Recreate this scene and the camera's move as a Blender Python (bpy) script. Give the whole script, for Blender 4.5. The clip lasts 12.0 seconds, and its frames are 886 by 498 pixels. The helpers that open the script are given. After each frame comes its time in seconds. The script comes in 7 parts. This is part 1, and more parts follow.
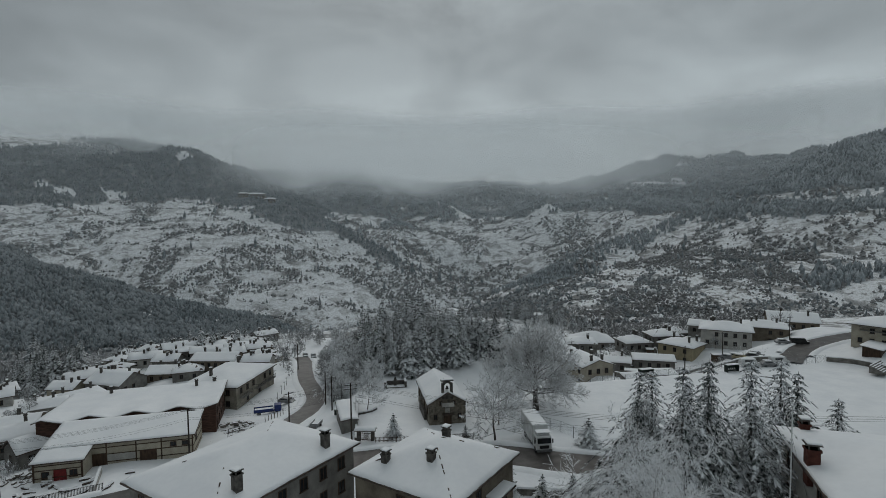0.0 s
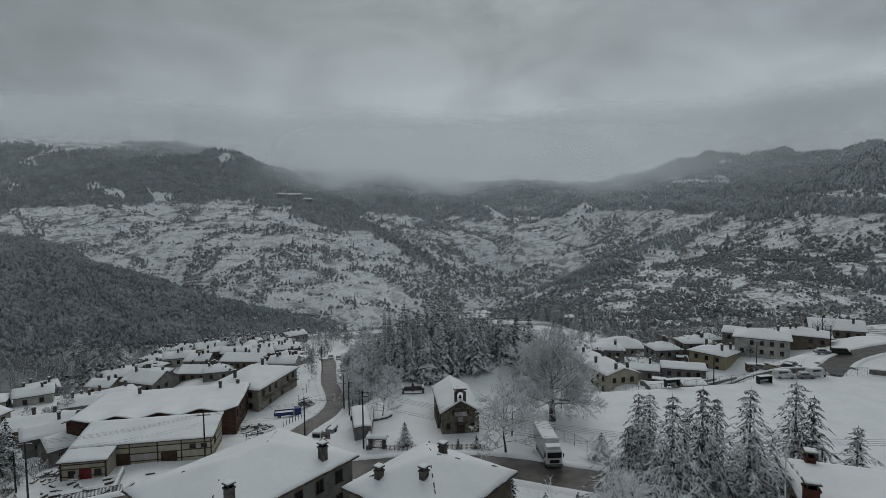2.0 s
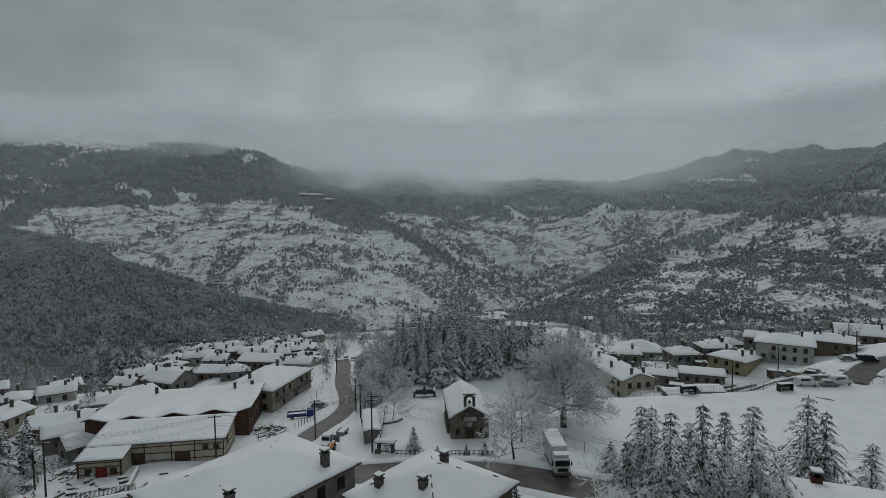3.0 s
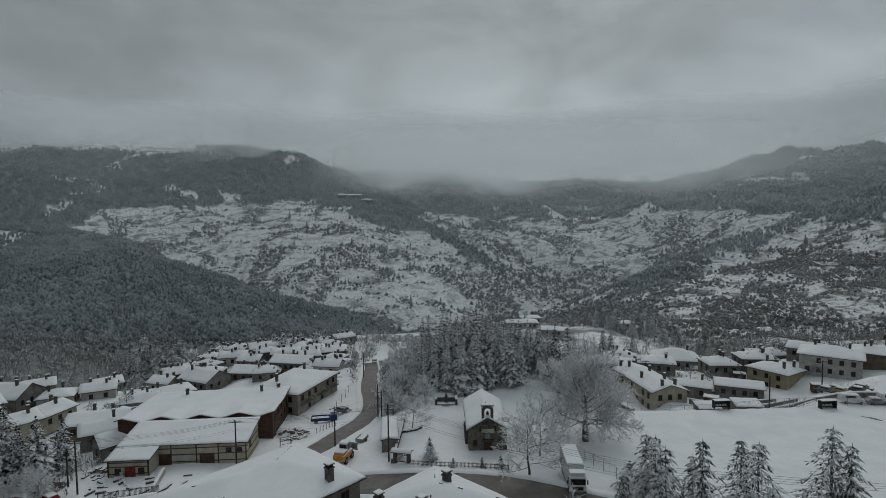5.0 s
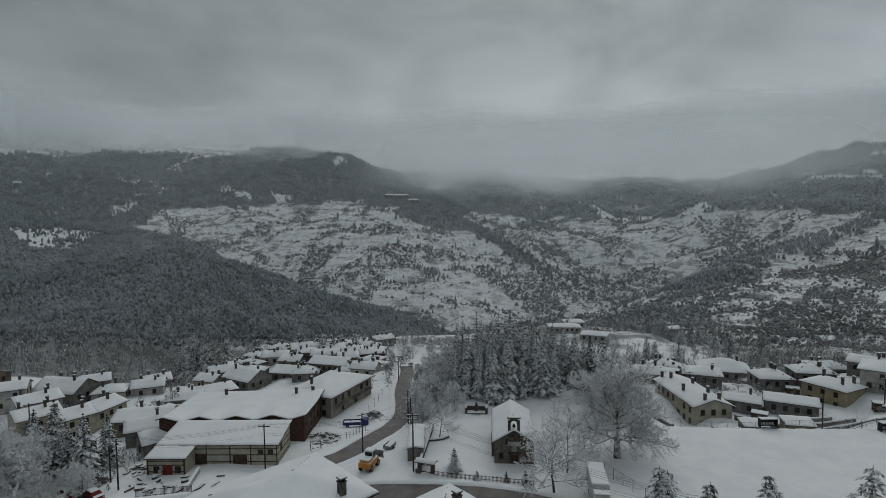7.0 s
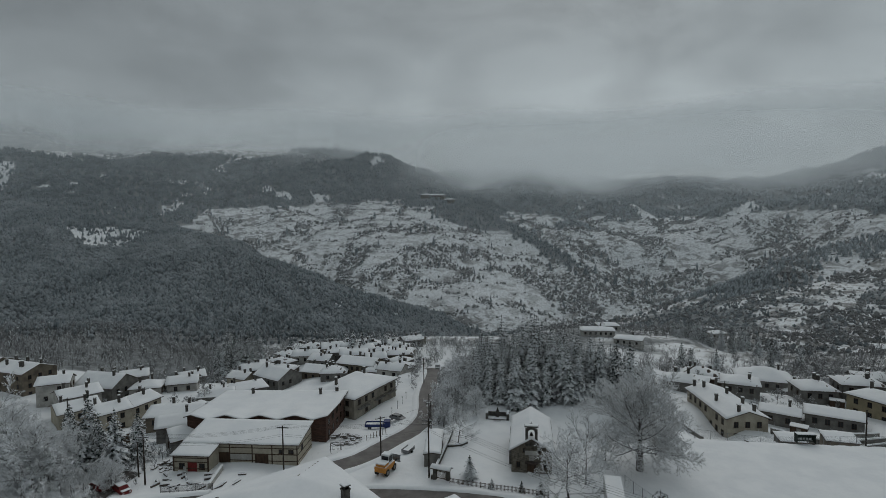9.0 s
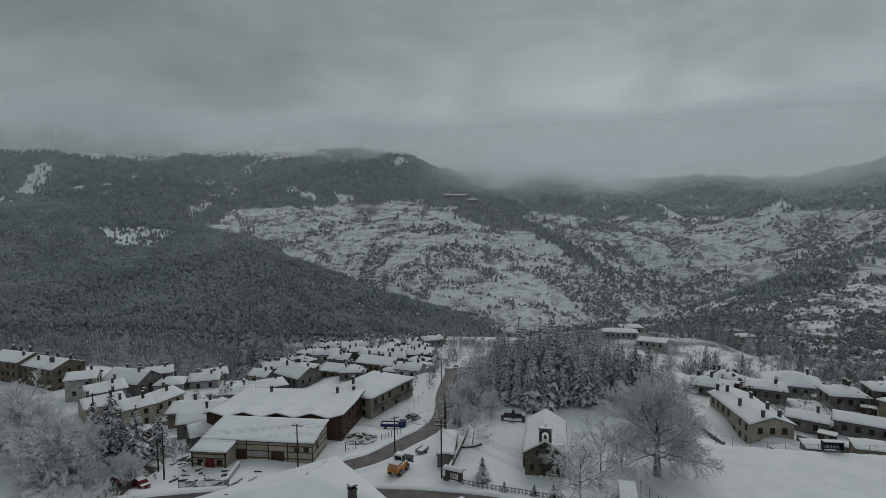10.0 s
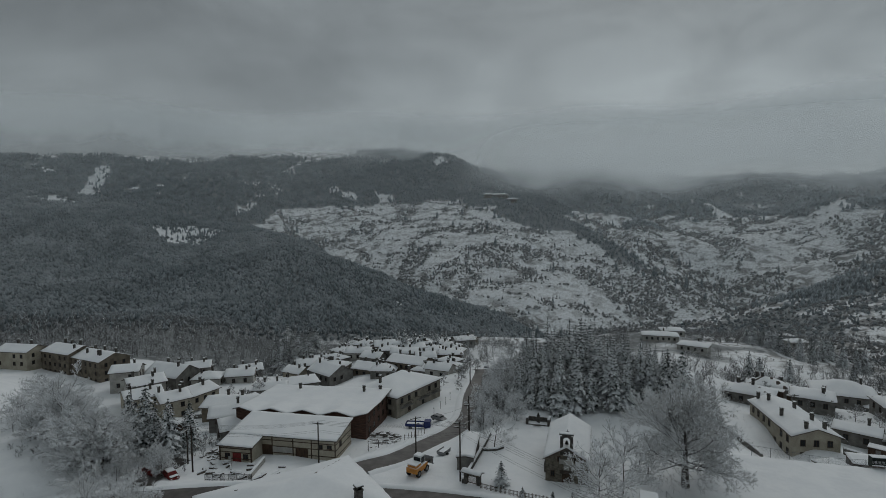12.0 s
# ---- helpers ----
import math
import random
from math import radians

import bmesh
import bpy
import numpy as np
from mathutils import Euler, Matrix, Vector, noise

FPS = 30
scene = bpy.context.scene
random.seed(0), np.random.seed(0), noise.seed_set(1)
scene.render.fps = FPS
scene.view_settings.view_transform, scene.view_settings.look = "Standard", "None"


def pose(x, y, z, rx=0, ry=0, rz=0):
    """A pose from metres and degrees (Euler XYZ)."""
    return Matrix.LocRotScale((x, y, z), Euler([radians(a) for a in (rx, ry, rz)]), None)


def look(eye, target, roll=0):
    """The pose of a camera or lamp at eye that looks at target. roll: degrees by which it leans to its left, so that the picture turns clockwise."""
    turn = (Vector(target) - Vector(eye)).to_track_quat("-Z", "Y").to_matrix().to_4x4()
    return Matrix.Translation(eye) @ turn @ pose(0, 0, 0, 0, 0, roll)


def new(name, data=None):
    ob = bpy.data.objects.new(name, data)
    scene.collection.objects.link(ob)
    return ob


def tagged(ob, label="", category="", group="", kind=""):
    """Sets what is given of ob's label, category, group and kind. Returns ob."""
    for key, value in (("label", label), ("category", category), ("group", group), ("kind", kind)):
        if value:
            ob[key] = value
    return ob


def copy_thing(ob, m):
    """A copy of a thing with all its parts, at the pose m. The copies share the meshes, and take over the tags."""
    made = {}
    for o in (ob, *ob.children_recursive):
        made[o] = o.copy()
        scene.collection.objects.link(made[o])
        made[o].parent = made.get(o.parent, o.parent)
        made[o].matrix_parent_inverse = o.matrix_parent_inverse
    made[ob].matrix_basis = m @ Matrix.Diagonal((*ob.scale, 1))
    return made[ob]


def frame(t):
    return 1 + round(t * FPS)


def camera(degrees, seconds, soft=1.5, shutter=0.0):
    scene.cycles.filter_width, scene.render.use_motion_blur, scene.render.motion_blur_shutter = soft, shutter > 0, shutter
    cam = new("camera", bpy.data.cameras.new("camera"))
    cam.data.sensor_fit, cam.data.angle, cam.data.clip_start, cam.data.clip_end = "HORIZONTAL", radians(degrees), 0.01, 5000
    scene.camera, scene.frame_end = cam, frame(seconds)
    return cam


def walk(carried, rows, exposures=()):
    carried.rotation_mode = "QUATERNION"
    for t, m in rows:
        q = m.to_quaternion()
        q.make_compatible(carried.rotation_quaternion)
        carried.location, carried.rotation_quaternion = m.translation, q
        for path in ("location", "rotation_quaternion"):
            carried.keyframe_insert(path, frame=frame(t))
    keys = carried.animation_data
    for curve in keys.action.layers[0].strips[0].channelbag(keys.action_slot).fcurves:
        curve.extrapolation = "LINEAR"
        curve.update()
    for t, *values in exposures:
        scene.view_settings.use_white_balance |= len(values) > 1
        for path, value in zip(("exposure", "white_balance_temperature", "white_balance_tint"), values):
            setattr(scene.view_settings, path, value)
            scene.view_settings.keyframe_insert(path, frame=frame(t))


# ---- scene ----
cam = camera(79.83, 12.0, 0.5)
# seconds, x, y, z, yaw, pitch, lean
ROWS = [
    (0.0, -12.21, -1.63, 36.32, -12.43, -3.3, 0.62),
    (0.5, -11.12, -1.61, 36.64, -11.7, -3.34, 0.62),
    (1.0, -10.01, -1.57, 37.0, -10.83, -3.33, 0.67),
    (1.5, -8.89, -1.53, 37.41, -9.59, -3.35, 0.69),
    (2.0, -7.8, -1.43, 37.8, -8.52, -3.36, 0.76),
    (2.5, -6.73, -1.33, 38.17, -7.29, -3.33, 0.74),
    (3.0, -5.72, -1.22, 38.57, -6.3, -3.37, 0.75),
    (5.0, -1.91, -0.43, 40.17, -2.14, -3.36, 0.74),
    (5.5, -0.94, -0.24, 40.59, -1.25, -3.35, 0.72),
    (6.0, 0.0, 0.0, 41.0, -0.0, -3.35, 0.71),
    (6.5, 0.92, 0.35, 41.4, 1.63, -3.35, 0.71),
    (7.0, 1.82, 0.77, 41.78, 2.93, -3.37, 0.73),
    (9.0, 5.34, 2.06, 42.58, 6.97, -3.38, 0.66),
    (9.5, 6.19, 2.38, 42.57, 8.12, -3.37, 0.7),
    (10.0, 7.04, 2.76, 42.52, 9.5, -3.34, 0.67),
    (10.5, 7.9, 3.17, 42.48, 10.65, -3.34, 0.71),
    (11.0, 8.76, 3.62, 42.47, 11.69, -3.34, 0.67),
    (11.5, 9.61, 4.07, 42.47, 12.86, -3.33, 0.68),
    (12.0, 10.45, 4.52, 42.49, 13.91, -3.34, 0.68),
]
walk(cam, [(t, pose(x, y, z, 0, 0, yaw) @ pose(0, 0, 0, pitch) @ pose(0, 0, 0, 0, lean) @ pose(0, 0, 0, 90)) for t, x, y, z, yaw, pitch, lean in ROWS], exposures=((0.0, 0.25), (3.0, 0.23), (6.0, 0.21), (9.0, 0.16), (11.5, 0.17), (12.0, -0.02)))

# ---- world, sun, exposure ----
world = bpy.data.worlds.new("overcast_sky")
scene.world = world
world.use_nodes = True
wn, wl = world.node_tree.nodes, world.node_tree.links
wn.clear()


def wnode(kind, **values):
    n = wn.new(kind)
    for key, value in values.items():
        n.inputs[key].default_value = value
    return n


SUN_UP, SUN_TURN = 38.0, 8.0
sky = wn.new("ShaderNodeTexSky")
sky.sky_type, sky.sun_disc = "NISHITA", False
sky.sun_elevation, sky.sun_rotation = radians(SUN_UP), radians(SUN_TURN)
w_out = wn.new("ShaderNodeOutputWorld")
w_geo = wn.new("ShaderNodeTexCoord")
w_sep = wn.new("ShaderNodeSeparateXYZ")
wl.new(w_geo.outputs["Generated"], w_sep.inputs[0])
w_map = wn.new("ShaderNodeMapping")
w_map.inputs["Scale"].default_value = (1.5, 1.5, 3.0)
wl.new(w_geo.outputs["Generated"], w_map.inputs[0])
w_noise = wnode("ShaderNodeTexNoise", Scale=1.9, Detail=8.0, Roughness=0.56, Distortion=0.4)
wl.new(w_map.outputs[0], w_noise.inputs["Vector"])
w_ramp = wn.new("ShaderNodeValToRGB")
wl.new(w_sep.outputs[2], w_ramp.inputs[0])
ramp = w_ramp.color_ramp
ramp.elements[0].position, ramp.elements[0].color = 0.0, (0.255, 0.285, 0.298, 1)
ramp.elements[1].position, ramp.elements[1].color = 1.0, (0.27, 0.30, 0.312, 1)
for place, c in ((0.09, 0.27), (0.135, 0.33), (0.165, 0.385), (0.20, 0.355), (0.28, 0.295), (0.40, 0.29), (0.6, 0.305)):
    e = ramp.elements.new(place)
    e.color = (c * 0.89, c * 1.0, c * 1.045, 1)
w_nr = wn.new("ShaderNodeMapRange")
w_nr.inputs["From Min"].default_value, w_nr.inputs["From Max"].default_value = 0.3, 0.7
w_nr.inputs["To Min"].default_value, w_nr.inputs["To Max"].default_value = 0.72, 1.24
wl.new(w_noise.outputs[0], w_nr.inputs["Value"])
w_mul = wn.new("ShaderNodeMixRGB")
w_mul.blend_type = "MULTIPLY"
w_mul.inputs[0].default_value = 1.0
wl.new(w_ramp.outputs[0], w_mul.inputs[1])
wl.new(w_nr.outputs[0], w_mul.inputs[2])
# the cloud is thicker to the west
w_side = wn.new("ShaderNodeMapRange")
w_side.interpolation_type = "SMOOTHSTEP"
for key, value in (("From Min", -0.75), ("From Max", 0.45), ("To Min", 0.72), ("To Max", 1.08)):
    w_side.inputs[key].default_value = value
wl.new(w_sep.outputs[0], w_side.inputs["Value"])
w_west = wn.new("ShaderNodeMixRGB")
w_west.blend_type = "MULTIPLY"
w_west.inputs[0].default_value = 1.0
wl.new(w_mul.outputs[0], w_west.inputs[1])
wl.new(w_side.outputs[0], w_west.inputs[2])
bg_cloud = wn.new("ShaderNodeBackground")
wl.new(w_west.outputs[0], bg_cloud.inputs[0])
bg_cloud.inputs[1].default_value = 1.0
bg_sky = wn.new("ShaderNodeBackground")
wl.new(sky.outputs[0], bg_sky.inputs[0])
bg_sky.inputs[1].default_value = 0.06
w_mix = wn.new("ShaderNodeMixShader")
w_mix.inputs[0].default_value = 0.04
wl.new(bg_cloud.outputs[0], w_mix.inputs[1])
wl.new(bg_sky.outputs[0], w_mix.inputs[2])
wl.new(w_mix.outputs[0], w_out.inputs[0])

sun_data = bpy.data.lights.new("sun", "SUN")
sun_data.energy, sun_data.angle, sun_data.color = 0.5, radians(50), (1.0, 0.97, 0.93)
sun = new("sun", sun_data)
sun.matrix_world = look((0, 0, 300), (-300 * math.sin(radians(SUN_TURN)), -300 * math.cos(radians(SUN_TURN)), 300 - 300 * math.tan(radians(SUN_UP))))


# ---- materials ----
def material(name):
    m = bpy.data.materials.new(name)
    m.use_nodes = True
    return m, m.node_tree.nodes, m.node_tree.links, m.node_tree.nodes["Principled BSDF"]


def rgb(c):
    return (c[0], c[1], c[2], 1.0)


def surface(name, a, b, scale=1.0, rough=0.8, bump=0.3, detail=6.0, fine=None, spread=(0.35, 0.65), metal=0.0, snow=0.0, stretch=(1, 1, 1), random_tint=0.0, grainy=0.28, crisp=0.35):
    """Two colours mixed by a coarse noise, a fine noise for grain and relief, and snow lying on what faces up."""
    m, n, l, p = material(name)
    co = n.new("ShaderNodeTexCoord")
    mp = n.new("ShaderNodeMapping")
    mp.inputs["Scale"].default_value = stretch
    geo = n.new("ShaderNodeNewGeometry")
    l.new(geo.outputs["Position"], mp.inputs[0])
    big = n.new("ShaderNodeTexNoise")
    big.inputs["Scale"].default_value, big.inputs["Detail"].default_value = scale, detail
    l.new(mp.outputs[0], big.inputs["Vector"])
    rng = n.new("ShaderNodeMapRange")
    rng.inputs["From Min"].default_value, rng.inputs["From Max"].default_value = spread
    l.new(big.outputs[0], rng.inputs["Value"])
    mix = n.new("ShaderNodeMixRGB")
    mix.inputs[1].default_value, mix.inputs[2].default_value = rgb(a), rgb(b)
    l.new(rng.outputs[0], mix.inputs[0])
    grain = n.new("ShaderNodeTexNoise")
    grain.inputs["Scale"].default_value, grain.inputs["Detail"].default_value = fine or scale * 12, 4.0
    l.new(mp.outputs[0], grain.inputs["Vector"])
    g2 = n.new("ShaderNodeMapRange")
    g2.inputs["To Min"].default_value, g2.inputs["To Max"].default_value = 1 - grainy, 1 + grainy
    l.new(grain.outputs[0], g2.inputs["Value"])
    mul = n.new("ShaderNodeMixRGB")
    mul.blend_type = "MULTIPLY"
    mul.inputs[0].default_value = 1.0
    l.new(mix.outputs[0], mul.inputs[1])
    l.new(g2.outputs[0], mul.inputs[2])
    last = mul.outputs[0]
    if random_tint:
        info = n.new("ShaderNodeObjectInfo")
        r = n.new("ShaderNodeMapRange")
        r.inputs["To Min"].default_value, r.inputs["To Max"].default_value = 1 - random_tint, 1 + random_tint
        l.new(info.outputs["Random"], r.inputs["Value"])
        m2 = n.new("ShaderNodeMixRGB")
        m2.blend_type = "MULTIPLY"
        m2.inputs[0].default_value = 1.0
        l.new(last, m2.inputs[1])
        l.new(r.outputs[0], m2.inputs[2])
        last = m2.outputs[0]
    if snow:
        sep = n.new("ShaderNodeSeparateXYZ")
        l.new(geo.outputs["Normal"], sep.inputs[0])
        add = n.new("ShaderNodeMath")
        add.operation = "MULTIPLY_ADD"
        l.new(grain.outputs[0], add.inputs[0])
        add.inputs[1].default_value = 0.9
        l.new(sep.outputs[2], add.inputs[2])
        s = n.new("ShaderNodeMapRange")
        s.inputs["From Min"].default_value, s.inputs["From Max"].default_value = 1.425 - crisp / 2 - snow, 1.425 + crisp / 2 - snow
        l.new(add.outputs[0], s.inputs["Value"])
        m3 = n.new("ShaderNodeMixRGB")
        l.new(s.outputs[0], m3.inputs[0])
        l.new(last, m3.inputs[1])
        m3.inputs[2].default_value = (0.80, 0.82, 0.84, 1)
        last = m3.outputs[0]
    l.new(last, p.inputs["Base Color"])
    p.inputs["Roughness"].default_value = rough
    p.inputs["Metallic"].default_value = metal
    p.inputs["Specular IOR Level"].default_value = 0.25
    if bump:
        bp = n.new("ShaderNodeBump")
        bp.inputs["Strength"].default_value, bp.inputs["Distance"].default_value = bump, 0.05
        l.new(grain.outputs[0], bp.inputs["Height"])
        l.new(bp.outputs[0], p.inputs["Normal"])
    return m


def ground_material():
    """Snow, with brush and leaf litter showing where the woods and the scrub are."""
    m, n, l, p = material("snowy_ground")
    geo = n.new("ShaderNodeNewGeometry")
    wood = n.new("ShaderNodeAttribute")
    wood.attribute_name = "wood"
    scrub = n.new("ShaderNodeAttribute")
    scrub.attribute_name = "scrub"

    def noise_at(scale, detail, stretch=(1, 1, 1), distortion=0.0):
        mp = n.new("ShaderNodeMapping")
        mp.inputs["Scale"].default_value = stretch
        l.new(geo.outputs["Position"], mp.inputs[0])
        t = n.new("ShaderNodeTexNoise")
        t.inputs["Scale"].default_value, t.inputs["Detail"].default_value, t.inputs["Distortion"].default_value = scale, detail, distortion
        t.inputs["Roughness"].default_value = 0.6
        l.new(mp.outputs[0], t.inputs["Vector"])
        return t.outputs[0]

    def ranged(value, lo, hi, a=0.0, b=1.0):
        r = n.new("ShaderNodeMapRange")
        r.interpolation_type = "SMOOTHSTEP"
        r.inputs["From Min"].default_value, r.inputs["From Max"].default_value = lo, hi
        r.inputs["To Min"].default_value, r.inputs["To Max"].default_value = a, b
        l.new(value, r.inputs["Value"])
        return r.outputs[0]

    def math_of(op, a, b):
        q = n.new("ShaderNodeMath")
        q.operation = op
        for k, v in enumerate((a, b)):
            if isinstance(v, (int, float)):
                q.inputs[k].default_value = v
            else:
                l.new(v, q.inputs[k])
        return q.outputs[0]

    def mixed(f, a, b, kind="MIX"):
        q = n.new("ShaderNodeMixRGB")
        q.blend_type = kind
        for k, v in enumerate((f, a, b)):
            if isinstance(v, tuple):
                q.inputs[k].default_value = v
            elif isinstance(v, (int, float)):
                q.inputs[k].default_value = v
            else:
                l.new(v, q.inputs[k])
        return q.outputs[0]

    fine = noise_at(0.22, 6.0)
    mid = noise_at(0.045, 7.0, (1, 1, 2.0), 0.6)
    # terrace walls and hedge lines follow the contours
    sep = n.new("ShaderNodeSeparateXYZ")
    l.new(geo.outputs["Position"], sep.inputs[0])
    warp = noise_at(0.012, 5.0)
    level = math_of("ADD", math_of("MULTIPLY", sep.outputs[2], 0.13), math_of("MULTIPLY", warp, 12.0))
    frac = math_of("FRACT", level, 0.0)
    line = ranged(frac, 0.0, 0.22, 1.0, 0.0)
    brush = math_of("ADD", ranged(mid, 0.48, 0.60), math_of("MULTIPLY", line, ranged(fine, 0.46, 0.64)))
    brush = math_of("MULTIPLY", brush, scrub.outputs["Fac"])
    brush = math_of("ADD", brush, math_of("MULTIPLY", ranged(fine, 0.50, 0.62), math_of("MULTIPLY", scrub.outputs["Fac"], 0.7)))
    brush = math_of("MINIMUM", brush, 0.82)
    snow = mixed(ranged(fine, 0.3, 0.7), (0.78, 0.80, 0.82, 1), (0.86, 0.875, 0.885, 1))
    earth = mixed(ranged(fine, 0.35, 0.65), (0.075, 0.07, 0.06, 1), (0.16, 0.15, 0.135, 1))
    litter = mixed(ranged(fine, 0.35, 0.7), (0.16, 0.172, 0.176, 1), (0.32, 0.335, 0.34, 1))
    c = mixed(brush, snow, earth)
    edge = ranged(math_of("ADD", wood.outputs["Fac"], math_of("MULTIPLY", math_of("SUBTRACT", mid, 0.5), 0.8)), 0.35, 0.6)
    c = mixed(edge, c, litter)
    l.new(c, p.inputs["Base Color"])
    p.inputs["Roughness"].default_value = 0.75
    p.inputs["Specular IOR Level"].default_value = 0.2
    bp = n.new("ShaderNodeBump")
    bp.inputs["Strength"].default_value, bp.inputs["Distance"].default_value = 0.5, 0.3
    l.new(noise_at(0.5, 5.0), bp.inputs["Height"])
    l.new(bp.outputs[0], p.inputs["Normal"])
    return m


def cloud_material(name, low, full, high_full, high, amount, scale, ends=None, glow=0.0):
    """A veil of cloud: it thickens with height from low to full and thins out again above."""
    m, n, l, p = material(name)
    n.remove(p)
    out = n["Material Output"]
    geo = n.new("ShaderNodeNewGeometry")
    mp = n.new("ShaderNodeMapping")
    mp.inputs["Scale"].default_value = (1, 1, 1.6)
    l.new(geo.outputs["Position"], mp.inputs[0])
    t = n.new("ShaderNodeTexNoise")
    t.inputs["Scale"].default_value, t.inputs["Detail"].default_value, t.inputs["Roughness"].default_value = scale, 6.0, 0.55
    l.new(mp.outputs[0], t.inputs["Vector"])
    sep = n.new("ShaderNodeSeparateXYZ")
    l.new(geo.outputs["Position"], sep.inputs[0])
    off = n.new("ShaderNodeMath")
    off.operation = "MULTIPLY_ADD"
    l.new(t.outputs[0], off.inputs[0])
    off.inputs[1].default_value = 1.5 * (full - low)
    l.new(sep.outputs[2], off.inputs[2])
    base = 0.75 * (full - low)
    a = n.new("ShaderNodeMapRange")
    a.interpolation_type = "SMOOTHSTEP"
    a.inputs["From Min"].default_value, a.inputs["From Max"].default_value = low + base, full + base
    a.inputs["To Max"].default_value = amount
    l.new(off.outputs[0], a.inputs["Value"])
    b = n.new("ShaderNodeMapRange")
    b.interpolation_type = "SMOOTHSTEP"
    b.inputs["From Min"].default_value, b.inputs["From Max"].default_value = high_full, high
    b.inputs["To Min"].default_value, b.inputs["To Max"].default_value = 1.0, 0.0
    l.new(sep.outputs[2], b.inputs["Value"])
    mul = n.new("ShaderNodeMath")
    mul.operation = "MULTIPLY"
    l.new(a.outputs[0], mul.inputs[0])
    l.new(b.outputs[0], mul.inputs[1])
    if ends:
        last = mul
        for lo, hi in ends:
            c = n.new("ShaderNodeMapRange")
            c.interpolation_type = "SMOOTHSTEP"
            c.inputs["From Min"].default_value, c.inputs["From Max"].default_value = lo, hi
            l.new(sep.outputs[0], c.inputs["Value"])
            q = n.new("ShaderNodeMath")
            q.operation = "MULTIPLY"
            l.new(last.outputs[0], q.inputs[0])
            l.new(c.outputs[0], q.inputs[1])
            last = q
        mul = last
    d1, d2, tr = n.new("ShaderNodeBsdfDiffuse"), n.new("ShaderNodeBsdfTranslucent"), n.new("ShaderNodeBsdfTransparent")
    d1.inputs[0].default_value = d2.inputs[0].default_value = (0.84, 0.90, 0.93, 1)
    half, mix = n.new("ShaderNodeMixShader"), n.new("ShaderNodeMixShader")
    l.new(d1.outputs[0], half.inputs[1])
    l.new(d2.outputs[0], half.inputs[2])
    l.new(mul.outputs[0], mix.inputs[0])
    l.new(tr.outputs[0], mix.inputs[1])
    l.new(half.outputs[0], mix.inputs[2])
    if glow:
        # emission added to brighten the cloud sheets, which the sky alone leaves darker
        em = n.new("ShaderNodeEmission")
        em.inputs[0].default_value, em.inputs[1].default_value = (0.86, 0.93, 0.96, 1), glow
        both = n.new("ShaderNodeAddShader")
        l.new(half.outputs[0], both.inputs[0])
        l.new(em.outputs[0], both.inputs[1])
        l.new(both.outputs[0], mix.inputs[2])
    l.new(mix.outputs[0], out.inputs[0])
    return m


GROUND = ground_material()
SNOW = surface("lying_snow", (0.78, 0.80, 0.82), (0.84, 0.855, 0.865), 0.25, 0.7, 0.12, fine=2.0, grainy=0.04)
ASPHALT = surface("wet_asphalt", (0.055, 0.049, 0.045), (0.115, 0.105, 0.098), 0.5, 0.45, 0.2, fine=6.0, stretch=(1, 1, 1))
STONE = surface("grey_stone_wall", (0.085, 0.075, 0.06), (0.20, 0.18, 0.145), 1.6, 0.85, 0.6, fine=5.0)
STONE_TRIM = surface("dark_dressed_stone", (0.05, 0.046, 0.042), (0.12, 0.112, 0.10), 2.0, 0.85, 0.4)
PLASTER = surface("off_white_plaster", (0.30, 0.295, 0.275), (0.44, 0.43, 0.40), 0.5, 0.85, 0.15)
CREAM = surface("cream_plaster", (0.29, 0.265, 0.21), (0.40, 0.37, 0.30), 0.5, 0.85, 0.15)
YELLOW = surface("ochre_plaster", (0.25, 0.215, 0.14), (0.33, 0.285, 0.19), 0.5, 0.85, 0.15)
BEIGE = surface("beige_render", (0.20, 0.183, 0.15), (0.32, 0.295, 0.245), 0.5, 0.88, 0.2)
GREYWALL = surface("weathered_grey_render", (0.12, 0.117, 0.108), (0.22, 0.213, 0.197), 0.6, 0.88, 0.25)
BROWNWALL = surface("brown_stained_render", (0.10, 0.085, 0.067), (0.19, 0.163, 0.125), 0.6, 0.88, 0.25)
BRICK = surface("bare_red_brick", (0.05, 0.028, 0.022), (0.105, 0.058, 0.043), 0.9, 0.9, 0.5, fine=4.0, stretch=(1, 1, 4))
ROOFEDGE = surface("dark_roof_tiles", (0.05, 0.042, 0.038), (0.12, 0.09, 0.075), 2.0, 0.8, 0.4)
WOOD = surface("dark_brown_timber", (0.035, 0.022, 0.015), (0.08, 0.05, 0.032), 2.0, 0.7, 0.3, stretch=(1, 1, 0.3))
POLEWOOD = surface("creosoted_pole", (0.025, 0.02, 0.017), (0.06, 0.05, 0.042), 3.0, 0.8, 0.3, stretch=(1, 1, 0.2))
DUSTED = surface("snow_dusted_planks", (0.045, 0.036, 0.03), (0.12, 0.10, 0.085), 2.0, 0.8, 0.3, snow=0.2, fine=3.0)
METAL = surface("dull_galvanised_metal", (0.16, 0.165, 0.17), (0.26, 0.265, 0.27), 3.0, 0.5, 0.1, metal=0.6)
DARKMETAL = surface("black_painted_metal", (0.012, 0.012, 0.013), (0.03, 0.03, 0.03), 3.0, 0.45, 0.1)
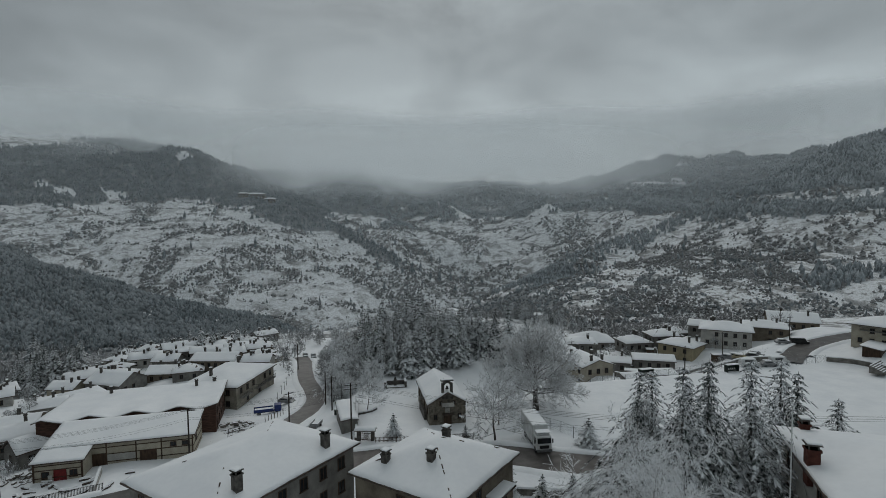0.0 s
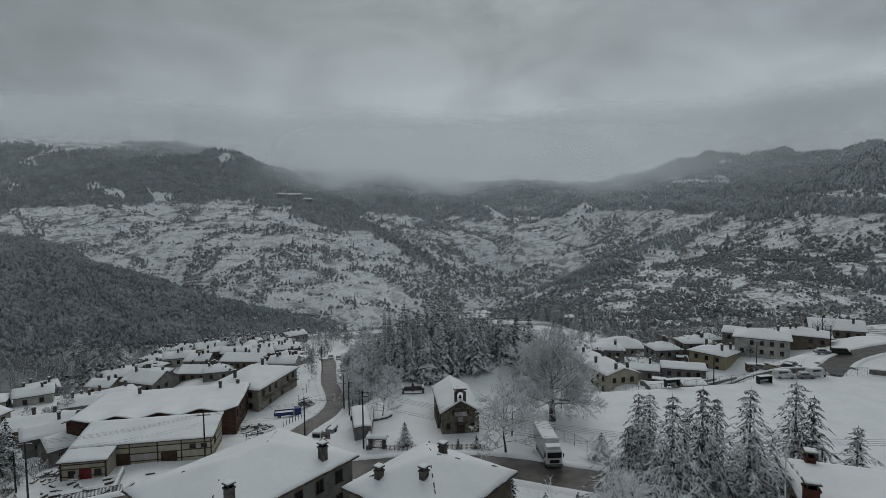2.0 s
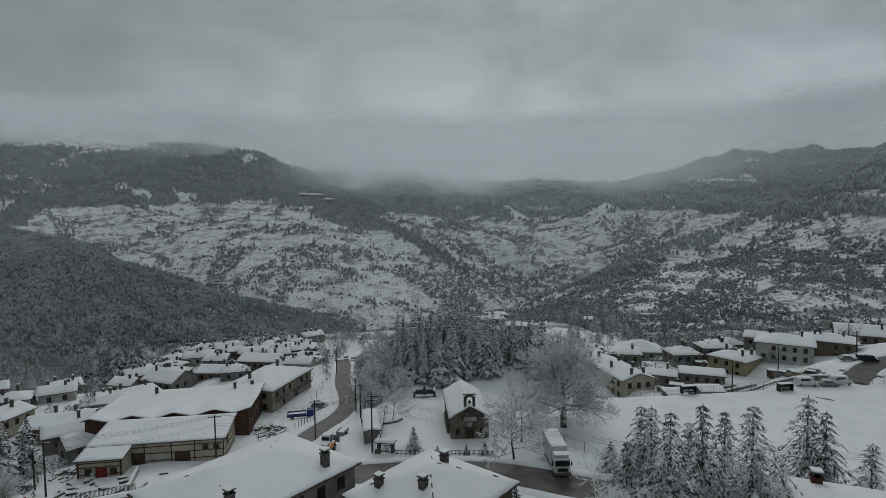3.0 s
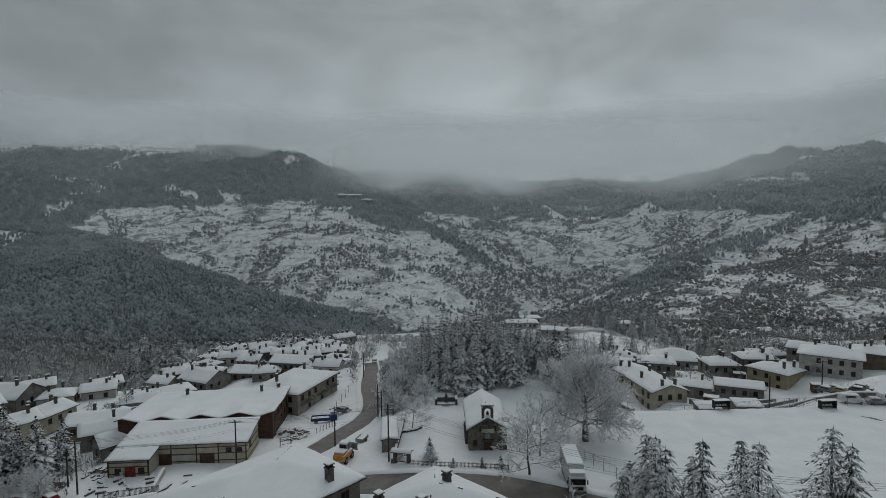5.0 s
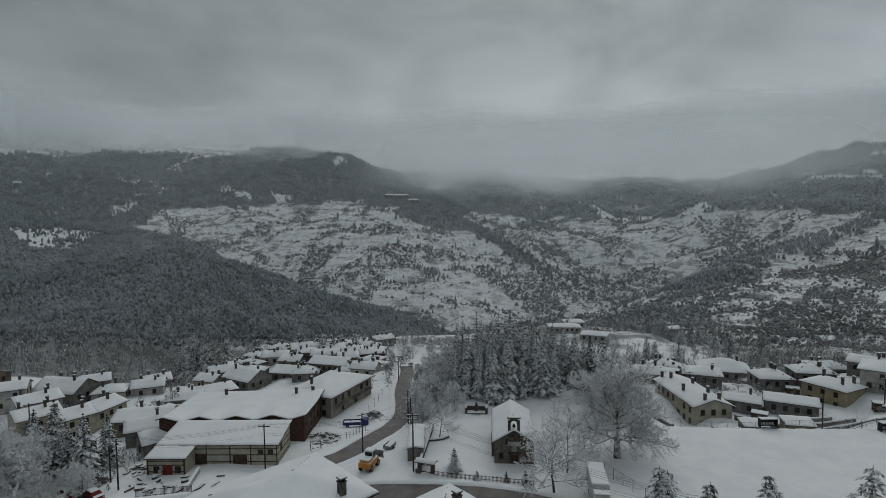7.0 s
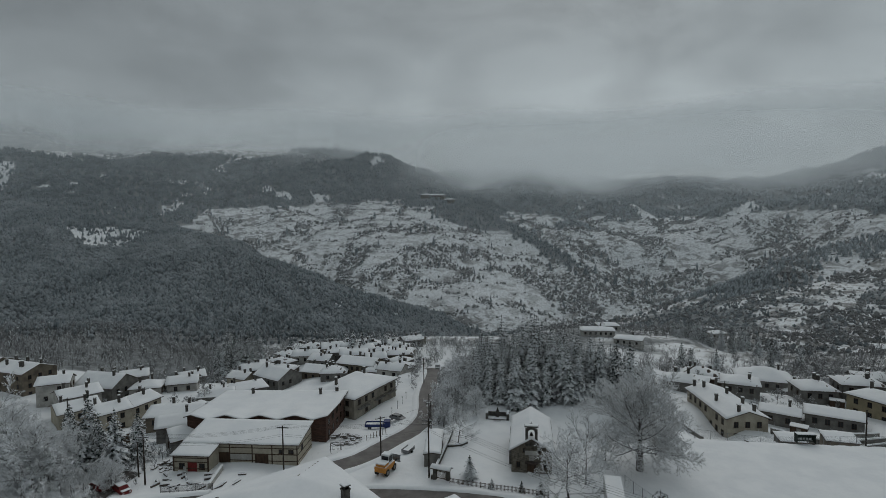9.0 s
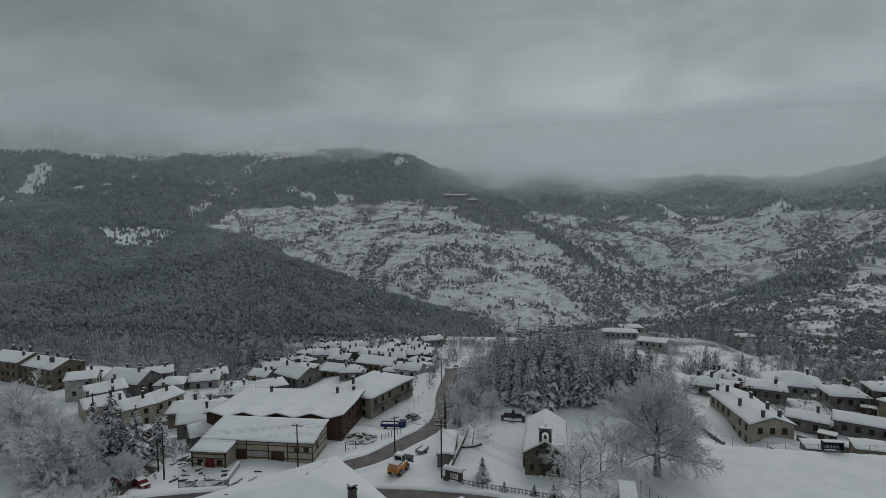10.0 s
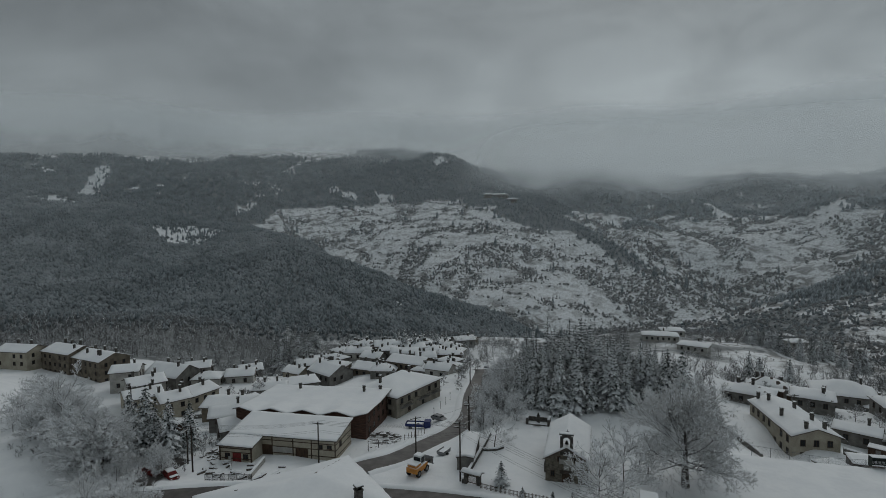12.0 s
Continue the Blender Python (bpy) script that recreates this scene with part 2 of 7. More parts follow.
REDPAINT = surface("faded_red_paint", (0.11, 0.012, 0.012), (0.18, 0.022, 0.02), 2.0, 0.6, 0.1)
BRICKRED = surface("red_chimney_brick", (0.055, 0.020, 0.015), (0.105, 0.038, 0.027), 3.0, 0.9, 0.5)
ORANGE = surface("orange_machine_paint", (0.42, 0.17, 0.03), (0.55, 0.24, 0.05), 2.0, 0.5, 0.1, snow=0.15)
BLUE = surface("blue_truck_paint", (0.015, 0.03, 0.11), (0.03, 0.05, 0.17), 2.0, 0.45, 0.1)
WHITEPAINT = surface("dirty_white_paint", (0.50, 0.51, 0.50), (0.68, 0.69, 0.69), 0.8, 0.4, 0.05)
CARGREY = surface("silver_grey_paint", (0.12, 0.125, 0.13), (0.2, 0.205, 0.21), 1.0, 0.35, 0.0, random_tint=0.5)
RUBBER = surface("black_rubber", (0.012, 0.012, 0.012), (0.03, 0.03, 0.03), 5.0, 0.8, 0.1)
GLASS = surface("dark_window_glass", (0.012, 0.014, 0.016), (0.03, 0.033, 0.036), 0.6, 0.12, 0.0)
BARK = surface("frosted_bark", (0.06, 0.052, 0.046), (0.14, 0.13, 0.12), 2.0, 0.9, 0.4, snow=0.38, stretch=(1, 1, 0.4))
LIMB = surface("rimed_branches", (0.11, 0.105, 0.10), (0.26, 0.26, 0.255), 1.2, 0.9, 0.0, snow=0.50)
TWIG = surface("rimed_twigs", (0.46, 0.465, 0.465), (0.74, 0.75, 0.755), 0.6, 0.9, 0.0, snow=0.70)
BROWNTWIG = surface("half_rimed_brown_twigs", (0.40, 0.395, 0.385), (0.68, 0.685, 0.685), 0.5, 0.9, 0.0, snow=0.66)
GREYTWIG = surface("thinly_rimed_twigs", (0.15, 0.15, 0.148), (0.32, 0.325, 0.325), 0.3, 0.9, 0.0, snow=0.45)
NEEDLES = surface("snow_laden_spruce_needles", (0.012, 0.018, 0.016), (0.035, 0.048, 0.042), 0.9, 0.85, 0.0, fine=1.6, snow=0.25, random_tint=0.3, crisp=0.14)
CEDAR = surface("snow_laden_cedar_needles", (0.016, 0.023, 0.021), (0.045, 0.058, 0.052), 0.9, 0.85, 0.0, fine=2.5, snow=0.27, random_tint=0.2, crisp=0.2)
# Rime-grey conifers; the lighter, bluer tint paints aerial haze into the colour.
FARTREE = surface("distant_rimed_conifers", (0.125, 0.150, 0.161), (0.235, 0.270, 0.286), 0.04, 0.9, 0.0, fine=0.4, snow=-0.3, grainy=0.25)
# Far frosted conifers, with distance haze put into a paler base colour.
HAZETREE = surface("frost_white_conifers", (0.20, 0.232, 0.248), (0.36, 0.40, 0.42), 0.03, 0.9, 0.0, fine=0.3, snow=-0.2, grainy=0.25)
WOODTWIG = surface("brown_grey_thicket", (0.105, 0.104, 0.103), (0.22, 0.222, 0.222), 0.1, 0.9, 0.0, snow=0.25)
# Bare woods; their bluish lightening is haze mixed into the base colour.
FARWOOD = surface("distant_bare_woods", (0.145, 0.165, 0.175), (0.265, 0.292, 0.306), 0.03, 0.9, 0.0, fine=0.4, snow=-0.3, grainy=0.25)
BUSHES = surface("snow_dusted_scrub", (0.15, 0.15, 0.148), (0.30, 0.30, 0.296), 0.05, 0.9, 0.0, fine=0.9, snow=0.22, grainy=0.4)
GREENBOX = surface("dark_green_paint", (0.012, 0.02, 0.016), (0.03, 0.04, 0.034), 2.0, 0.6, 0.1)
BRONZE = surface("dark_bronze", (0.02, 0.019, 0.017), (0.05, 0.045, 0.04), 3.0, 0.5, 0.1, metal=0.5)
WALLSTONE = surface("rubble_retaining_wall", (0.10, 0.095, 0.085), (0.22, 0.21, 0.19), 1.2, 0.9, 0.6, fine=4.0)
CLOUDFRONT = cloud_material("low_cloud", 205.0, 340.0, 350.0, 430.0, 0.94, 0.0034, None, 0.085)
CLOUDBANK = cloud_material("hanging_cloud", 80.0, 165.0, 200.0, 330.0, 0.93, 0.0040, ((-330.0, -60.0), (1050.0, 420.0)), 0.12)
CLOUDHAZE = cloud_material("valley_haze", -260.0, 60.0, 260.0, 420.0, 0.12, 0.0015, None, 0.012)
THINHAZE = cloud_material("thin_haze", -330.0, -60.0, 160.0, 300.0, 0.085, 0.0015)


# ---- helpers for building ----
def fast_mesh(name, verts, faces, mat=None, smooth=False):
    """A mesh from arrays: verts (n, 3), faces (m, 3) or (m, 4)."""
    verts, faces = np.asarray(verts, dtype=np.float32), np.asarray(faces, dtype=np.int32)
    k = faces.shape[1]
    me = bpy.data.meshes.new(name)
    me.vertices.add(len(verts))
    me.vertices.foreach_set("co", verts.ravel())
    me.loops.add(faces.size)
    me.loops.foreach_set("vertex_index", faces.ravel())
    me.polygons.add(len(faces))
    me.polygons.foreach_set("loop_start", np.arange(0, faces.size, k, dtype=np.int32))
    me.polygons.foreach_set("use_smooth", np.full(len(faces), smooth))
    me.update(calc_edges=True)
    if mat:
        me.materials.append(mat)
    return me


def part(name, data, mat, parent, label=""):
    """One mesh object under a thing or a part; data is a bmesh or a mesh."""
    if isinstance(data, bmesh.types.BMesh):
        me = bpy.data.meshes.new(name)
        bmesh.ops.recalc_face_normals(data, faces=data.faces)
        data.to_mesh(me)
        data.free()
        me.materials.append(mat)
    else:
        me = data
    ob = new(name, me)
    ob.parent = parent
    if label:
        ob["label"] = label
    return ob


def thing(name, x, y, z, rz, label, category, group="", scale=1.0):
    ob = new(name)
    ob.matrix_world = pose(x, y, z, 0, 0, rz) @ Matrix.Diagonal((scale, scale, scale, 1))
    ob.empty_display_size = 0.2
    return tagged(ob, label, category, group)


def add_box(bm, x0, x1, y0, y1, z0, z1, bevel=0.0):
    vs = [bm.verts.new((x, y, z)) for z in (z0, z1) for y in (y0, y1) for x in (x0, x1)]
    quads = ((0, 2, 3, 1), (4, 5, 7, 6), (0, 1, 5, 4), (2, 6, 7, 3), (0, 4, 6, 2), (1, 3, 7, 5))
    fs = [bm.faces.new([vs[i] for i in q]) for q in quads]
    if bevel:
        es = list({e for f in fs for e in f.edges})
        bmesh.ops.bevel(bm, geom=es, offset=bevel, segments=1, affect="EDGES")
    return bm


def box(x0, x1, y0, y1, z0, z1, bevel=0.0):
    return add_box(bmesh.new(), x0, x1, y0, y1, z0, z1, bevel)


def add_tube(bm, a, b, ra, rb, sides=6):
    a, b = Vector(a), Vector(b)
    q = (b - a).to_track_quat("Z", "Y")
    rings = []
    for p, r in ((a, ra), (b, rb)):
        rings.append([bm.verts.new(p + q @ Vector((r * math.cos(2 * math.pi * k / sides), r * math.sin(2 * math.pi * k / sides), 0))) for k in range(sides)])
    for k in range(sides):
        bm.faces.new((rings[0][k], rings[0][(k + 1) % sides], rings[1][(k + 1) % sides], rings[1][k]))
    bm.faces.new(rings[0][::-1])
    bm.faces.new(rings[1])
    return bm


def tube(a, b, ra, rb, sides=6):
    return add_tube(bmesh.new(), a, b, ra, rb, sides)


def hash01(ix, iy, seed):
    h = (ix.astype(np.int64) * 374761393 + iy.astype(np.int64) * 668265263 + seed * 974634777) & 0x7FFFFFFF
    h = ((h ^ (h >> 13)) * 1274126177) & 0x7FFFFFFF
    return ((h ^ (h >> 16)) & 0xFFFF) / 65535.0


def value_noise(x, y, seed):
    ix, iy = np.floor(x), np.floor(y)
    fx, fy = x - ix, y - iy
    fx, fy = fx * fx * (3 - 2 * fx), fy * fy * (3 - 2 * fy)
    a, b = hash01(ix, iy, seed), hash01(ix + 1, iy, seed)
    c, d = hash01(ix, iy + 1, seed), hash01(ix + 1, iy + 1, seed)
    return (a + (b - a) * fx) * (1 - fy) + (c + (d - c) * fx) * fy


def fbm(x, y, size, octaves=4, seed=1):
    """Noise from -1 to 1."""
    total, amp, norm = 0.0, 1.0, 0.0
    for k in range(octaves):
        total = total + amp * value_noise(x / size * 2 ** k + 17.3 * k, y / size * 2 ** k - 9.1 * k, seed + k)
        norm += amp
        amp *= 0.5
    return total / norm * 2 - 1


def smooth(v, a, b):
    t = np.clip((v - a) / (b - a), 0, 1)
    return t * t * (3 - 2 * t)


# ---- the lie of the land ----
# benches of the village: x, y, height, each group in one part of the place
BENCHES = []
BENCHES += [(-60, 76, -5.5), (-45, 86, -7.0), (-60, 97, -7.6), (-38, 103, -7.6), (-30, 90, -4.2), (-12, 84, -3.2), (8, 78, -1.2), (20, 73, 0.2), (42, 64, 0.8), (0, 52, 2.0), (-20, 56, 1.5)]
BENCHES += [(-17, 94, -3.6), (6, 95, -2.6), (13, 92, -1.6), (3, 110, -2.8), (2.5, 121, -3.2), (-26, 98, -4.0), (-20, 112, -5.8), (-15, 130, -8.0), (-19, 150, -9.8), (-20, 172, -11.0), (-30, 132, -10.0), (-30, 120, -8.5)]
BENCHES += [(12, 140, 0.5), (26, 138, 0.0), (2, 150, -1.0), (30, 100, -2.6), (36, 120, -5.0), (60, 131, -7.6), (52, 146, -8.2), (84, 136, -10.0), (98, 142, -11.0), (98, 118, -3.2), (106, 116, -2.9), (120, 126, -2.5), (118, 152, -8.0), (150, 140, -2.0), (140, 160, -7)]
BENCHES += [(97, 197, -22.0), (150, 200, -22.0), (90, 240, -30.0), (160, 260, -38.0), (40, 190, -14.0), (30, 250, -26.0), (230, 180, -20.0), (115, 100, -1.5), (135, 105, 1.0)]
BENCHES += [(-92, 112, -9.5), (-95, 130, -14.0), (-106, 155, -13.5), (-84, 186, -20.0), (-140, 155, -14.0), (-125, 210, -32.0), (-60, 180, -17.0), (-45, 200, -16.0), (-95, 84, -3.0), (-112, 70, 2.0), (-120, 100, -5.0), (-160, 110, -4.0), (-78, 100, -8.2), (-60, 140, -11.5), (-120, 130, -13.0), (-84, 150, -13.5)]
BENCHES += [(-34, 235, -19.0), (-28, 310, -36.0), (-70, 300, -42.0), (-130, 310, -48.0), (-220, 435, -60.0), (-100, 450, -76.0), (0, 420, -75.0), (120, 400, -56.0), (300, 350, -58.0), (0, 700, -135.0), (350, 600, -110.0), (-300, 600, -70.0), (700, 500, -85.0), (600, 250, -45.0), (-600, 250, -60.0)]
BENCHES += [(-108, 128, -14.5), (-100, 138, -15.5), (-112, 148, -15.5), (-84, 127, -13.0), (-76, 113, -10.5), (-122, 140, -15.0)]
BENCHES += [(85, 140, -12.4), (75, 144, -12.4), (57, 133, -10.6), (66, 150, -11.5), (92, 148, -12.4)]
BENCHES += [(117, 345, -34.0), (140, 343, -40.0), (170, 340, -46.0), (62, 308, -25.0), (90, 300, -30.0)]
BENCHES += [(0, 25, 6.0), (22, 30, 6.5), (-30, 25, 4.0), (0, -20, 9.0), (70, 20, 1.5), (-80, 20, 6.0), (0, -120, 24.0), (200, 0, 6.0), (-200, -20, 20.0), (300, -200, 30.0), (-300, -200, 40.0)]

# crests: name, slope of the sides, points x, y, z
CRESTS = (
    ("spur", 0.30, ((-1169, 934, 127), (-949, 958, 81), (-757, 970, 39), (-649, 962, 33), (-494, 869, 11), (-422, 817, -12), (-338, 820, -45), (-288, 814, -79), (-250, 816, -77), (-216, 819, -88), (-189, 819, -101), (-129, 828, -117), (-85, 829, -140), (-41, 829, -155))),
    ("left_mountain", 0.46, ((-2500, 1100, 260), (-1599, 1184, 237), (-1354, 1455, 260), (-1205, 1581, 257), (-1113, 1643, 288), (-900, 1768, 285), (-605, 1836, 291), (-402, 1792, 256), (-238, 1577, 162), (-184, 1467, 101), (-95, 1416, 72), (-34, 1370, 47), (23, 1320, 19), (89, 1256, -18), (145, 1168, -53), (198, 1055, -85), (242, 960, -108), (277, 874, -122), (293, 812, -134))),
    ("far_mountain", 0.25, ((-216, 2480, 262), (160, 2236, 223), (299, 2124, 183), (482, 2091, 169), (685, 2033, 178), (869, 1961, 176), (1032, 1880, 182), (1133, 1820, 194), (1223, 1756, 241), (1297, 1706, 199), (1360, 1653, 233), (1675, 1558, 269), (1860, 1336, 244))),
    ("right_mountain", 0.50, ((1800, 400, 380), (1190, 673, 276), (1100, 736, 234), (1006, 791, 188), (934, 803, 170), (860, 816, 137), (790, 819, 103), (725, 840, 75), (678, 855, 53), (628, 868, 33), (571, 871, 11), (514, 871, -2), (461, 878, -19), (403, 872, -41), (359, 868, -62), (323, 857, -91))),
    ("right_shelf", 0.22, ((330, 668, -78), (366, 649, -56), (430, 612, -14), (560, 597, -20), (700, 560, -10), (900, 480, 0))),
)
# clearings in the woods: x, y, half length, half depth, turn
CLEARINGS = ((-725, 895, 70, 62, -15), (-1320, 1255, 30, 120, 30), (-1060, 900, 60, 30, 10), (365, 1500, 26, 55, 25), (590, 1385, 36, 42, 0), (120, 1545, 30, 22, 0), (190, 1512, 34, 22, 10), (560, 1330, 44, 34, 10), (950, 1460, 90, 30, -30), (860, 1440, 40, 26, -20), (250, 1880, 26, 50, 0), (-606, 1400, 24, 46, 35), (-505, 1432, 36, 20, 10), (-430, 1745, 34, 40, 0))


def clearing(x, y):
    """1 inside a clearing, 0 outside, with ragged edges."""
    best = np.zeros(x.shape)
    rag = 0.35 * fbm(x, y, 28.0, 3, 171)
    for cx, cy, rx, ry, turn in CLEARINGS:
        c, s = math.cos(radians(turn)), math.sin(radians(turn))
        u, v = (x - cx) * c + (y - cy) * s, -(x - cx) * s + (y - cy) * c
        best = np.maximum(best, 1 - smooth(np.hypot(u / rx, v / ry) + rag, 0.75, 1.05))
    return best


ROAD_N = ((-36, 83, -4.3), (-33, 89, -4.3), (-28.5, 95, -4.2), (-23.5, 101.5, -4.7), (-20.5, 110, -5.6), (-17, 120, -6.7), (-15.6, 130, -7.8), (-16.5, 141, -9.0), (-18.6, 154, -9.9), (-19.6, 166, -10.6), (-20.3, 180, -11.3), (-22, 192, -12.6))
ROAD_M = ((-90, 66, -6.0), (-66, 77, -5.9), (-50, 81.5, -5.1), (-36, 83, -4.2), (-20, 84.5, -3.7), (-8, 83.8, -2.9), (3, 81, -1.8), (12, 76.5, -0.7), (22, 69.0, 0.1), (36, 61, 0.7), (60, 50, 1.2))
ROAD_E = ((108, 115, -2.9), (113, 118.5, -2.7), (124, 125, -2.3), (140, 129.5, -1.7), (165, 131, -0.6), (200, 128, 2.0))
FIELD = (39.0, 45.0, 114.0, 112.5)


def densified(points, step):
    pts = [Vector(p) for p in points]
    out = []
    for k in range(len(pts) - 1):
        p0, p1, p2, p3 = pts[max(k - 1, 0)], pts[k], pts[k + 1], pts[min(k + 2, len(pts) - 1)]
        n = max(1, int((p2 - p1).length / step))
        for i in range(n):
            t = i / n
            out.append(0.5 * ((2 * p1) + (p2 - p0) * t + (2 * p0 - 5 * p1 + 4 * p2 - p3) * t * t + (3 * p1 - p0 - 3 * p2 + p3) * t ** 3))
    out.append(pts[-1])
    return out


ROAD_LINES = {"north": (densified(ROAD_N, 2.0), 2.4), "main": (densified(ROAD_M, 2.0), 3.4), "east": (densified(ROAD_E, 2.0), 3.0)}


def line_distance(x, y, line):
    """Distance from points to a polyline in plan, and its height there."""
    best, height = np.full(x.shape, 1e9), np.zeros(x.shape)
    for a, b in zip(line[:-1], line[1:]):
        dx, dy = b[0] - a[0], b[1] - a[1]
        t = np.clip(((x - a[0]) * dx + (y - a[1]) * dy) / (dx * dx + dy * dy + 1e-9), 0, 1)
        d = np.hypot(x - a[0] - t * dx, y - a[1] - t * dy)
        near = d < best
        best = np.where(near, d, best)
        height = np.where(near, a[2] + (b[2] - a[2]) * t, height)
    return best, height


def land(x, y, detail=True):
    """Heights of the ground, and which crest the place belongs to (0: the village and the valley)."""
    x, y = np.atleast_1d(np.asarray(x, dtype=float)), np.atleast_1d(np.asarray(y, dtype=float))
    num, den = np.zeros(x.shape), np.zeros(x.shape)
    for bx, by, bz in BENCHES:
        w = 1.0 / ((x - bx) ** 2 + (y - by) ** 2 + 6.0) ** 1.7
        num += w * bz
        den += w
    z = num / den
    far = smooth(np.hypot(x, y), 250, 500)
    # the valley floor drops away beyond the village
    z = z - 130 * smooth(np.hypot(x, y), 420, 820)
    # the football field is level
    fx0, fy0, fx1, fy1 = FIELD
    out = np.hypot(np.maximum(np.maximum(fx0 + (112 - y) * -0.18 - x, x - fx1 - (112 - y) * 0.35), 0), np.maximum(np.maximum(fy0 - y, y - fy1), 0))
    z = z + (-3.2 - z) * (1 - smooth(out, 0.0, 7.0))
    z = z + fbm(x, y, 26.0, 3, 5) * 0.35 * smooth(out, 2, 10)
    # the chapel yard
    yard = np.hypot(np.maximum(np.abs(x - 5.0) - 9.0, 0), np.maximum(np.abs(y - 104.0) - 13.0, 0))
    z = z + (-2.3 - 0.03 * (y - 92) - z) * (1 - smooth(yard, 0, 6))
    at = np.hypot(x, y) < 300
    if at.any():
        for line, half in ROAD_LINES.values():
            d, h = line_distance(x[at], y[at], [line[k] for k in range(0, len(line), 2)] + [line[-1]])
            z[at] += (h - z[at]) * (1 - smooth(d, half + 0.8, half + 6.0))
            z[at] -= 0.45 * (1 - smooth(d, half - 0.5, half + 0.5))
    own = np.zeros(x.shape, dtype=int)
    best = z
    if not (far > 0).any():
        return best, own
    # mountains
    wobble = fbm(x, y, 420.0, 4, 21) * 24 + fbm(x, y, 120.0, 3, 31) * 10
    for k, (name, slope, pts) in enumerate(CRESTS):
        fold = fbm(x + 0.6 * y, y, 260.0, 4, 40 + k)
        m = np.full(x.shape, -1e9)
        jag = fbm(x, y, 170.0, 4, 185) * 52 if k == 2 else 0.0
        rib = (fbm(x + 0.25 * y, y * 0.3, 95.0, 3, 181) * 13 if k == 0 else fbm(x + 0.3 * y, y * 0.35, 150.0, 3, 183) * 12 if k == 1 else 0.0)
        for a, b in zip(pts[:-1], pts[1:]):
            dx, dy = b[0] - a[0], b[1] - a[1]
            t = np.clip(((x - a[0]) * dx + (y - a[1]) * dy) / (dx * dx + dy * dy), 0, 1)
            qx, qy, h = a[0] + t * dx, a[1] + t * dy, a[2] + t * (b[2] - a[2])
            d = np.hypot(x - qx, y - qy)
            # the far sides fall off more steeply and evenly
            near = math.copysign(1.0, dy * a[0] - dx * a[1])
            back = smooth((dy * (x - a[0]) - dx * (y - a[1])) * near / math.hypot(dx, dy), 0, 12)
            d = d + (1.3 * np.maximum(d - 780, 0) if k == 2 else 0)
            rough = wobble * smooth(d, 30, 280) * (0.9 if k in (0, 1, 3) else 0.5) + rib * smooth(d, 15, 120)
            m = np.maximum(m, h - slope * d * (1 + 0.16 * fold) * (1 + 1.4 * back) + rough * (1 - 0.9 * back) + jag)
        m = np.where(far > 0, m, -1e9)
        own = np.where(m > best, k + 1, own)
        soft = np.clip(0.5 + 0.5 * (m - best) / 14.0, 0, 1)
        best = np.where(m > -1e8, best + (m - best) * soft + 14.0 * soft * (1 - soft), best)
    best = best + far * (fbm(x, y, 60.0, 3, 61) * 3.0)
    return best, own


def ground_z(x, y):
    return float(land(x, y)[0][0])


def hedge_lines(x, y, z):
    """Gullies and hedge banks: thin winding lines, from 0 to 1."""
    a = 1 - np.abs(fbm(x + 0.25 * z, y, 150.0, 3, 111)) * 3.2
    b = 1 - np.abs(fbm(x * 0.6, y * 1.3 + 0.5 * z, 80.0, 3, 121)) * 3.2
    c = np.abs(((z + 9 * fbm(x, y, 120.0, 3, 131)) / 13.0) % 1.0 - 0.5) * 2
    return np.clip(np.maximum(np.maximum(smooth(a, 0.45, 0.85), smooth(b, 0.55, 0.9)), 0.6 * smooth(c, 0.76, 0.95)), 0, 1)


